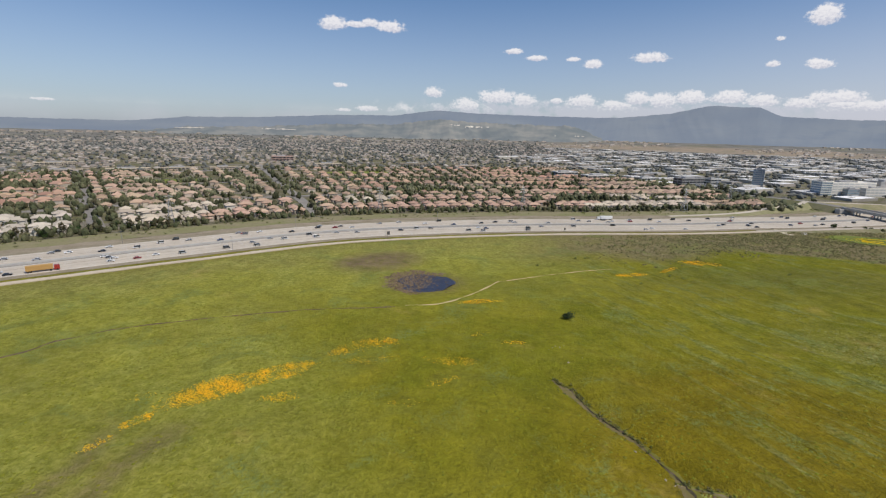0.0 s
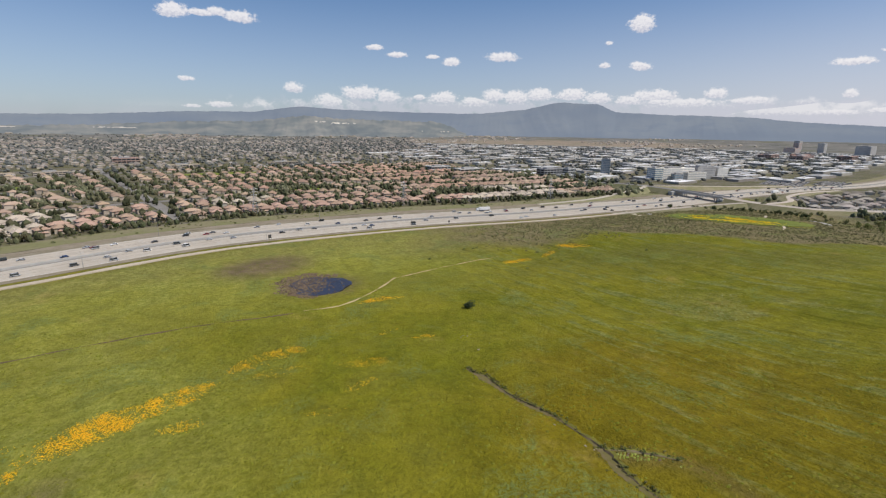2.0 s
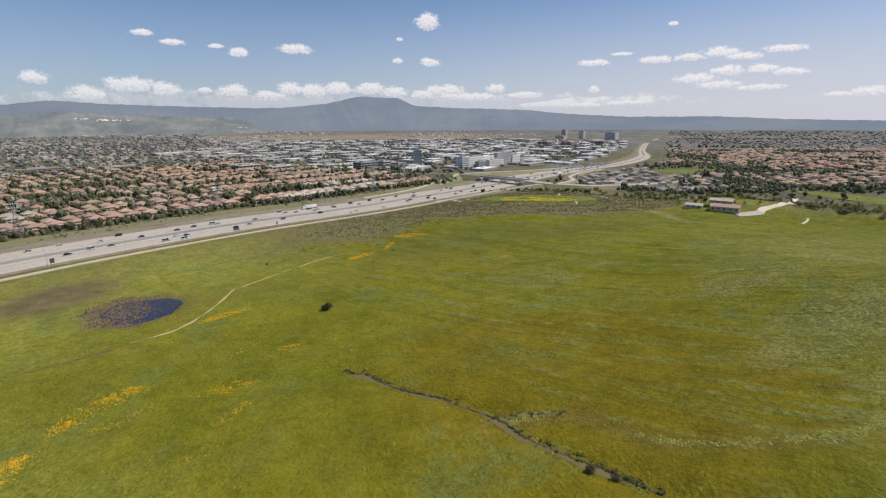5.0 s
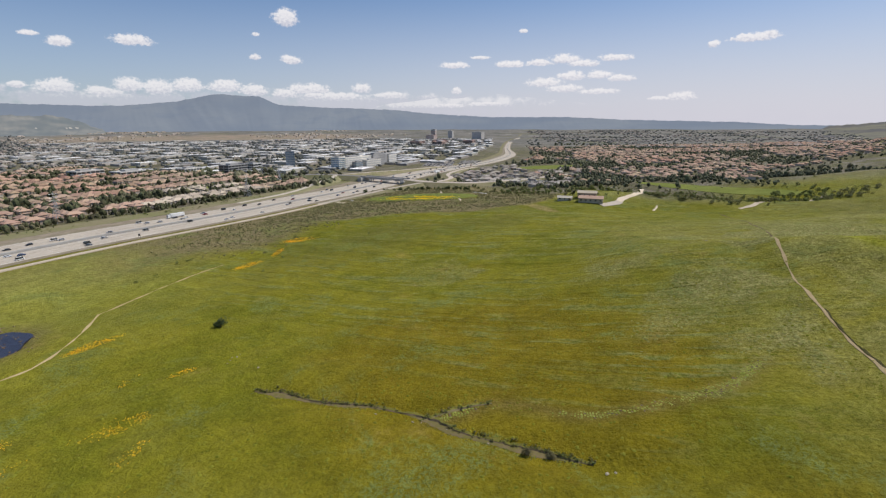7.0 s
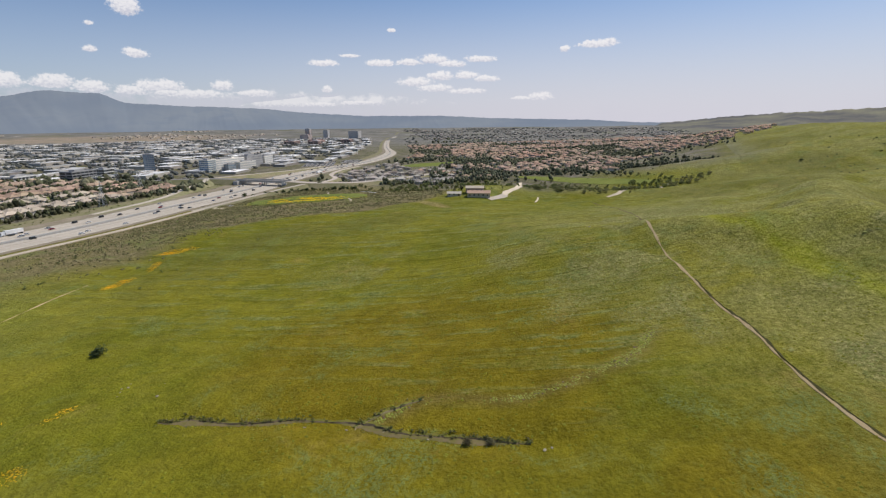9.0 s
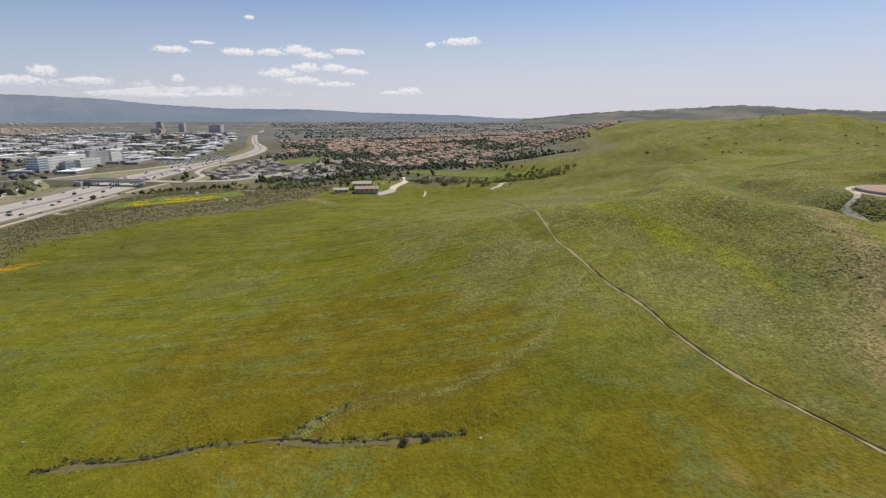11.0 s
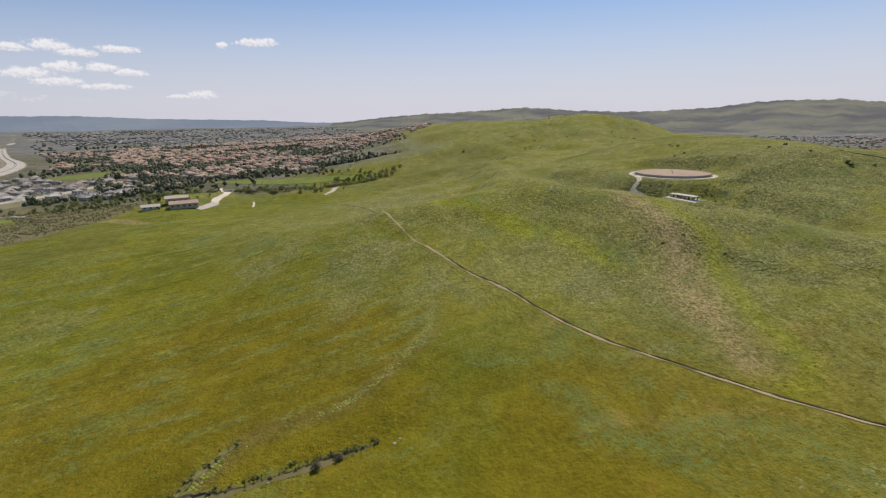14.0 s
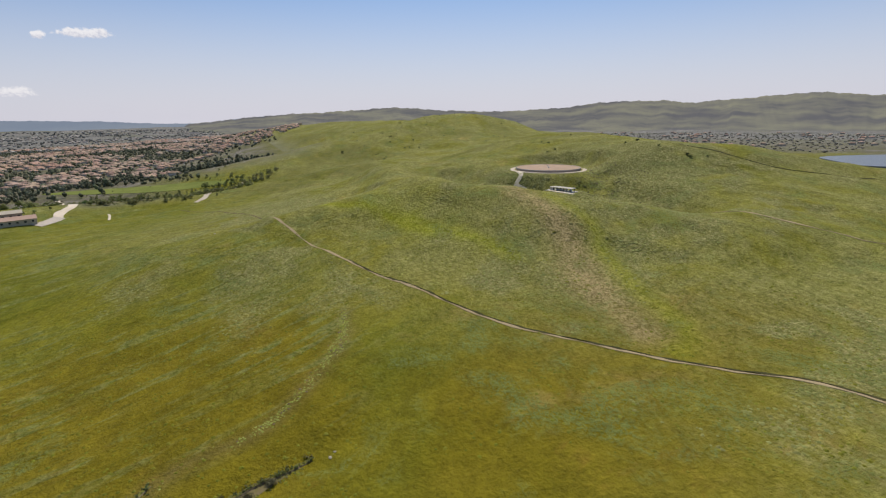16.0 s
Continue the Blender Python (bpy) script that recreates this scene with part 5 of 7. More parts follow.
for k in range(1500):
    i = rng.integers(len(wash))
    if math.sin(i * 0.11) + math.sin(i * 0.037 + 1) + rng.normal(0, 0.7) < -0.1:
        continue
    p = wash[i] + wash_side[i] * rng.normal(0, 0.7 + 0.5 * abs(math.sin(i * 0.05)))
    q = rng.uniform(0.35, 0.9)
    (rust if rng.uniform() < 0.1 else pale).append((rng.integers(5), p[0], p[1], 0.0, rng.uniform(0, 6), q * 1.3, q, q * 0.16))
M["scrub_pale"] = surface("wash_grass", [(0.22, 0.245, 0.04), (0.29, 0.30, 0.08), (0.18, 0.20, 0.035)], 0.3, 0.9, bump=0.0, vary=0.25, island=True)
M["scrub_dark"] = surface("gully_scrub", [(0.12, 0.118, 0.04), (0.165, 0.145, 0.06), (0.105, 0.09, 0.042)], 0.3, 0.9, bump=0.0, vary=0.4, island=True)
for name, rr, mat, label, shapes in (("gully_scrub", lines, "scrub_dark", "dark scrub lining the eroded gully", SHRUBS), ("gully_grass", greens, "scrub_green", "green tussocks along the gully edge", SHRUBS),
                                     ("wash_grass", pale, "scrub_pale", "pale green grass along a shallow dry wash", HUMMOCKS), ("wash_dock", rust, "reed", "rusty dry weeds along a shallow dry wash", HUMMOCKS)):
    rr = np.array(rr)
    rr[:, 3] = height(rr[:, 1], rr[:, 2]) - 0.03
    scatter(name, shapes, rr, M[mat], label, "shrubs")


def rock(x, y, s, seed):
    bm = bmesh.new()
    bmesh.ops.create_icosphere(bm, subdivisions=2, radius=0.5)
    r = random.Random(seed)
    ax = [Vector((r.uniform(-1, 1), r.uniform(-1, 1), r.uniform(-1, 1))).normalized() for _ in range(9)]
    for v in bm.verts:
        v.co *= 1 - 0.35 * max(0, max(v.co.normalized().dot(a) for a in ax) - 0.75) * 2.2
        v.co.z *= 0.45
        v.co.x *= 1.25
    ob = part("rock", bm, M["rock"])
    ob.matrix_basis = pose(x, y, ground_z(x, y) + 0.12 * s, 0, 0, r.uniform(0, 360)) @ Matrix.Diagonal((s, s * r.uniform(0.6, 1), s, 1))
    return tagged(ob, "pale weathered sandstone rock lying in the grass", "rock", "rocks in the meadow")


for k, (x, y, s) in enumerate([(49.2, 172.6, 1.6), (49, 186, 1.5), (47.5, 187, 1.1), (46, 185.5, 0.9), (51, 187.5, 0.8), (44, 184, 0.7), (56, 178, 0.6), (54, 119, 1.3), (52.6, 131, 1.0), (57, 107, 1.4), (58.5, 105, 1.0), (66, 54, 1.8), (67.5, 52.5, 1.2), (60, 97, 0.9), (61, 84, 1.0), (250, 69, 2.4), (253, 71, 1.3)]):
    rock(x, y, s * 0.62, k)


# ---------------------------------------------------------------- shrubs and trees as things
def mesh_from(shape, name, material):
    v, t, s = shape
    return mesh_of(name, v, t, material)


def tree_kind(name, crown, label, category, leaf, wide, tall, clear, trunk_r, group):
    """A tapered trunk with limbs under a crown of leaf clumps. Returns the first one, to be copied."""
    ob = thing(name, label, category, pose(0, 0, -500), group)
    bm = bmesh.new()
    top = tall * 0.62
    rod(bm, (0, 0, -0.4), (0.03 * tall, 0, clear + 0.2 * tall), trunk_r, trunk_r * 0.6, 7)
    for k in range(4):
        a = k * 1.7 + wide
        rod(bm, (0.03 * tall, 0, clear + 0.12 * tall * k * 0.5), (math.cos(a) * wide * 0.3, math.sin(a) * wide * 0.3, clear + (tall - clear) * 0.55), trunk_r * 0.5, trunk_r * 0.15, 5)
    part("trunk", bm, M["bark"], ob)
    c = new("crown", mesh_from(crown, "crown", leaf))
    c.parent = ob
    c.matrix_basis = Matrix.Translation((0, 0, clear)) @ Matrix.Diagonal((wide, wide, tall - clear, 1))
    return ob


KINDS = [tree_kind("tree", TREETOPS[0], "dark green leafy tree among the houses", "tree", M["leaf_dark"], 5.2, 8.5, 1.2, 0.22, "trees by the freeway houses"),
         tree_kind("tree", TREETOPS[1], "olive green eucalyptus tree among the houses", "tree", M["leaf_olive"], 4.4, 10.5, 2.0, 0.2, "trees by the freeway houses"),
         tree_kind("tree", TREETOPS[2], "fresh green spreading tree in leaf", "tree", M["leaf_green"], 5.6, 7.0, 1.1, 0.2, "trees by the freeway houses"),
         tree_kind("tree", TREETOPS[3], "reddish brown half-bare tree among the houses", "tree", M["leaf_olive"], 4.8, 8.0, 1.4, 0.18, "trees by the freeway houses")]
used = [False] * len(KINDS)


def plant(kind, x, y, s, turn):
    m = pose(x, y, ground_z(x, y), 0, 0, turn) @ Matrix.Diagonal((s, s, s * (0.85 + 0.3 * ((turn * 7) % 1)), 1))
    if not used[kind]:
        used[kind] = True
        KINDS[kind].matrix_basis = m
        return KINDS[kind]
    ob = copy_thing(KINDS[kind], m)
    ob.matrix_basis = m
    return ob


def bush(name, x, y, wide, tall, leaf, label, group="", seed=0):
    ob = thing(name, label, "bush", pose(x, y, ground_z(x, y)), group)
    bm = bmesh.new()
    for k in range(5):
        a = k * 1.3
        rod(bm, (0, 0, -0.2), (math.cos(a) * wide * 0.2, math.sin(a) * wide * 0.2, tall * 0.5), 0.05 * tall / 3, 0.02 * tall / 3, 5)
    part("stems", bm, M["bark"], ob)
    c = new("crown", mesh_from(clump_shape(seed, 420, 8, 0.14), "crown", leaf))
    c.parent = ob
    c.matrix_basis = Matrix.Diagonal((wide, wide, tall, 1))
    return ob


bush("lone_bush", 61.5, 220.5, 6.0, 3.8, M["leaf_dark"], "dense dark green bush alone in the meadow", seed=41)
bush("gully_bush", 62.2, 73, 2.6, 2.0, M["leaf_olive"], "rounded olive bush at the gully head", "bushes at the gully", 42)
bush("gully_bush", 65, 68, 2.4, 1.7, M["leaf_olive"], "rounded olive bush at the gully head", "bushes at the gully", 43)

first = None
hr = np.random.default_rng(77)
SADDLE = [(636, -110), (641, -135), (586, -135), (572, -138), (559, -141), (601, -194), (660, -188), (604, -212), (588, -322), (574, -335), (317, -202), (292, -194), (264, -187), (189, -222), (180, -230), (237, -215)]
for k in range(120):
    if k < 32:
        x, y = SADDLE[k % 16][0] + (hr.normal(0, 9) if k > 15 else 0), SADDLE[k % 16][1] + (hr.normal(0, 9) if k > 15 else 0)
    elif k < 64:
        x, y = hr.uniform(540, 780), hr.uniform(-300, -110)
    elif k < 90:
        x, y = hr.uniform(200, 620), hr.uniform(-420, -200)
    else:
        x, y = hr.uniform(600, 1000), hr.uniform(-460, -150)
    s = hr.uniform(0.25, 0.7)
    if first is None:
        first = bush("hillside_bush", x, y, 4.2, 2.8, M["leaf_dark"], "small dark bush on the grassy hillside", "hillside bushes", 44)
        continue
    copy_thing(first, pose(x, y, ground_z(x, y), 0, 0, hr.uniform(0, 360)) @ Matrix.Diagonal((s, s, s, 1))).scale = (s, s, s)



# ---------------------------------------------------------------- houses
def hip(bm, x0, y0, x1, y1, z, rise, slot=0, eave=0.5):
    """A hipped roof with eaves and a real edge."""
    x0, y0, x1, y1 = x0 - eave, y0 - eave, x1 + eave, y1 + eave
    w, d = x1 - x0, y1 - y0
    if w >= d:
        r = [(x0 + d * 0.5, (y0 + y1) / 2), (x1 - d * 0.5, (y0 + y1) / 2)]
    else:
        r = [((x0 + x1) / 2, y0 + w * 0.5), ((x0 + x1) / 2, y1 - w * 0.5)]
    lo = [bm.verts.new(p) for p in ((x0, y0, z - 0.2), (x1, y0, z - 0.2), (x1, y1, z - 0.2), (x0, y1, z - 0.2))]
    b = [bm.verts.new(p) for p in ((x0, y0, z), (x1, y0, z), (x1, y1, z), (x0, y1, z))]
    t = [bm.verts.new((*p, z + rise)) for p in r]
    if w >= d:
        fs = [(b[0], b[1], t[1], t[0]), (b[1], b[2], t[1]), (b[2], b[3], t[0], t[1]), (b[3], b[0], t[0])]
    else:
        fs = [(b[0], b[1], t[0]), (b[1], b[2], t[1], t[0]), (b[2], b[3], t[1]), (b[3], b[0], t[0], t[1])]
    fs += [(lo[k], lo[(k + 1) % 4], b[(k + 1) % 4], b[k]) for k in range(4)] + [(lo[3], lo[2], lo[1], lo[0])]
    for f in fs:
        bm.faces.new(f).material_index = slot


def house_kind(plan, roof, wall, label):
    """A two-storey stucco townhouse: walls, hipped tile roofs, windows, door, chimney. plan: boxes x0, y0, x1, y1, height."""
    ob = thing("house", label, "house", pose(0, 0, -500), "townhouses by the freeway")
    bm = bmesh.new()
    for x0, y0, x1, y1, h in plan:
        box(bm, x0, y0, -0.6, x1, y1, h)
    part("wall", bm, wall, ob)
    for x0, y0, x1, y1, h in plan:
        bm = bmesh.new()
        hip(bm, x0, y0, x1, y1, h, min(x1 - x0, y1 - y0) * 0.27, 0, 0.7)
        part("roof", bm, roof, ob)
    x0, y0, x1, y1, h = plan[0]
    bm = bmesh.new()
    box(bm, x0 + 2.0, y1 - 3, h, x0 + 2.9, y1 - 2.2, h + 2.3)
    part("chimney", bm, wall, ob)
    spots = [(x0 + (x1 - x0) * f, y0, z) for f in (0.2, 0.5, 0.8) for z in (1.0, h - 2.2)]
    for px, py, pz in spots:
        bm = bmesh.new()
        box(bm, px - 0.6, py - 0.07, pz, px + 0.6, py + 0.05, pz + 1.3)
        part("window", bm, M["glass_dark"], ob)
    for f in (0.3, 0.7):
        bm = bmesh.new()
        box(bm, x1 - 0.05, y0 + (y1 - y0) * f - 0.6, h - 2.2, x1 + 0.07, y0 + (y1 - y0) * f + 0.6, h - 0.9)
        part("window", bm, M["glass_dark"], ob)
    bm = bmesh.new()
    box(bm, x0 + (x1 - x0) * 0.34, y0 - 0.06, 0, x0 + (x1 - x0) * 0.34 + 1.1, y0 + 0.05, 2.1)
    part("door", bm, M["bark"], ob)
    return ob


PLANS = [[(-5.5, -4.2, 5.5, 4.2, 4.9), (-1.5, -6.8, 4.8, -4.2, 3.9), (-7.2, -2.4, -5.5, 3.0, 3.0)], [(-5, -4.6, 5, 4.6, 5.2), (-7.4, -2.6, -5, 3.4, 3.0), (0.8, -6.6, 4.6, -4.6, 4.4)], [(-6.8, -4.2, 6.8, 4.2, 4.9), (-4, -6.8, -0.4, -4.2, 3.0), (1.6, -6.2, 5.6, -4.2, 4.2)]]
COLOURS = [(M["tile_clay"], M["stucco"], "with a salmon clay tile roof"), (M["tile_tan"], M["stucco_pale"], "with a tan tile roof"), (M["tile_grey"], M["stucco_pale"], "with a grey-brown tile roof")]
HOUSES = [[house_kind(p, r, w, "beige two-storey stucco townhouse " + s) for p in PLANS] for r, w, s in COLOURS]
placed = set()


def far_house_shape(w, d, h, rise):
    bm = bmesh.new()
    box(bm, -w / 2, -d / 2, -0.8, w / 2, d / 2, h)
    box(bm, w * 0.05, -d / 2 - 2.2, -0.8, w * 0.42, -d / 2, h - 0.9)
    hip(bm, -w / 2, -d / 2, w / 2, d / 2, h, rise, 1, 0.5)
    hip(bm, w * 0.05, -d / 2 - 2.2, w * 0.42, -d / 2 + 1.0, h - 0.9, rise * 0.55, 1, 0.4)
    return arrays(bm)


FAR_HOUSES = [far_house_shape(11.5, 9.2, 4.4, 2.5), far_house_shape(9.5, 9.6, 4.7, 2.5), far_house_shape(15, 9.4, 4.5, 2.6)]
SMALL_HOUSES = [far_house_shape(10, 8.0, 3.8, 2.1), far_house_shape(8.4, 8.4, 4.0, 2.1), far_house_shape(13.5, 8.0, 3.7, 2.1)]
tr = np.random.default_rng(5)


def town_rows(step, offsets, s0, s1, jitter):
    line, side = spline(FREEWAY, step)
    out = []
    for k, d in enumerate(offsets):
        for i in range(s0, min(s1, len(line))):
            p = line[i] + side[i] * d
            out.append((p[0] + tr.normal(0, jitter), p[1] + tr.normal(0, jitter), math.atan2(-side[i][0], side[i][1]) + (math.pi if k % 2 else 0)))
    return out


# rows of townhouses north of the freeway, the nearest as things
offs, d = [], 100
while d < 640:
    offs += [d, d + 18]
    d += 58
rows_near, rows_far, tree_rows = [], [], []
AVENUES = []
for off in (232, 420, 640):
    AVENUES.append(FWY[4:75] + FWY_SIDE[4:75] * off)
for i in (14, 27, 38, 47, 60):
    AVENUES.append(np.array([FWY[i] + FWY_SIDE[i] * o for o in range(96, 900, 60)]))
for a in AVENUES:
    run = np.gradient(a, axis=0)
    run /= np.linalg.norm(run, axis=1)[:, None]
    ribbon("avenue", a, np.stack([-run[:, 1], run[:, 0]], 1), -6, 6, 0.3, M["asphalt"], "tree-lined asphalt avenue through the suburb", "street", thick=0.8)
LAWNS = [(105, 770, 55, 16, 0.2), (-20, 720, 34, 14, 0.1), (330, 690, 40, 18, 0.3), (-420, 760, 60, 26, 0.7), (-160, 980, 70, 24, 0.4)]


def on_avenue(x, y):
    return min(abs(float(along(a, np.array(x), np.array(y)))) for a in AVENUES) < 13 or any(math.hypot((x - cx) / (rx + 8), (y - cy) / (ry + 10)) < 1 for cx, cy, rx, ry, t in LAWNS)


def lawn(cx, cy, rx, ry, turn):
    bm = bmesh.new()
    ring = []
    for a in np.linspace(0, 6.283, 40, endpoint=False):
        p = Matrix.Rotation(turn, 2) @ Vector((rx * math.cos(a) * (1 + 0.06 * math.sin(3 * a)), ry * math.sin(a)))
        ring.append(bm.verts.new((cx + p.x, cy + p.y, ground_z(cx, cy) + 0.3)))
    for v in ring:
        v.co.z = ground_z(v.co.x, v.co.y) + 0.3
    loops = [ring]
    for f in (0.7, 0.4):
        loops.append([bm.verts.new((cx + (v.co.x - cx) * f, cy + (v.co.y - cy) * f, ground_z(cx + (v.co.x - cx) * f, cy + (v.co.y - cy) * f) + 0.3)) for v in ring])
    for a, b in zip(loops, loops[1:]):
        for k in range(40):
            bm.faces.new((a[k], a[(k + 1) % 40], b[(k + 1) % 40], b[k]))
    bm.faces.new(loops[-1])
    low = [bm.verts.new((v.co.x, v.co.y, v.co.z - 0.8)) for v in ring]
    for k in range(40):
        bm.faces.new((ring[k], low[k], low[(k + 1) % 40], ring[(k + 1) % 40]))
    tagged(part("lawn", bm, M["lawn"]), "mown green park lawn among the houses", "lawn", kind="structure")


M["lawn"] = surface("lawn", [(0.15, 0.175, 0.035), (0.19, 0.21, 0.045), (0.12, 0.14, 0.03)], 0.05, 0.95, bump=0.2)
for row in LAWNS:
    lawn(*row)
for row in ((655, 135, 108, 20, 1.2), (870, 452, 80, 34, -0.5), (376, 374, 62, 40, -1.17)):
    lawn(*row)
for x, y, a in town_rows(12.2, offs, 5, 108, 0.9):
    if x > 400 + 0.1 * (y - 500) or x < -900:
        continue
    if on_avenue(x, y):
        if tr.uniform() < 0.9:
            tree_rows.append((x + tr.normal(0, 4), y + tr.normal(0, 4), tr.uniform(0.6, 1.2)))
        continue
    zone = wave(np.array(x), np.array(y), 95.0, 3.3)
    if wave(np.array(x), np.array(y), 60.0, 7.7) > 0.62 or tr.uniform() < 0.08:
        for _ in range(3):
            tree_rows.append((x + tr.normal(0, 6), y + tr.normal(0, 6), tr.uniform(0.7, 1.2)))
        continue
    c = 0 if zone > 0.22 else (1 if zone > -0.35 else 2)
    if y < 640:
        c = (1 if zone > 0 else 2) if x < -215 else (0 if x < -120 or zone > -0.1 else 1)
    if abs(float(along(FWY, np.array(x), np.array(y)))) < 200 and -400 < x < 330 and len(rows_near) < 290:
        rows_near.append((x, y, a, c))
    else:
        rows_far.append((tr.integers(3), x, y, 0.0, a + tr.choice([0, 0, 0, 1.5708]) + tr.normal(0, 0.05), 1, 1, tr.uniform(0.85, 1.15)))
    for _ in range(int(tr.integers(1, 4)) if x < -60 else int(tr.integers(2, 5))):
        tree_rows.append((x + tr.uniform(-10, 10), y + tr.choice([-8.5, 8.5]) + tr.normal(0, 2.0), tr.uniform(0.35, 0.7)))
# the ragged tree belt above the freeway bank
for x, y, a in town_rows(5.0, [80, 86, 92], 20, 260, 2.2):
    if x < 430 and tr.uniform() < 0.75:
        tree_rows.append((x, y, tr.uniform(0.45, 0.95)))
# belts of trees between the rows
for x, y, a in town_rows(7.0, [o + 33 + g for o in offs[::2] for g in (-4, 3, 9)], 8, 190, 3.0):
    if x > 420 + 0.1 * (y - 500) or x < -900 or any(math.hypot((x - cx) / (rx + 4), (y - cy) / (ry + 4)) < 1 for cx, cy, rx, ry, t in LAWNS):
        continue
    if tr.uniform() < 0.3 + 0.6 * float(ease(wave(np.array(x), np.array(y), 55.0, 4.4), -0.5, 0.3)):
        tree_rows.append((x, y, tr.uniform(0.6, 1.15)))
for x, y, a, c in rows_near:
    k = int(tr.integers(3))
    m = pose(x, y, ground_z(x, y), 0, 0, math.degrees(a) + (0 if tr.uniform() < 0.75 else 90))
    if (c, k) in placed:
        copy_thing(HOUSES[c][k], m)
    else:
        placed.add((c, k))
        HOUSES[c][k].matrix_basis = m
for c in range(3):
    for k in range(3):
        if (c, k) not in placed:
            for o in (*HOUSES[c][k].children_recursive, HOUSES[c][k]):
                bpy.data.objects.remove(o)


def fwy_off(x, y):
    return along(FWY_COARSE, x, y)


# further suburbs: houses and woods thinning into the distance
def lattice(x0, x1, y0, y1, dx, dy, turn, seed, jit):
    """A street lattice over a stretch of the plain."""
    r = np.random.default_rng(seed)
    gx, gy = np.meshgrid(np.arange(x0, x1, dx), np.arange(y0, y1, dy))
    gx, gy = gx.ravel() + r.normal(0, jit, gx.size), gy.ravel() + r.normal(0, jit, gx.size)
    c, s = math.cos(turn), math.sin(turn)
    return c * gx - s * gy, s * gx + c * gy, r


x, y, r = lattice(-3200, 1500, 300, 3300, 16, 30, 0.35, 61, 3.0)
off = fwy_off(x, y)
bend = np.degrees(np.arctan2(x, y))
keep = (off > 640) & (bend < 17 + 6 * wave(x, y, 300, 1)) & (r.uniform(0, 1, x.size) < 0.24 * ease(wave(x, y, 130.0, 2.2) + 0.25 * wave(x, y, 50.0, 1.0), -0.75, 0.0) * ease(np.hypot(x, y), 3400, 1500) + 0.05)
x, y = x[keep], y[keep]
rows_wide = [(k, a, b, z, 0.35 + t, 1, 1, 1) for k, a, b, z, t in zip(r.integers(0, 3, x.size), x, y, height(x, y), r.choice([0, 1.5708], x.size))]
# the suburb beyond the meadow, and its terraces up the hill
x, y, r = lattice(400, 2600, -900, 1500, 13, 25, -0.55, 62, 1.5)
off = fwy_off(x, y)
bend = np.degrees(np.arctan2(x, y))
keep = (off < -70) & (np.hypot(x - 60, y) > 640) & (bend > 40) & (bend < 97 + 4 * wave(x, y, 200, 1) - ease(np.hypot(x, y), 1400, 800) * 16) & (np.hypot((x - 870) / 95, (y - 452) / 52) > 1) & (np.abs((x - 655) * 0.93 - (y - 135) * 0.36) > 34)
keep &= r.uniform(0, 1, x.size) < 0.6 * ease(wave(x, y, 110.0, 5.2) + 0.2 * wave(x, y, 40.0, 1.0), -0.4, 0.0)
x, y = x[keep], y[keep]
rows_se = [(k, a, b, z, -0.55 + t, 1, 1, 1) for k, a, b, z, t in zip(r.integers(0, 3, x.size), x, y, height(x, y), r.choice([0, 0, 1.5708], x.size))]
x, y, r = lattice(200, 1100, 330, 1100, 12.5, 19, -0.62, 68, 1.0)
keep = (np.hypot(x - 60, y) > 545) & (y - 0.3 * x > 120) & (fwy_off(x, y) < -75) & (x < 830) & (x > 545) & (y > 300) & (r.uniform(0, 1, x.size) < 0.45) & (np.hypot((x - 870) / 95, (y - 452) / 52) > 1)
x, y = x[keep], y[keep]
rows_court = [(k, a, b, z, -0.62 + t, 1, 1, 1) for k, a, b, z, t in zip(r.integers(0, 3, x.size), x, y, height(x, y), r.choice([0, 0, 1.5708], x.size))]
scatter("court_houses", SMALL_HOUSES, rows_court, [M["far_wall"], M["roof_worn"]], "close rows of grey-roofed townhouses by the interchange", "houses")
scatter("far_suburb", FAR_HOUSES, rows_far, [M["far_wall"], M["far_roof"]], "rows of beige houses with brown and clay tile roofs", "houses")
scatter("wide_suburb", SMALL_HOUSES, rows_wide, [M["far_wall"], M["roof_worn"]], "small grey and tan houses of the wide far suburb", "houses")
scatter("hillside_suburb", SMALL_HOUSES, rows_se, [M["far_wall"], M["far_roof"]], "terraced rows of clay-roofed houses below the hill", "houses")

# trees: those next to the freeway houses as things, the others joined
near_trees = [(p[0], p[1], s) for p, s in ((FWY[i] + FWY_SIDE[i] * (d + 5 * math.sin(i * 2.1)) + tr.normal(0, 2.5, 2), tr.uniform(0.55, 1.1)) for i in range(16, 62) for d in (86, 91, 96))]
near_trees += [(x, y, s) for x, y, s in tree_rows if -420 < x < 330 and abs(float(along(FWY, np.array(x), np.array(y)))) < 210][:120]
for k, (x, y, s) in enumerate(near_trees[:280]):
    plant(int(tr.choice([0, 0, 1, 1, 2, 3])), x, y, s, tr.uniform(0, 360))
done = set((round(x, 2), round(y, 2)) for x, y, s in near_trees[:280])
rows = [(tr.integers(5), x, y, 0.0, tr.uniform(0, 6), 6.2 * s, 6.2 * s, 8.2 * s) for x, y, s in tree_rows if (round(x, 2), round(y, 2)) not in done]
far_rows = []
x, y, r = lattice(-3400, 3000, 100, 3900, 17, 20, 0.1, 63, 7.0)
off, rad, bend2 = fwy_off(x, y), np.hypot(x, y), np.degrees(np.arctan2(x, y))
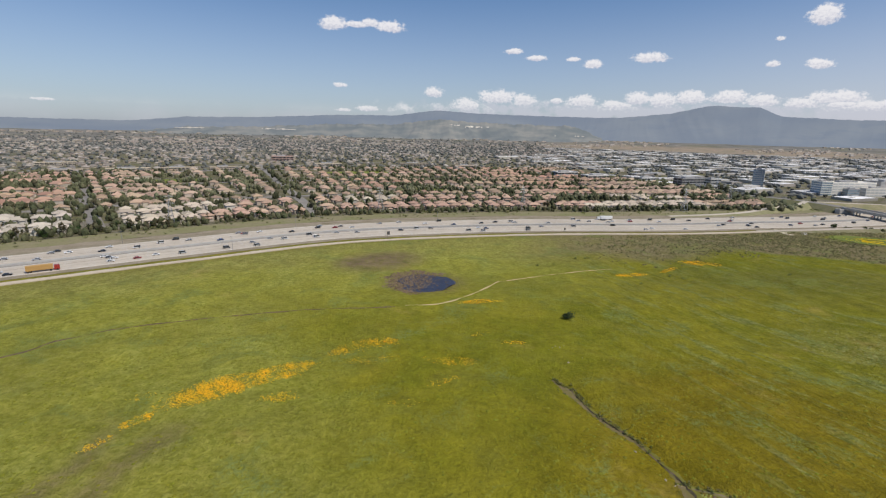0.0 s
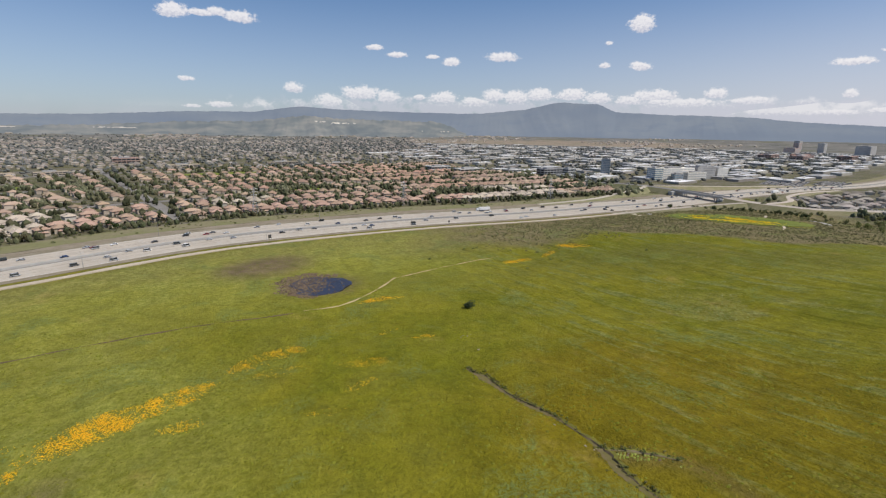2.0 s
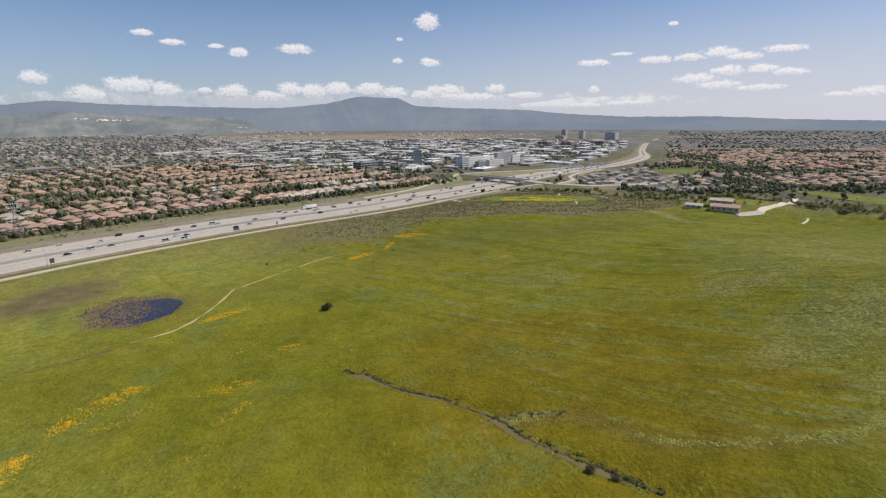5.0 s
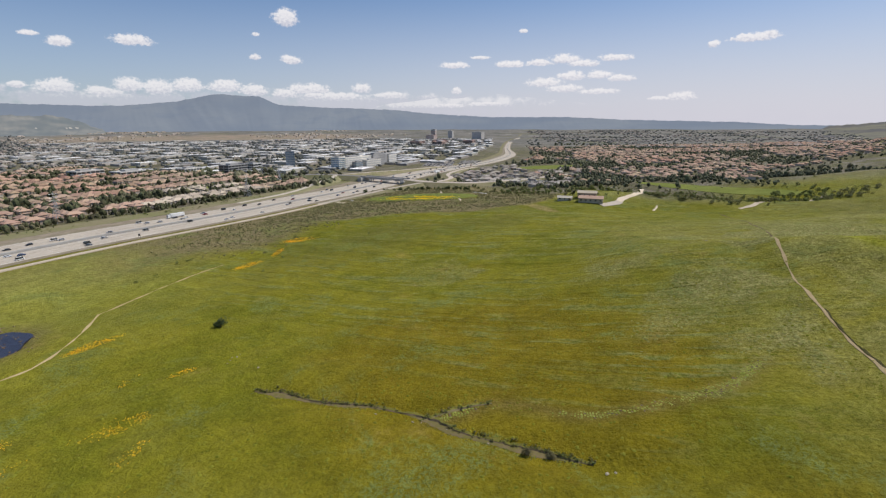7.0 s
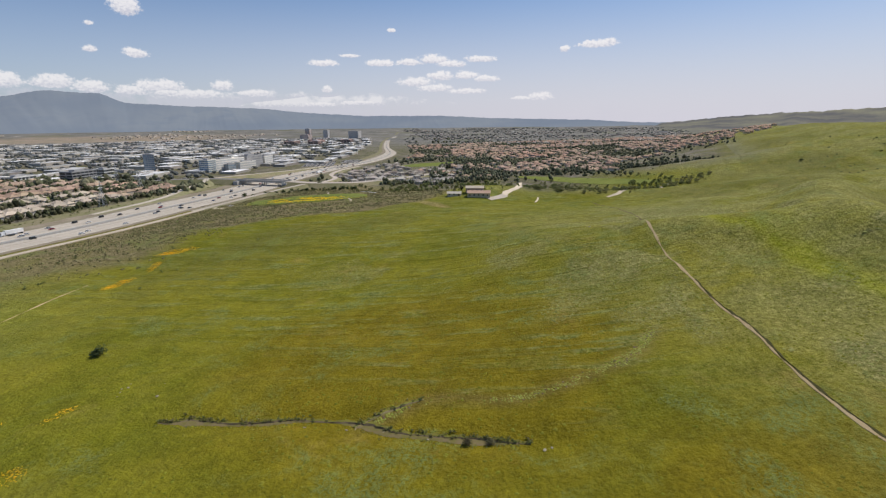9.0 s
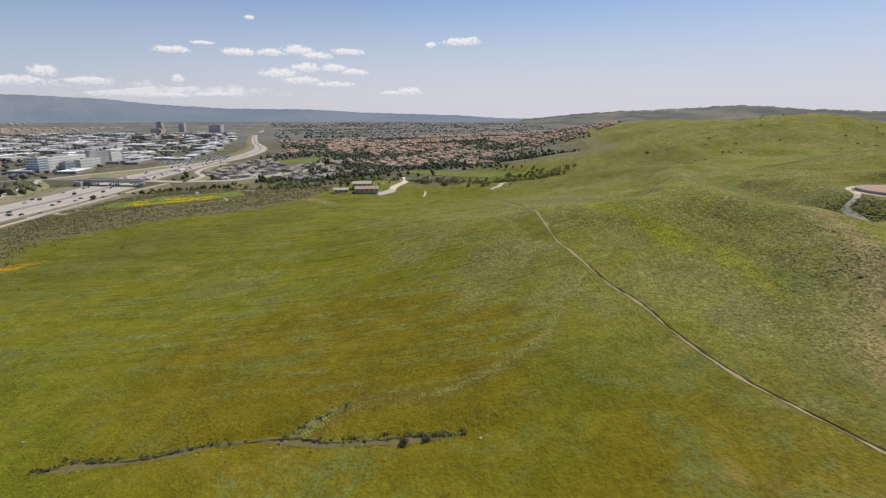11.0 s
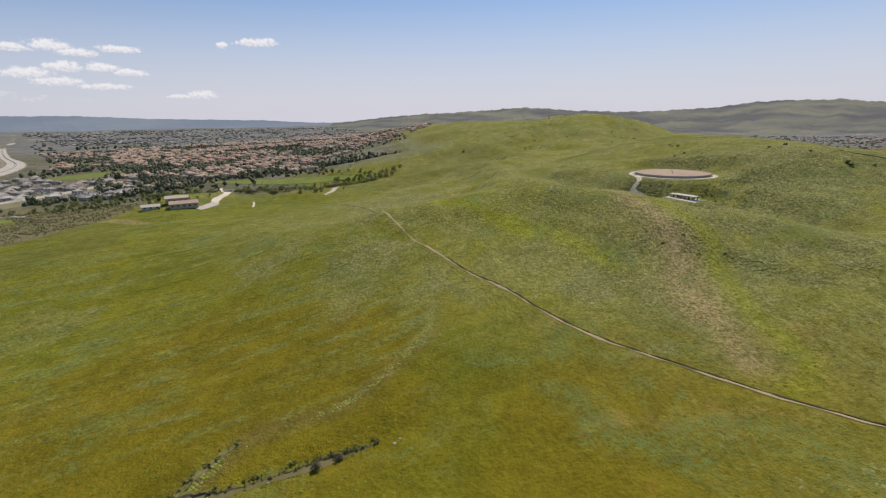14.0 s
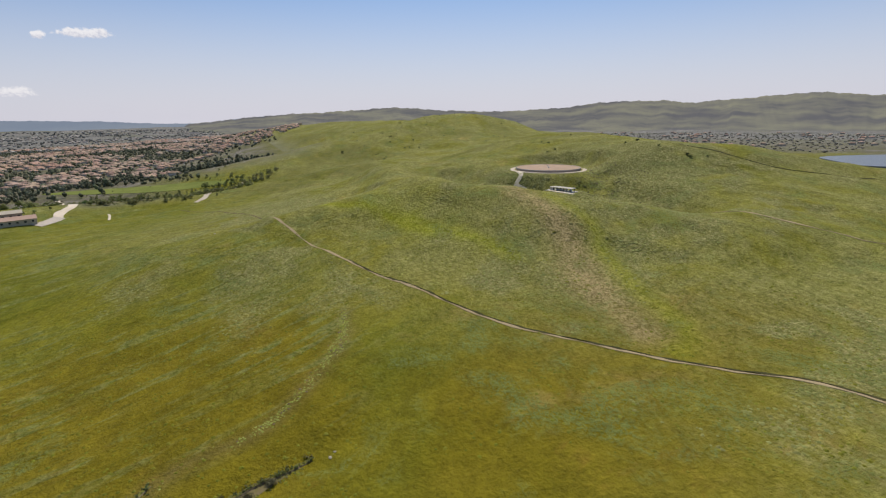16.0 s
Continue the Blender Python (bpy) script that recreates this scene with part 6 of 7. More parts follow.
keep = (off > 640 - 500 * ease(x, 330, 420)) & (r.uniform(0, 1, x.size) < (0.42 + 0.25 * ease(x, 380, 600) + 0.4 * ease(wave(x, y, 140.0, 8.0), -0.1, 0.6)) * ease(rad, 4200, 1500)) & (off > 120 - 60 * ease(x, 500, 700)) & ~((rad > 2650) & (bend2 > 12) & (bend2 < 60))
sel = np.nonzero(keep)[0]
for i in sel:
    s = r.uniform(6, 10)
    far_rows.append((r.integers(5), x[i], y[i], 0.0, r.uniform(0, 6), s, s, s * r.uniform(0.5, 0.85)))
far_rows = np.array(far_rows, float)
far_rows[:, 3] = height(far_rows[:, 1], far_rows[:, 2]) - 0.3
scatter("distant_trees", CROWNS, far_rows, M["woods_hazed"], "hazy grey-green trees spread over the far suburbs", "trees")
rows = np.array(rows, float)
rows[:, 3] = height(rows[:, 1], rows[:, 2]) - 0.3
scatter("suburb_trees", LUMPS, rows, M["woods"], "dark olive street trees spread through the suburbs", "trees")

rows = []
def belt(x0, x1, y0, y1, n, keep, lo, hi, seed):
    r = spread(n, x0, x1, y0, y1, keep, 5, lo, hi, 1.1, 0.4, seed)
    rows.append(r)


belt(470, 2600, -300, 1200, 16000, lambda x, y: (fwy_off(x, y) < -55) * (np.hypot(x - 60, y) > 560) * (np.degrees(np.arctan2(x, y)) < 93) * (height(x, y) < 12) * (0.03 + 0.75 * ease(wave(x, y, 90.0, 3.0), 0.25, 0.6)) * ease(np.hypot(x, y), 3000, 900), 4, 8, 71)
belt(440, 760, -40, 420, 2200, lambda x, y: (fwy_off(x, y) < -60) * ease(x + 0.35 * y + 14 * wave(x, y, 20.0, 1.0), 560, 580) * ease(x + 0.35 * y, 760, 640) * (y > 25) * (np.abs((x - 655) * 0.93 - (y - 135) * 0.36) > 24) * 0.3, 2.6, 5, 72)
belt(360, 520, 560, 900, 800, lambda x, y: (fwy_off(x, y) > 60) * 0.5 * ease(x, 520, 420), 5, 10, 73)
# trees between the rows of the hillside suburb
x, y, r = lattice(400, 2600, -900, 1500, 10, 15, -0.55, 66, 2.5)
bend, rad = np.degrees(np.arctan2(x, y)), np.hypot(x, y)
keep = (fwy_off(x, y) < -75) & (np.hypot(x - 60, y) > 600) & (bend > 40) & (bend < 95) & (np.hypot((x - 870) / 95, (y - 452) / 52) > 1) & (np.abs((x - 655) * 0.93 - (y - 135) * 0.36) > 34)
keep &= (height(x, y) < 14) | (rad > 1150)
keep &= r.uniform(0, 1, x.size) < (0.34 + 0.6 * ease(wave(x, y, 110.0, 5.2), -0.15, -0.5) + 0.2 * ease(wave(x, y, 60.0, 6.1), 0.0, 0.4)) * ease(rad, 2700, 1300)
x, y = x[keep], y[keep]
s = r.uniform(3.2, 6.5, x.size)
rows.append(np.stack([r.integers(0, 5, x.size), x, y, height(x, y) - 0.4, r.uniform(0, 6, x.size), s, s, s * 1.1], 1))
near_park = rows.pop(1)
BELTS = [[(548, 381), (559, 322), (620, 268), (693, 242)], [(627, 276), (760, 322), (878, 362), (1231, 459)], [(701, 237), (760, 160), (867, 65), (898, -2)], [(1437, 352), (1553, 230), (1652, 127)], [(789, 175), (786, 70), (803, -25), (864, -81)], [(640, 330), (720, 380), (800, 400), (930, 400)],
         [(-375, 531), (-351, 556), (-324, 583), (-316, 620), (-279, 615)], [(-344, 864), (-301, 754), (-264, 689)], [(-666, 790), (-600, 715), (-565, 667)], [(-45, 764), (-39, 664)], [(-600, 640), (-480, 700), (-380, 760), (-270, 800)], [(-220, 700), (-100, 716), (30, 735), (160, 745)], [(-180, 830), (-40, 850), (120, 860)], [(60, 630), (170, 650), (290, 670)]]
for k, pts in enumerate(BELTS):
    line, side = spline(pts, 3.2)
    q = np.random.default_rng(300 + k)
    m = len(line) * 2
    i = q.integers(0, len(line), m)
    p = line[i] + side[i] * q.normal(0, 13 if k == 1 else 4 if k > 5 else 7, m)[:, None]
    z = q.uniform(3.0, 6.0, m)
    rows.append(np.stack([q.integers(0, 5, m), p[:, 0], p[:, 1], height(p[:, 0], p[:, 1]) - 0.3, q.uniform(0, 6, m), z, z, z * q.uniform(1.1, 1.7, m)], 1))
# the hazy plain south of the freeway
x, y, r = lattice(900, 3900, -2300, 2000, 26, 30, 0.45, 67, 9.0)
bend, rad = np.degrees(np.arctan2(x, y)), np.hypot(x, y)
keep = (fwy_off(x, y) < -70) & (rad > 1750) & (rad < 3900) & (bend < 92) & (height(x, y) < 60)
t2 = keep & (r.uniform(0, 1, x.size) < 0.1 + 0.5 * ease(wave(x, y, 120.0, 2.0), -0.2, 0.5))
h2 = keep & (r.uniform(0, 1, x.size) < 0.45 * ease(wave(x, y, 150.0, 6.0), -0.1, 0.4))
s = r.uniform(7, 12, x.size)
scatter("plain_trees", CROWNS, np.stack([r.integers(0, 5, x.size), x, y, height(x, y) - 0.3, r.uniform(0, 6, x.size), s * 1.4, s, s * 0.6], 1)[t2], M["woods_hazed"], "hazy grey-green trees on the far plain", "trees")
scatter("plain_houses", FAR_HOUSES, np.stack([r.integers(0, 3, x.size), x + 9, y, height(x, y), 0.45 + 0 * x, 1.3 + 0 * x, 1 + 0 * x, 0.9 + 0 * x], 1)[h2], [M["far_wall"], M["roof_worn"]], "far rows of tan houses on the plain", "houses")
near_park[:, 0] %= 4
scatter("park_trees", TREETOPS, near_park, M["park_leaf"], "spreading trees round the park and ranch house", "trees")
scatter("parkland_trees", LUMPS, np.concatenate(rows), M["woods_green"], "dark green belts of trees round the suburb", "trees")
hedge, _ = spline([(392, 478), (429, 458), (462, 430), (472, 374)], 3.5)
hd = [(tr.integers(4), p[0] + tr.normal(0, 2), p[1] + tr.normal(0, 2), 0.0, tr.uniform(0, 6), q, q, q * tr.uniform(0.8, 1.2)) for p, q in zip(hedge, tr.uniform(2.5, 5.5, len(hedge)))]
hd = np.array(hd)
hd[:, 3] = height(hd[:, 1], hd[:, 2]) - 0.2
scatter("hedge_trees", TREETOPS, hd, M["leaf_dark"], "dark row of bushy trees behind the mustard field", "trees")
lt = spread(900, 430, 700, 20, 330, lambda x, y: (x + 0.35 * y > 500) * (x + 0.35 * y < 660) * (0.2 + 0.6 * ease(wave(x, y, 25.0, 2.0), 0, 0.4)), 4, 3, 6, 1.1, 0.3, 74)
scatter("willows", TREETOPS, lt, M["scrub_green"], "pale fresh green willows along the park", "trees")

# industrial quarter: low white-roofed sheds and offices
bm = bmesh.new()
box(bm, -0.5, -0.5, -0.1, 0.5, 0.5, 1)
box(bm, -0.46, -0.46, 1.0, 0.46, 0.46, 1.02)
bm.faces.ensure_lookup_table()
for f in bm.faces:
    f.material_index = 1 if f.calc_center_median().z > 0.9 else 0
box(bm, -0.2, -0.1, 1.02, -0.05, 0.1, 1.15), box(bm, 0.1, 0.05, 1.02, 0.25, 0.2, 1.12)
SHED = arrays(bm)
x, y, r = lattice(-600, 3600, -300, 3900, 70, 50, 0.32, 64, 9.0)
off, bend, rad = fwy_off(x, y), np.degrees(np.arctan2(x, y)), np.hypot(x, y)
keep = (off > 75 + 55 * ease(x, 900, 600)) & (bend > 12 + 7 * wave(x, y, 300, 1) + 10 * ease(rad, 1500, 800)) & (rad > 930) & (bend < 62) & (rad < 2650) & (r.uniform(0, 1, x.size) < 0.62)
x, y = x[keep], y[keep]
rows = [(0, a, b, z, 0.32 + t, w, d, h) for a, b, z, t, w, d, h in zip(x, y, height(x, y), r.choice([0, 0, 0.1], x.size), r.uniform(24, 78, x.size), r.uniform(16, 40, x.size), r.uniform(3.5, 6.5, x.size))]
scatter("business_park", [SHED], rows, [M["panel_tan"], M["flat_roof"]], "low industrial buildings with pale flat roofs", "buildings")

x, y, r = lattice(-3400, 3200, 1500, 4300, 42, 60, 0.25, 65, 12.0)
off, bend, rad = fwy_off(x, y), np.degrees(np.arctan2(x, y)), np.hypot(x, y)
keep = (off > 150) & (rad > 2500) & (rad < 3900) & (r.uniform(0, 1, x.size) < 0.55 * ease(wave(x, y, 260.0, 1.0), -0.1, 0.5))
x, y = x[keep], y[keep]
rows = [(k, a, b, z, 0.25, 2.2, 1.0, 1.1) for k, a, b, z in zip(r.integers(0, 3, x.size), x, y, height(x, y))]
scatter("distant_rows", FAR_HOUSES, rows, [M["far_wall"], M["roof_worn"]], "distant rows of rust-roofed houses on the plain", "houses")


# ---------------------------------------------------------------- large buildings
def office(name, x, y, turn, w, d, h, wall, glass, label, storeys, bays, group=""):
    """An office block: body, roof parapet, plant room, and bands of windows set into two faces."""
    ob = thing(name, label, "building", pose(x, y, ground_z(x, y), 0, 0, turn), group)
    bm = bmesh.new()
    box(bm, -w / 2, -d / 2, -1, w / 2, d / 2, h)
    part("wall", bm, wall, ob)
    bm = bmesh.new()
    for a in ((-w / 2, -d / 2, w / 2, -d / 2 + 0.5), (-w / 2, d / 2 - 0.5, w / 2, d / 2), (-w / 2, -d / 2 + 0.5, -w / 2 + 0.5, d / 2 - 0.5), (w / 2 - 0.5, -d / 2 + 0.5, w / 2, d / 2 - 0.5)):
        box(bm, a[0], a[1], h, a[2], a[3], h + 1.1)
    part("parapet", bm, wall, ob)
    bm = bmesh.new()
    box(bm, -w * 0.25, -d * 0.2, h, w * 0.15, d * 0.25, h + 2.8)
    part("plant_room", bm, M["panel_grey"], ob)
    fl = h / storeys
    made = {}
    for s in range(storeys):
        for b in range(bays):
            px = -w / 2 + w * (b + 0.5) / bays
            key = "front"
            if key not in made:
                bm = bmesh.new()
                box(bm, -w / bays * 0.44, -0.12, 0, w / bays * 0.44, 0.1, fl * 0.62)
                o = made[key] = part("window", bm, glass, ob)
            else:
                o = new("window", made[key].data)
                o.parent = ob
            o.matrix_basis = pose(px, -d / 2, s * fl + fl * 0.22)
        for b in range(max(1, int(bays * d / w))):
            nb = max(1, int(bays * d / w))
            for sx in (-1, 1):
                if "side" not in made:
                    bm = bmesh.new()
                    box(bm, -0.1, -d / nb * 0.42, 0, 0.12, d / nb * 0.42, fl * 0.62)
                    o = made["side"] = part("window", bm, glass, ob)
                else:
                    o = new("window", made["side"].data)
                    o.parent = ob
                o.matrix_basis = pose(sx * w / 2, -d / 2 + d * (b + 0.5) / nb, s * fl + fl * 0.22)
    return ob


FACE = 5.0     # the medical centre fronts the freeway at an angle


def fronting(along_face, behind):
    """A place along the medical centre's front and behind it."""
    c, n = math.cos(radians(FACE)), math.sin(radians(FACE))
    return 587 + along_face * c - behind * n, 753 + along_face * n + behind * c


office("office_tower", 562, 868, -35, 17, 17, 30, M["panel_haze"], M["glass_blue"], "slim grey-blue office tower with glass bands", 9, 5)
office("glass_wing", *fronting(9, 10), FACE, 18, 20, 21, M["panel_cream"], M["glass_blue"], "blue glazed block of the medical centre", 6, 5, "medical centre")
office("white_wing", *fronting(55, 12), FACE, 73.5, 24, 20, M["panel_cream"], M["panel_white"], "long white block of the medical centre", 5, 8, "medical centre")
office("low_wing", *fronting(44, -7), FACE, 20, 10, 11, M["panel_grey"], M["glass_blue"], "low grey block of the medical centre", 3, 4, "medical centre")
office("low_wing", *fronting(84, -8), FACE, 44, 12, 13, M["panel_cream"], M["panel_white"], "low white block of the medical centre", 3, 6, "medical centre")
office("grey_wing", *fronting(118, 8), FACE, 44, 22, 22, M["panel_haze"], M["panel_grey"], "grey block of the medical centre", 5, 7, "medical centre")
office("pale_wing", *fronting(158, 4), FACE, 26, 16, 18, M["panel_cream"], M["panel_white"], "pale block of the medical centre", 5, 4, "medical centre")
for x, y, w, d, h, wall in ((420, 830, 46, 20, 16, "panel_grey"), (470, 850, 22, 18, 14, "panel_white"), (300, 935, 60, 26, 9, "panel_white"), (380, 905, 38, 20, 9, "panel_white"), (440, 800, 40, 18, 7, "panel_white"), (250, 985, 46, 24, 10, "panel_white")):
    office("office_block", x, y, 18, w, d, h, M[wall], M["glass_dark"], "low pale office block with dark windows", max(2, int(h / 4)), 6, "offices beyond the freeway")
for x, y, w, turn in ((-560, 905, 70, 34), (-490, 945, 62, 34), (-640, 850, 60, 36), (-420, 980, 50, 30), (-250, 1130, 60, 24), (-60, 1200, 70, 18), (60, 1160, 50, 18), (-760, 1000, 66, 36)):
    office("apartment_block", x, y, turn, w, 14, 5.5, M["stucco"], M["glass_dark"], "long cream apartment block among the trees", 2, 9, "apartment blocks")
for x, y, w, h, wall in ((2280, 1880, 34, 44, "panel_haze"), (2180, 1800, 32, 38, "panel_rose"), (2150, 1660, 34, 42, "panel_haze"), (2130, 1470, 70, 36, "panel_haze"), (1960, 1640, 60, 22, "panel_rose")):
    office("high_rise", x, y, 20, w, w * 0.7, h, M[wall], M["panel_haze"], "distant slab office tower over the plain", 9, 6, "distant towers")
for k, (x, y, w) in enumerate(((1560, 1270, 120), (1640, 1340, 90), (1500, 1340, 80), (1720, 1240, 90))):
    office("shopping_centre", x, y, 25, w, 40, 13, M["panel_rose"], M["glass_dark"], "sprawling terracotta shopping centre building", 3, 8, "shopping centre")
office("red_store", -395, 1270, 20, 52, 30, 11, M["panel_rose"], M["glass_dark"], "red and white store building beyond the houses", 2, 6)


# ---------------------------------------------------------------- overpass and ramps
def overpass():
    a, b = Vector((484, 576, 0)), Vector((490, 496, 0))
    ob = thing("overpass", "grey concrete road bridge over the freeway", "bridge", pose((a.x + b.x) / 2, (a.y + b.y) / 2, 0, 0, 0, math.degrees(math.atan2(b.y - a.y, b.x - a.x))), kind="")
    half = (b - a).length / 2
    bm = bmesh.new()
    box(bm, -half, -6.5, 5.7, half, 6.5, 6.9)
    part("deck", bm, M["barrier"], ob)
    bm = bmesh.new()
    box(bm, -half, -5.6, 6.9, half, 5.6, 6.93)
    part("roadway", bm, M["asphalt"], ob)
    for s in (-1, 1):
        bm = bmesh.new()
        box(bm, -half, s * 6.3 - 0.2, 6.9, half, s * 6.3 + 0.2, 7.9)
        part("parapet", bm, M["barrier"], ob)
        bm = bmesh.new()
        box(bm, -half, s * 5.0 - 0.5, 4.6, half, s * 5.0 + 0.5, 5.7)
        part("girder", bm, M["panel_grey"], ob)
    for e in (-1, 1):
        bm = bmesh.new()
        box(bm, e * half - 2.0, -13, -1.0, e * half + 5.0, 13, 5.66)
        part("abutment", bm, M["barrier"], ob)
    for px in (-26, 0, 26):
        for py in (-4, 0, 4):
            bm = bmesh.new()
            rod(bm, (px, py, -0.5), (px, py, 4.3), 0.7, 0.7, 10)
            part("pier", bm, M["barrier"], ob)
        bm = bmesh.new()
        box(bm, px - 0.8, -5.8, 4.3, px + 0.8, 5.8, 5.7)
        part("pier_cap", bm, M["barrier"], ob)
    return ob


overpass()


def bank(name, pts, zs, wide, label, top="asphalt"):
    """A road on an earth bank whose height changes along it."""
    line, side = spline(pts, 8.0)
    z = np.interp(np.linspace(0, 1, len(line)), np.linspace(0, 1, len(zs)), zs)
    base = height(line[:, 0], line[:, 1])
    n = len(line)
    rows = [line + side * o for o in (-wide / 2 - 1.8 * 6, -wide / 2, wide / 2, wide / 2 + 1.8 * 6)]
    zz = [base - 0.6, np.maximum(z, base + 0.15), np.maximum(z, base + 0.15), base - 0.6]
    v = np.concatenate([np.c_[r, q] for r, q in zip(rows, zz)])
    f, slot = [], []
    for j in range(3):
        for k in range(n - 1):
            f.append((j * n + k, j * n + k + 1, (j + 1) * n + k + 1, (j + 1) * n + k))
            slot.append(0 if j == 1 else 1)
    me = mesh_of(name, v, f, [M[top], M["verge"]], slot)
    me.flip_normals() if me.polygons[0].normal.z < 0 else None
    return tagged(new(name, me), label, "road", kind="structure")


M["verge"] = surface("dry_verge", [(0.20, 0.19, 0.10), (0.28, 0.24, 0.15), (0.14, 0.15, 0.06)], 0.06, 0.95, bump=0.3)
bank("bridge_road_north", [(484, 578), (479, 625), (455, 700), (420, 760), (380, 830)], [6.9, 6, 3, 0.3, 0.2], 15, "asphalt road running down from the overpass")
bank("bridge_road_south", [(490, 494), (492, 455), (520, 412), (570, 398), (640, 385), (760, 372)], [6.9, 6, 4, 2, 1, 0.5], 15, "asphalt road curving from the overpass past the suburb", "concrete_road")
bank("ramp_north_west", [(250, 528), (340, 552), (400, 585), (450, 610), (476, 632)], [0.4, 1, 2.5, 4.5, 6.5], 7, "sloping freeway ramp up to the overpass", "concrete_road")
bank("ramp_north_east", [(486, 628), (520, 626), (590, 622), (680, 628), (760, 640)], [6.5, 5.5, 3.5, 1.5, 0.4], 7, "sloping freeway ramp down to the freeway", "concrete_road")
bank("ramp_south_west", [(300, 452), (370, 462), (430, 466), (482, 462)], [0.4, 1.2, 3.0, 5.6], 7, "sloping freeway ramp below the overpass", "concrete_road")
bank("ramp_south_east", [(500, 452), (560, 470), (620, 520), (700, 556), (780, 572)], [5.4, 4.0, 2.4, 1.0, 0.4], 7, "sloping freeway ramp beside the suburb", "concrete_road")


# ---------------------------------------------------------------- traffic
def car_kind(paint, label, long=4.7, tall=1.45, van=False):
    ob = thing("car", label, "car", pose(0, 0, -500), "traffic on the freeway")
    bm = bmesh.new()
    box(bm, -long / 2, -0.9, 0.32, long / 2, 0.9, 0.85)
    bmesh.ops.bevel(bm, geom=bm.edges[:], offset=0.14, segments=2, affect="EDGES")
    part("body", bm, paint, ob)
    bm = bmesh.new()
    if van:
        box(bm, -long / 2 + 0.1, -0.82, 0.85, long / 2 - 0.9, 0.82, tall, 0.14)
    else:
        box(bm, -long * 0.36, -0.8, 0.83, long * 0.2, 0.8, tall - 0.04, 0.22)
    part("cabin_glass", bm, M["glass_dark"], ob)
    bm = bmesh.new()
    box(bm, -long * 0.36 + 0.3 - (0.3 if van else 0), -0.6, tall - 0.05, long * 0.2 - 0.3 + (0.3 if van else 0), 0.6, tall + 0.02, 0.04)
    part("roof", bm, paint, ob)
    wheel = None
    for sx in (-0.3, 0.3):
        for sy in (-0.82, 0.82):
            if wheel is None:
                bm = bmesh.new()
                rod(bm, (0, -0.1, 0), (0, 0.1, 0), 0.33, 0.33, 10)
                o = wheel = part("wheel", bm, M["rubber"], ob)
            else:
                o = new("wheel", wheel.data)
                o.parent = ob
            o.matrix_basis = pose(sx * long, sy, 0.33)
    return ob


def truck_kind(cab, load, label, long):
    ob = thing("truck", label, "truck", pose(0, 0, -500), "traffic on the freeway")
    bm = bmesh.new()
    box(bm, -long / 2, -1.27, 1.1, long / 2 - 3.2, 1.27, 4.0)
    bmesh.ops.bevel(bm, geom=bm.edges[:], offset=0.05, segments=1, affect="EDGES")
    part("trailer", bm, load, ob)
    bm = bmesh.new()
    box(bm, long / 2 - 2.8, -1.2, 0.6, long / 2, 1.2, 3.2, 0.12)
    part("cab", bm, cab, ob)
    bm = bmesh.new()
    box(bm, long / 2 - 0.25, -1.0, 1.9, long / 2 + 0.02, 1.0, 2.8)
    part("windscreen", bm, M["glass_dark"], ob)
    bm = bmesh.new()
    box(bm, -long / 2 + 0.2, -0.5, 0.8, long / 2 - 2.8, 0.5, 1.1)
    part("chassis", bm, M["steel_dark"], ob)
    wheel = None
    for px in (-long / 2 + 1.2, -long / 2 + 2.4, long / 2 - 4.4, long / 2 - 1.2):
        for py in (-1.1, 1.1):
            if wheel is None:
                bm = bmesh.new()
                rod(bm, (0, -0.16, 0), (0, 0.16, 0), 0.5, 0.5, 10)
                o = wheel = part("wheel", bm, M["rubber"], ob)
            else:
                o = new("wheel", wheel.data)
                o.parent = ob
            o.matrix_basis = pose(px, py, 0.5)
    return ob


NAMES = ("white", "black", "silver", "grey", "red", "blue")
CARS = [car_kind(p, n + " saloon car driving on the freeway") for p, n in zip(CAR_PAINT, NAMES)]
CARS += [car_kind(p, n + " van driving on the freeway", 5.0, 1.95, True) for p, n in zip(CAR_PAINT[:4], NAMES)]
M["load_orange"] = surface("trailer_orange", [(0.46, 0.26, 0.10), (0.50, 0.29, 0.12)], 0.2, 0.6, bump=0.0)
M["load_white"] = surface("trailer_white", [(0.75, 0.74, 0.72), (0.8, 0.79, 0.77)], 0.2, 0.6, bump=0.0)
TRUCKS = [truck_kind(CAR_PAINT[0], M["load_white"], "white box trailer truck on the freeway", 16), truck_kind(CAR_PAINT[4], M["load_orange"], "truck with an orange trailer on the freeway", 16)]
cr = np.random.default_rng(12)
fl, fs = spline(FREEWAY, 3.0)
seen_kind = set()


def drive(kinds, k, i, lane, sgn):
    o = (lane + 1.9) * sgn * float(narrow(fl[i][0]))
    p, q = fl[i] + fs[i] * o, fs[i]
    m = pose(p[0], p[1], 0.37, 0, 0, math.degrees(math.atan2(-q[0], q[1])) + (180 if sgn > 0 else 0))
    if (id(kinds), k) in seen_kind:
        copy_thing(kinds[k], m)
    else:
        seen_kind.add((id(kinds), k))
        kinds[k].matrix_basis = m


taken = []
for _ in range(190):
    lane, sgn = LANES[int(cr.integers(0, 6))], int(cr.choice([-1, 1]))
    i = int(cr.uniform(110, 560))
    if any(abs(i - j) < 4 and l == lane and g == sgn for j, l, g in taken):
        continue
    taken.append((i, lane, sgn))
    drive(CARS, int(cr.choice(10, p=[0.2, 0.17, 0.17, 0.14, 0.05, 0.05, 0.08, 0.05, 0.05, 0.04])), i, lane, sgn)


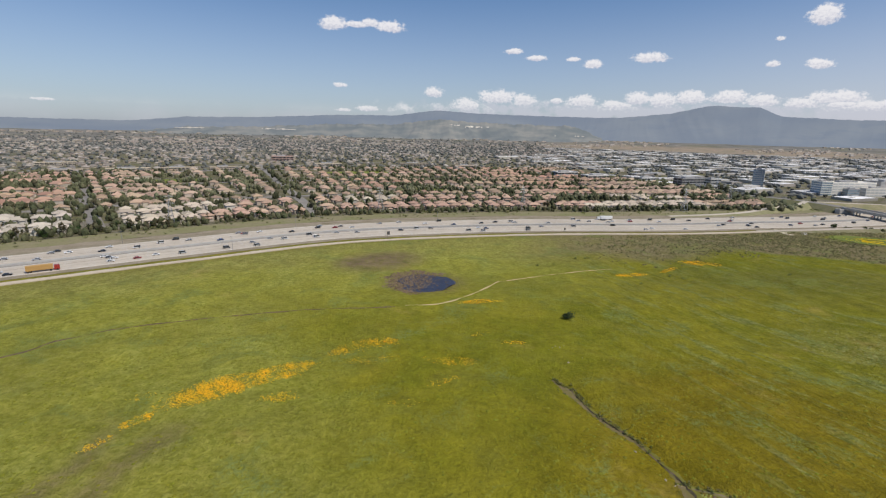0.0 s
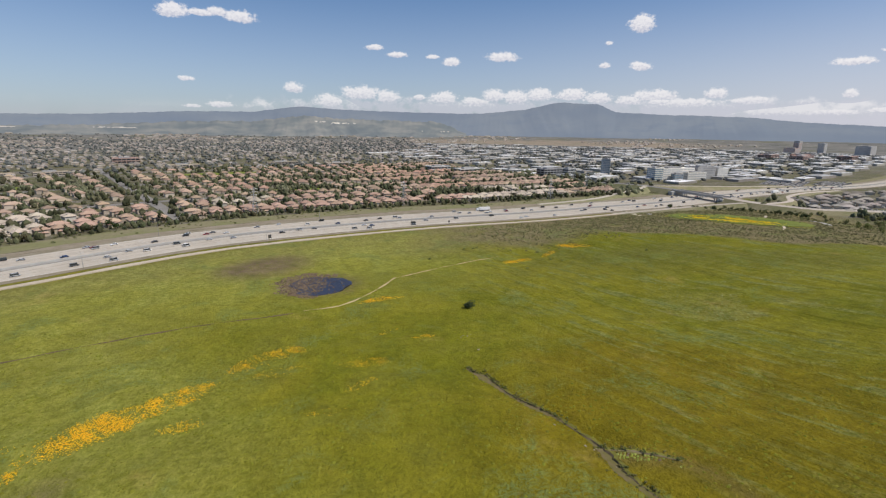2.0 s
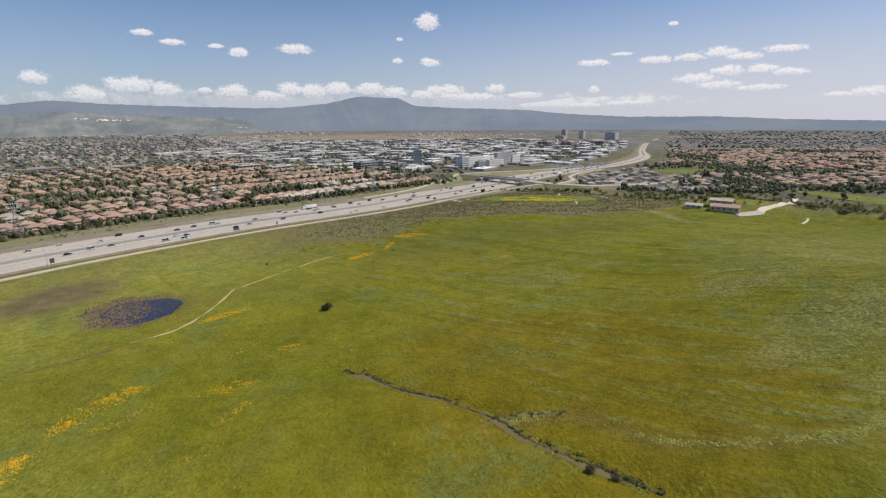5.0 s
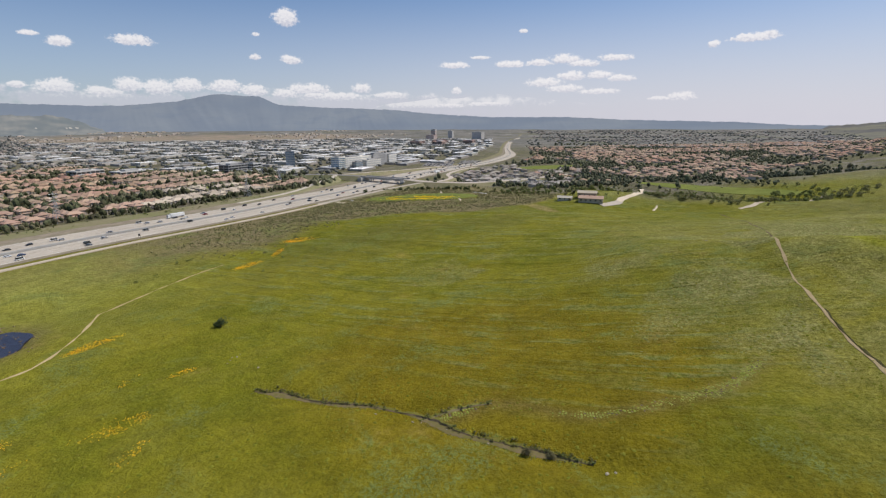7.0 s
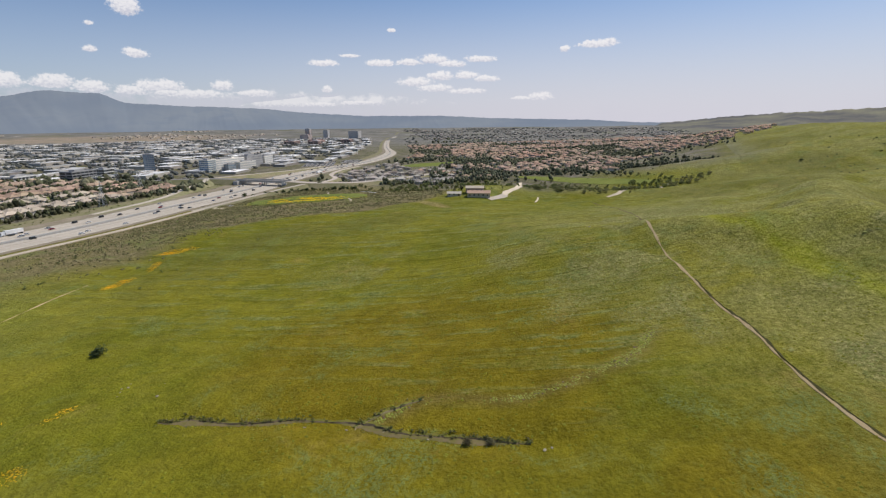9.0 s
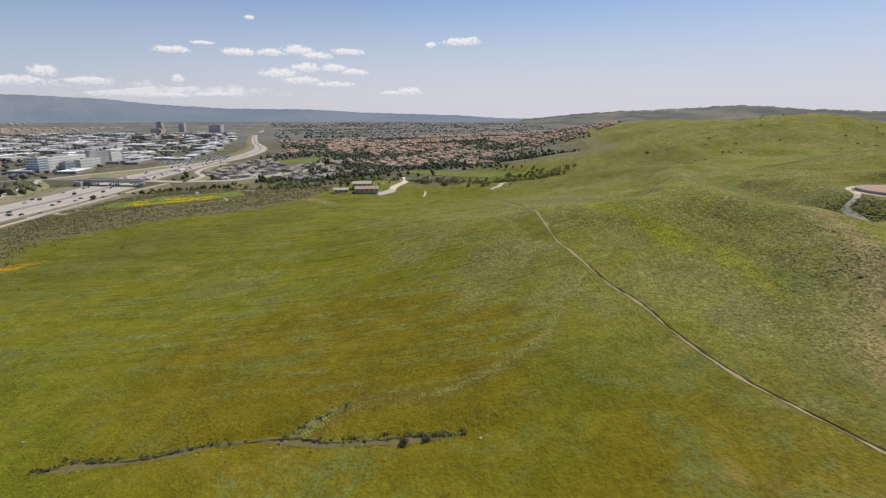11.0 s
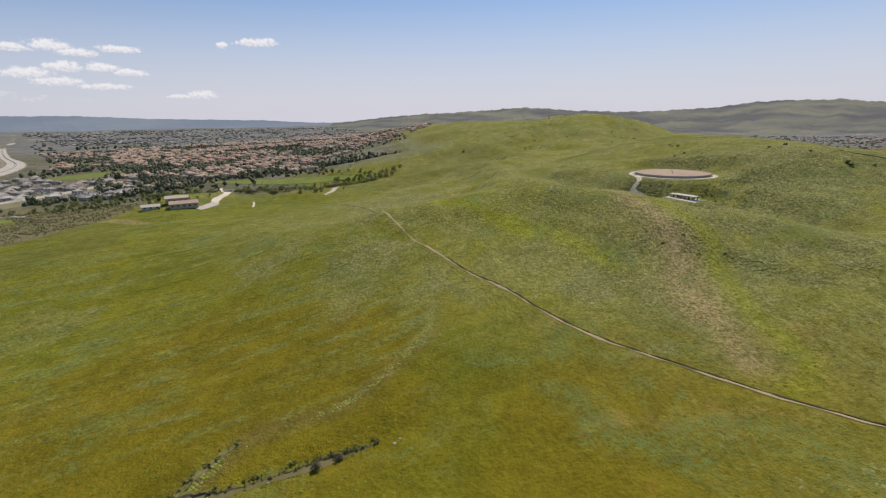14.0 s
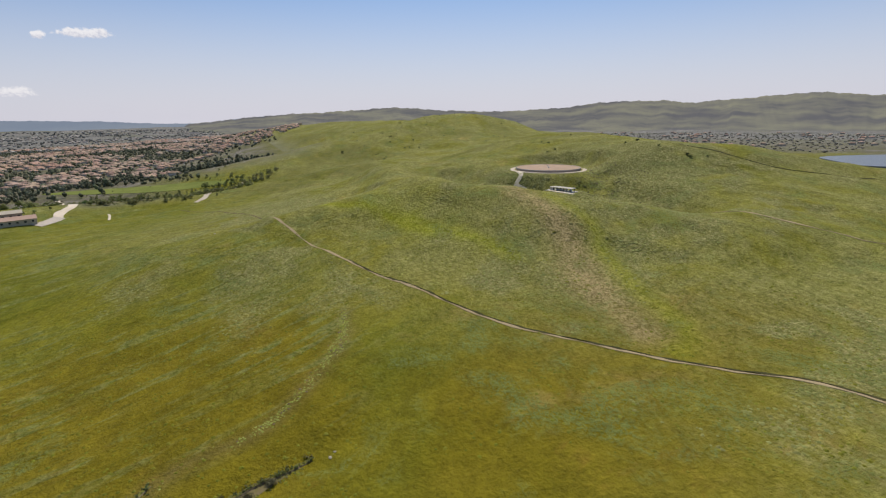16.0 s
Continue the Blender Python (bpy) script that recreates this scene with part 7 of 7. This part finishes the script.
def station(x, y):
    return int(np.argmin(np.hypot(fl[:, 0] - x, fl[:, 1] - y)))


drive(TRUCKS, 1, station(-247, 300), LANES[5], -1)
drive(TRUCKS, 0, station(170, 500), LANES[5], 1)
drive(TRUCKS, 0, station(640, 590), LANES[4], -1)
for ks in (CARS, TRUCKS):
    for k, o in enumerate(ks):
        if (id(ks), k) not in seen_kind:
            for c in (*o.children_recursive, o):
                bpy.data.objects.remove(c)


# ---------------------------------------------------------------- masts, signs, lamps
def pylon(x, y, h):
    ob = thing("pylon", "grey steel lattice power pylon behind the freeway", "pylon", pose(x, y, ground_z(x, y), 0, 0, 20), "power pylons")
    w = h * 0.11
    for sx in (-1, 1):
        for sy in (-1, 1):
            bm = bmesh.new()
            rod(bm, (sx * w, sy * w, -0.5), (sx * w * 0.22, sy * w * 0.22, h * 0.7), 0.16, 0.12, 4)
            rod(bm, (sx * w * 0.22, sy * w * 0.22, h * 0.7), (sx * 0.15, sy * 0.15, h), 0.12, 0.08, 4)
            part("leg", bm, M["steel"], ob)
    bm = bmesh.new()
    for k in range(6):
        f, g = k / 6, (k + 1) / 6
        a, b = w * (1 - 0.78 * f), w * (1 - 0.78 * g)
        for sx, sy, tx, ty in ((-1, -1, 1, -1), (1, -1, 1, 1), (1, 1, -1, 1), (-1, 1, -1, -1)):
            rod(bm, (sx * a, sy * a, f * h * 0.7), (tx * b, ty * b, g * h * 0.7), 0.07, 0.07, 3)
            rod(bm, (tx * a, ty * a, f * h * 0.7), (sx * b, sy * b, g * h * 0.7), 0.07, 0.07, 3)
    part("bracing", bm, M["steel"], ob)
    for f in (0.72, 0.83, 0.94):
        bm = bmesh.new()
        rod(bm, (-h * 0.15, 0, h * f), (0, 0, h * f + 0.9), 0.1, 0.12, 4), rod(bm, (h * 0.15, 0, h * f), (0, 0, h * f + 0.9), 0.1, 0.12, 4)
        rod(bm, (-h * 0.15, 0, h * f), (h * 0.15, 0, h * f), 0.1, 0.1, 4)
        part("crossarm", bm, M["steel"], ob)


for x, y, h in ((-234, 427, 27), (-62, 520, 27), (95, 556, 27), (285, 566, 27), (380, 640, 27), (-560, 1215, 46), (-470, 1190, 46), (430, 760, 30)):
    pylon(x, y, h)


def lamp_post(i, sgn):
    p = FWY[i] + FWY_SIDE[i] * (HALF + 2.5) * sgn
    ob = thing("street_lamp", "tall galvanised lamp post beside the freeway", "street lamp", pose(p[0], p[1], 0.2, 0, 0, math.degrees(math.atan2(FWY_SIDE[i][1], FWY_SIDE[i][0])) + (180 if sgn > 0 else 0)), "freeway lamps")
    bm = bmesh.new()
    rod(bm, (0, 0, 0), (0, 0, 9.5), 0.14, 0.08, 6)
    part("pole", bm, M["steel"], ob)
    bm = bmesh.new()
    rod(bm, (0, 0, 9.4), (2.6, 0, 10.0), 0.07, 0.05, 5)
    part("arm", bm, M["steel"], ob)
    bm = bmesh.new()
    box(bm, 2.4, -0.15, 9.9, 3.1, 0.15, 10.1, 0.04)
    part("lamp_head", bm, M["steel_dark"], ob)


for i in range(18, 70, 5):
    lamp_post(i, -1 if i % 2 else 1)


def road_sign(x, y, turn, w=2.4, h=3.6, high=4.2):
    ob = thing("road_sign", "back of a dark road sign on posts", "road sign", pose(x, y, ground_z(x, y), 0, 0, turn))
    for s in (-0.7, 0.7):
        bm = bmesh.new()
        rod(bm, (s, 0, -0.4), (s, 0, high + h * 0.5), 0.1, 0.1, 6)
        part("post", bm, M["steel_dark"], ob)
    bm = bmesh.new()
    box(bm, -w / 2, -0.06, high - h * 0.3, w / 2, 0.06, high + h * 0.5)
    part("panel", bm, M["steel_dark"], ob)


road_sign(-41, 391, 20)
road_sign(112, 430, 10, 1.2, 2.2, 3.0)


# ---------------------------------------------------------------- ranch house by the park
def barn(x, y, turn, w, d, h, roof, wall, label):
    ob = thing("ranch_building", label, "building", pose(x, y, ground_z(x, y), 0, 0, turn), "ranch buildings")
    bm = bmesh.new()
    box(bm, -w / 2, -d / 2, -0.8, w / 2, d / 2, h)
    part("wall", bm, wall, ob)
    for s in (-1, 1):
        bm = bmesh.new()
        pts = [(-w / 2 - 0.5, s * (d / 2 + 0.7), h - 0.2), (w / 2 + 0.5, s * (d / 2 + 0.7), h - 0.2), (w / 2 + 0.5, 0, h + d * 0.24), (-w / 2 - 0.5, 0, h + d * 0.24)]
        lo = [bm.verts.new(p) for p in pts]
        hi = [bm.verts.new((p[0], p[1], p[2] + 0.18)) for p in pts]
        bm.faces.new(hi if s < 0 else hi[::-1]), bm.faces.new(lo[::-1] if s < 0 else lo)
        for k in range(4):
            bm.faces.new((lo[k], lo[(k + 1) % 4], hi[(k + 1) % 4], hi[k]))
        bmesh.ops.recalc_face_normals(bm, faces=bm.faces[:])
        part("roof", bm, roof, ob)
    for s in (-1, 1):
        bm = bmesh.new()
        v = [bm.verts.new(p) for p in ((s * (w / 2 - 0.1), -d / 2, h), (s * (w / 2 - 0.1), d / 2, h), (s * (w / 2 - 0.1), 0, h + d * 0.23), (s * w / 2, -d / 2, h), (s * w / 2, d / 2, h), (s * w / 2, 0, h + d * 0.23))]
        for f in ((0, 1, 2), (5, 4, 3), (0, 3, 4, 1), (1, 4, 5, 2), (2, 5, 3, 0)):
            bm.faces.new([v[i] for i in f])
        part("gable", bm, wall, ob)
    n = int(w / 4)
    for k in range(n):
        bm = bmesh.new()
        box(bm, -w / 2 + (k + 0.5) * w / n - 0.7, -d / 2 - 0.06, 1.0, -w / 2 + (k + 0.5) * w / n + 0.7, -d / 2 + 0.05, 2.3)
        pane = part("window", bm, M["glass_dark"], ob)
        bm = bmesh.new()
        cx = -w / 2 + (k + 0.5) * w / n
        for x0, z0, x1, z1 in ((-0.85, 0.85, 0.85, 1.0), (-0.85, 2.3, 0.85, 2.45), (-0.85, 1.0, -0.7, 2.3), (0.7, 1.0, 0.85, 2.3)):
            box(bm, cx + x0, -d / 2 - 0.1, z0, cx + x1, -d / 2 + 0.04, z1)
        part("window_frame", bm, M["wood_roof"], pane)
    return ob


barn(396, 189, -72, 21, 8, 3.4, M["tile_clay"], M["stucco"], "long low ranch house with a rust tile roof")
barn(407, 197, -72, 17, 7, 3.8, M["tile_tan"], M["stucco"], "second low ranch building with a pale tile roof")
barn(396, 214, -72, 13, 6, 2.4, M["wood_roof"], M["stucco_pale"], "small open shed with a white roof")
trail("driveway", [(398, 176), (406, 169), (422, 169.5), (443, 165), (470, 170), (500, 180), (560, 195), (624, 210)], 6.0, M["dirt_pale"], "pale curving driveway up to the ranch house", 0.2, 0.3)
trail("yard", [(392, 178), (400, 173), (412, 168)], 8.0, M["concrete_road"], "pale paved yard beside the ranch house", 0.24, 0.2)
trail("park_path", [(435, 77), (448, 69), (463, 66), (490, 58), (520, 50), (560, 40), (600, 22)], 4.0, M["dirt_pale"], "pale sandy path along the park edge", 0.2, 0.4)
trail("short_path", [(404, 136.5), (413, 137.5), (423, 139)], 1.6, M["dirt_pale"], "short bare dirt path in the grass", 0.2, 0.3)
trail("field_path", [(446, 400), (424, 382), (406, 366), (393, 343), (373, 319), (357, 306)], 1.8, M["dirt_pale"], "pale path looping past the mustard field", 0.2, 0.4)
trail("trailhead_path", [(322, 470), (327, 452), (318, 446), (322, 436)], 4.0, M["dirt_pale"], "zigzag pale concrete path at the trailhead", 0.25, 0.2)
trail("trailhead_pad", [(352, 470), (343, 452), (334, 438)], 4.5, M["barrier"], "pale concrete pad at the trailhead", 0.25, 0.1)
trail("drain_pad", [(428, 322), (440, 336), (446, 352)], 4.5, M["barrier"], "pale concrete drain pad in the scrub", 0.25, 0.1)
trail("fence_line", [(205, -233), (192, -238.5), (163, -251), (140, -273), (127, -293), (118, -314), (105, -345)], 0.9, M["shade_and_track"], "dark worn line over the hill crest", 0.15, 0.2)
trail("hill_track", [(30, -199), (45, -191), (61, -183.4), (71.5, -178.4), (81, -174), (90, -169), (100, -164), (112, -159.5), (124, -157)], 0.8, M["trail_soil"], "dirt track across the grassy saddle", 0.2, 0.3)



for k, (x, y, q) in enumerate(((409, 212, 0.95), (404, 217, 0.7), (414, 205, 0.6), (413, 190, 0.6), (386, 205, 0.45), (420, 184, 0.5), (430, 176, 0.45), (446, 172, 0.6), (452, 158, 0.7))):
    plant((0, 1, 2)[k % 3], x, y, q, k * 47.0)
edge, edge_way = spline([(470, 160), (476, 140), (474, 118), (468, 100), (476, 84), (505, 66), (545, 52), (590, 34), (640, -2)], 2.5)
pr = np.random.default_rng(83)
low, tall = [], []
for k in range(400):
    i = pr.integers(len(edge))
    p = edge[i] + edge_way[i] * pr.normal(-9 if k % 2 else -18, 7)
    q = pr.uniform(1.0, 2.6) if k % 3 else pr.uniform(3.0, 5.5)
    (low if k % 3 else tall).append((pr.integers(4), p[0], p[1], ground_z(p[0], p[1]) - 0.1, pr.uniform(0, 6), q * 1.2, q, q * 0.9))
scatter("verge_shrubs", SHRUBS, low, M["scrub_green"], "mixed green shrubs along the park edge", "shrubs")
scatter("verge_trees", TREETOPS, tall, M["park_leaf"], "young leafy trees along the park edge", "trees")


def car_park(x, y, turn, w, d, seed):
    """An asphalt car park with rows of small parked cars."""
    z = ground_z(x, y) + 0.3
    bm = bmesh.new()
    box(bm, -w / 2, -d / 2, -0.9, w / 2, d / 2, 0.0)
    ob = part("car_park", bm, M["asphalt"])
    ob.matrix_basis = pose(x, y, z, 0, 0, turn)
    tagged(ob, "asphalt car park beside the freeway", "car park", kind="structure")
    r, rows = np.random.default_rng(seed), []
    for py in np.arange(-d / 2 + 3, d / 2 - 2, 8.5):
        for px in np.arange(-w / 2 + 2, w / 2 - 2, 2.9):
            if r.uniform() < 0.72:
                q = Matrix.Rotation(radians(turn), 2) @ Vector((px, py + r.normal(0, 0.3)))
                rows.append((r.integers(2), x + q.x, y + q.y, z, radians(turn) + 1.5708, 1, 1, r.uniform(0.9, 1.25)))
    scatter("parked_cars", PARKED, rows, M["parked"], "rows of parked cars in many colours", "cars")


M["parked"] = surface("parked_paint", [(0.30, 0.28, 0.25), (0.33, 0.31, 0.28), (0.25, 0.235, 0.21)], 0.3, 0.5, bump=0.0, vary=0.9, island=True, spec=0.2)
PARKED = []
for k in range(2):
    bm = bmesh.new()
    box(bm, -2.2, -0.88, 0.25, 2.2, 0.88, 0.85, 0.06), box(bm, -1.5, -0.8, 0.85, 0.9 + 0.5 * k, 0.8, 1.4, 0.25)
    PARKED.append(arrays(bm))
for k, (x, y, turn, w, d) in enumerate(((610, 395, -70, 110, 44), (660, 450, -60, 70, 40), (800, 680, 32, 120, 60), (870, 650, 25, 90, 40))):
    car_park(x, y, turn, w, d, k)

# street lines of the park
park = spread(60, 480, 700, 40, 200, lambda x, y: 0.6 + 0 * x, 4, 1.5, 3.0, 0.8, 0.1, 75)
scatter("park_shrubs", SHRUBS, park, M["scrub_green"], "rounded green shrubs in the park", "shrubs")


# ---------------------------------------------------------------- water tank on the hill
def tank(x, y, r):
    z = TANK_Z
    ob = thing("reservoir_tank", "buried round reservoir with a flat brown roof", "water tank", pose(x, y, z))
    def disc(name, r0, r1, z0, z1, material, parent, label="", seg=72):
        bm = bmesh.new()
        rings = [[bm.verts.new((rr * math.cos(6.28318 * k / seg), rr * math.sin(6.28318 * k / seg), zz)) for k in range(seg)] for rr, zz in ((r0, z0), (r0, z1), (r1, z1), (r1, z0)) if rr > 0]
        if r1 > 0:
            for a, b in zip(rings, rings[1:]):
                for k in range(seg):
                    bm.faces.new((a[k], a[(k + 1) % seg], b[(k + 1) % seg], b[k]))
        else:
            for k in range(seg):
                bm.faces.new((rings[0][k], rings[0][(k + 1) % seg], rings[1][(k + 1) % seg], rings[1][k]))
            bm.faces.new(rings[1])
        bmesh.ops.recalc_face_normals(bm, faces=bm.faces[:])
        return part(name, bm, material, parent, label)
    disc("wall", r, 0, -3.5, 1.3, M["tank_wall"], ob)
    disc("roof", r - 0.25, 0, 1.3, 1.55, M["tank_top"], ob, "flat brown tank roof")
    disc("rim", r, r - 0.25, 1.3, 1.7, M["barrier"], ob)
    for px, py in ((-3, 2), (6, -4)):
        bm = bmesh.new()
        rod(bm, (px, py, 1.55), (px, py, 2.3), 0.5, 0.5, 10)
        part("vent", bm, M["steel"], ob)
    return ob


M["tank_wall"] = surface("tank_wall", [(0.34, 0.27, 0.23), (0.40, 0.32, 0.28), (0.28, 0.22, 0.19)], 0.2, 0.9, bump=0.1)
tank(TANK_X, TANK_Y, 23.0)
ring = [(TANK_X + 25.8 * math.cos(a), TANK_Y + 25.8 * math.sin(a)) for a in np.linspace(-1.2, 4.3, 24)]
trail("tank_road", ring, 2.8, M["dirt_pale"], "pale gravel road round the reservoir tank", 0.25, 0.15)
trail("tank_drive", [(262, -131), (248, -128), (241, -124), (239, -119), (232, -119.5), (222, -121), (210, -121.5), (198, -121.5), (187, -124)], 3.0, M["dirt_pale"], "pale gravel drive up to the reservoir", 0.25, 0.15)


def pump_shed():
    x, y = 199, -126.5
    ob = thing("pump_shed", "open pump shed with a pale flat roof", "shed", pose(x, y, ground_z(x, y) + 0.1, 0, 0, 16))
    for px in np.linspace(-6, 6, 6):
        for py in (-2.2, 2.2):
            bm = bmesh.new()
            box(bm, px - 0.15, py - 0.15, -0.6, px + 0.15, py + 0.15, 2.0)
            part("post", bm, M["steel_dark"], ob)
    bm = bmesh.new()
    box(bm, -7, -2.6, 2.0, 7, 2.6, 2.2)
    part("roof", bm, M["wood_roof"], ob, "pale flat roof slab")
    for px in (-4.5, -1.5, 2, 4.5):
        bm = bmesh.new()
        rod(bm, (px, -1, 0), (px, -1, 1.4), 0.6, 0.5, 10)
        rod(bm, (px, -1, 0.8), (px, 1.4, 0.8), 0.25, 0.25, 8)
        part("pump", bm, M["steel"], ob)
    bm = bmesh.new()
    box(bm, 7.4, -1.6, -0.4, 9.4, 1.2, 1.9)
    part("annex", bm, M["stucco_pale"], ob)
    bm = bmesh.new()
    box(bm, 7.2, -1.8, 1.9, 9.6, 1.4, 2.05)
    part("annex_roof", bm, M["wood_roof"], ob)
    bm = bmesh.new()
    box(bm, -8, -4, -0.8, 11, 4, 0.02)
    part("slab", bm, M["barrier"], ob)


pump_shed()
rows = spread(2200, 185, 270, -185, -100, lambda x, y: (np.hypot(x - TANK_X, y - TANK_Y) > 29) * (np.hypot(x - TANK_X, y - TANK_Y) < 72) * ease(y + 0.76 * x, 40, 20) * 0.6, 5, 0.6, 1.6, 0.22, 0.0, 81)
scatter("bank_scrub", HUMMOCKS, rows, M["scrub_low"], "low brown scrub on the bank below the tank", "shrubs")
rows = spread(900, 140, 206, -175, -130, lambda x, y: 0.5 * np.exp(-((y + 150 + 3 * wave(x, y, 14.0, 1.0)) / 4.0) ** 2), 4, 0.6, 1.5, 0.5, 0.1, 82)
scatter("swale_scrub", SHRUBS, rows, M["scrub"], "brown scrub along the swale below the tank", "shrubs")


# ---------------------------------------------------------------- lake and the southern valley
def lake():
    bm = bmesh.new()
    vs = [bm.verts.new((LAKE[0] + (LAKE[2] + 18 * math.sin(3 * a)) * math.cos(a), LAKE[1] + (LAKE[3] + 14 * math.cos(4 * a)) * math.sin(a), LAKE[4])) for a in np.linspace(0, 6.283, 60, endpoint=False)]
    bm.faces.new(vs)
    low = [bm.verts.new((v.co.x, v.co.y, v.co.z - 4)) for v in vs]
    for k in range(60):
        bm.faces.new((vs[k], low[k], low[(k + 1) % 60], vs[(k + 1) % 60]))
    tagged(part("lake", bm, M["lake_water"]), "blue-grey reservoir lake beyond the hills", "lake", kind="structure")


lake()
M["valley_wood"] = surface("valley_wood", [(0.17, 0.16, 0.125), (0.20, 0.185, 0.14), (0.15, 0.135, 0.115)], 0.008, 0.9, bump=0.0, vary=0.35, island=True)
x, y, r = lattice(300, 3000, -2600, -500, 24, 30, 0.2, 91, 5.0)
bend, rad = np.degrees(np.arctan2(x, y)), np.hypot(x, y)
keep = (bend > 118) & (bend < 165) & (rad > 1250) & (rad < 2400) & (np.hypot((x - LAKE[0]) / (LAKE[2] + 60), (y - LAKE[1]) / (LAKE[3] + 60)) > 1)
h1 = keep & (r.uniform(0, 1, x.size) < 0.16 * ease(wave(x, y, 120, 4.0), -0.3, 0.3))
scatter("valley_houses", FAR_HOUSES, [(k, a, b, z, t, 1, 1, 1) for k, a, b, z, t in zip(r.integers(0, 3, h1.sum()), x[h1], y[h1], height(x[h1], y[h1]), r.uniform(0, 3, h1.sum()))], [M["far_wall"], M["far_roof"]], "houses among trees in the southern valley", "houses")
t1 = keep & (r.uniform(0, 1, x.size) < 0.85)
n1 = int(t1.sum())
sz = r.uniform(3.5, 6.5, n1)
scatter("valley_trees", CROWNS, np.stack([r.integers(0, 5, n1), x[t1] + r.normal(0, 8, n1), y[t1] + r.normal(0, 8, n1), height(x[t1], y[t1]) - 0.5, r.uniform(0, 6, n1), sz * 1.3, sz, sz * 0.6], 1), M["valley_wood"], "olive brown trees filling the southern valley", "trees")
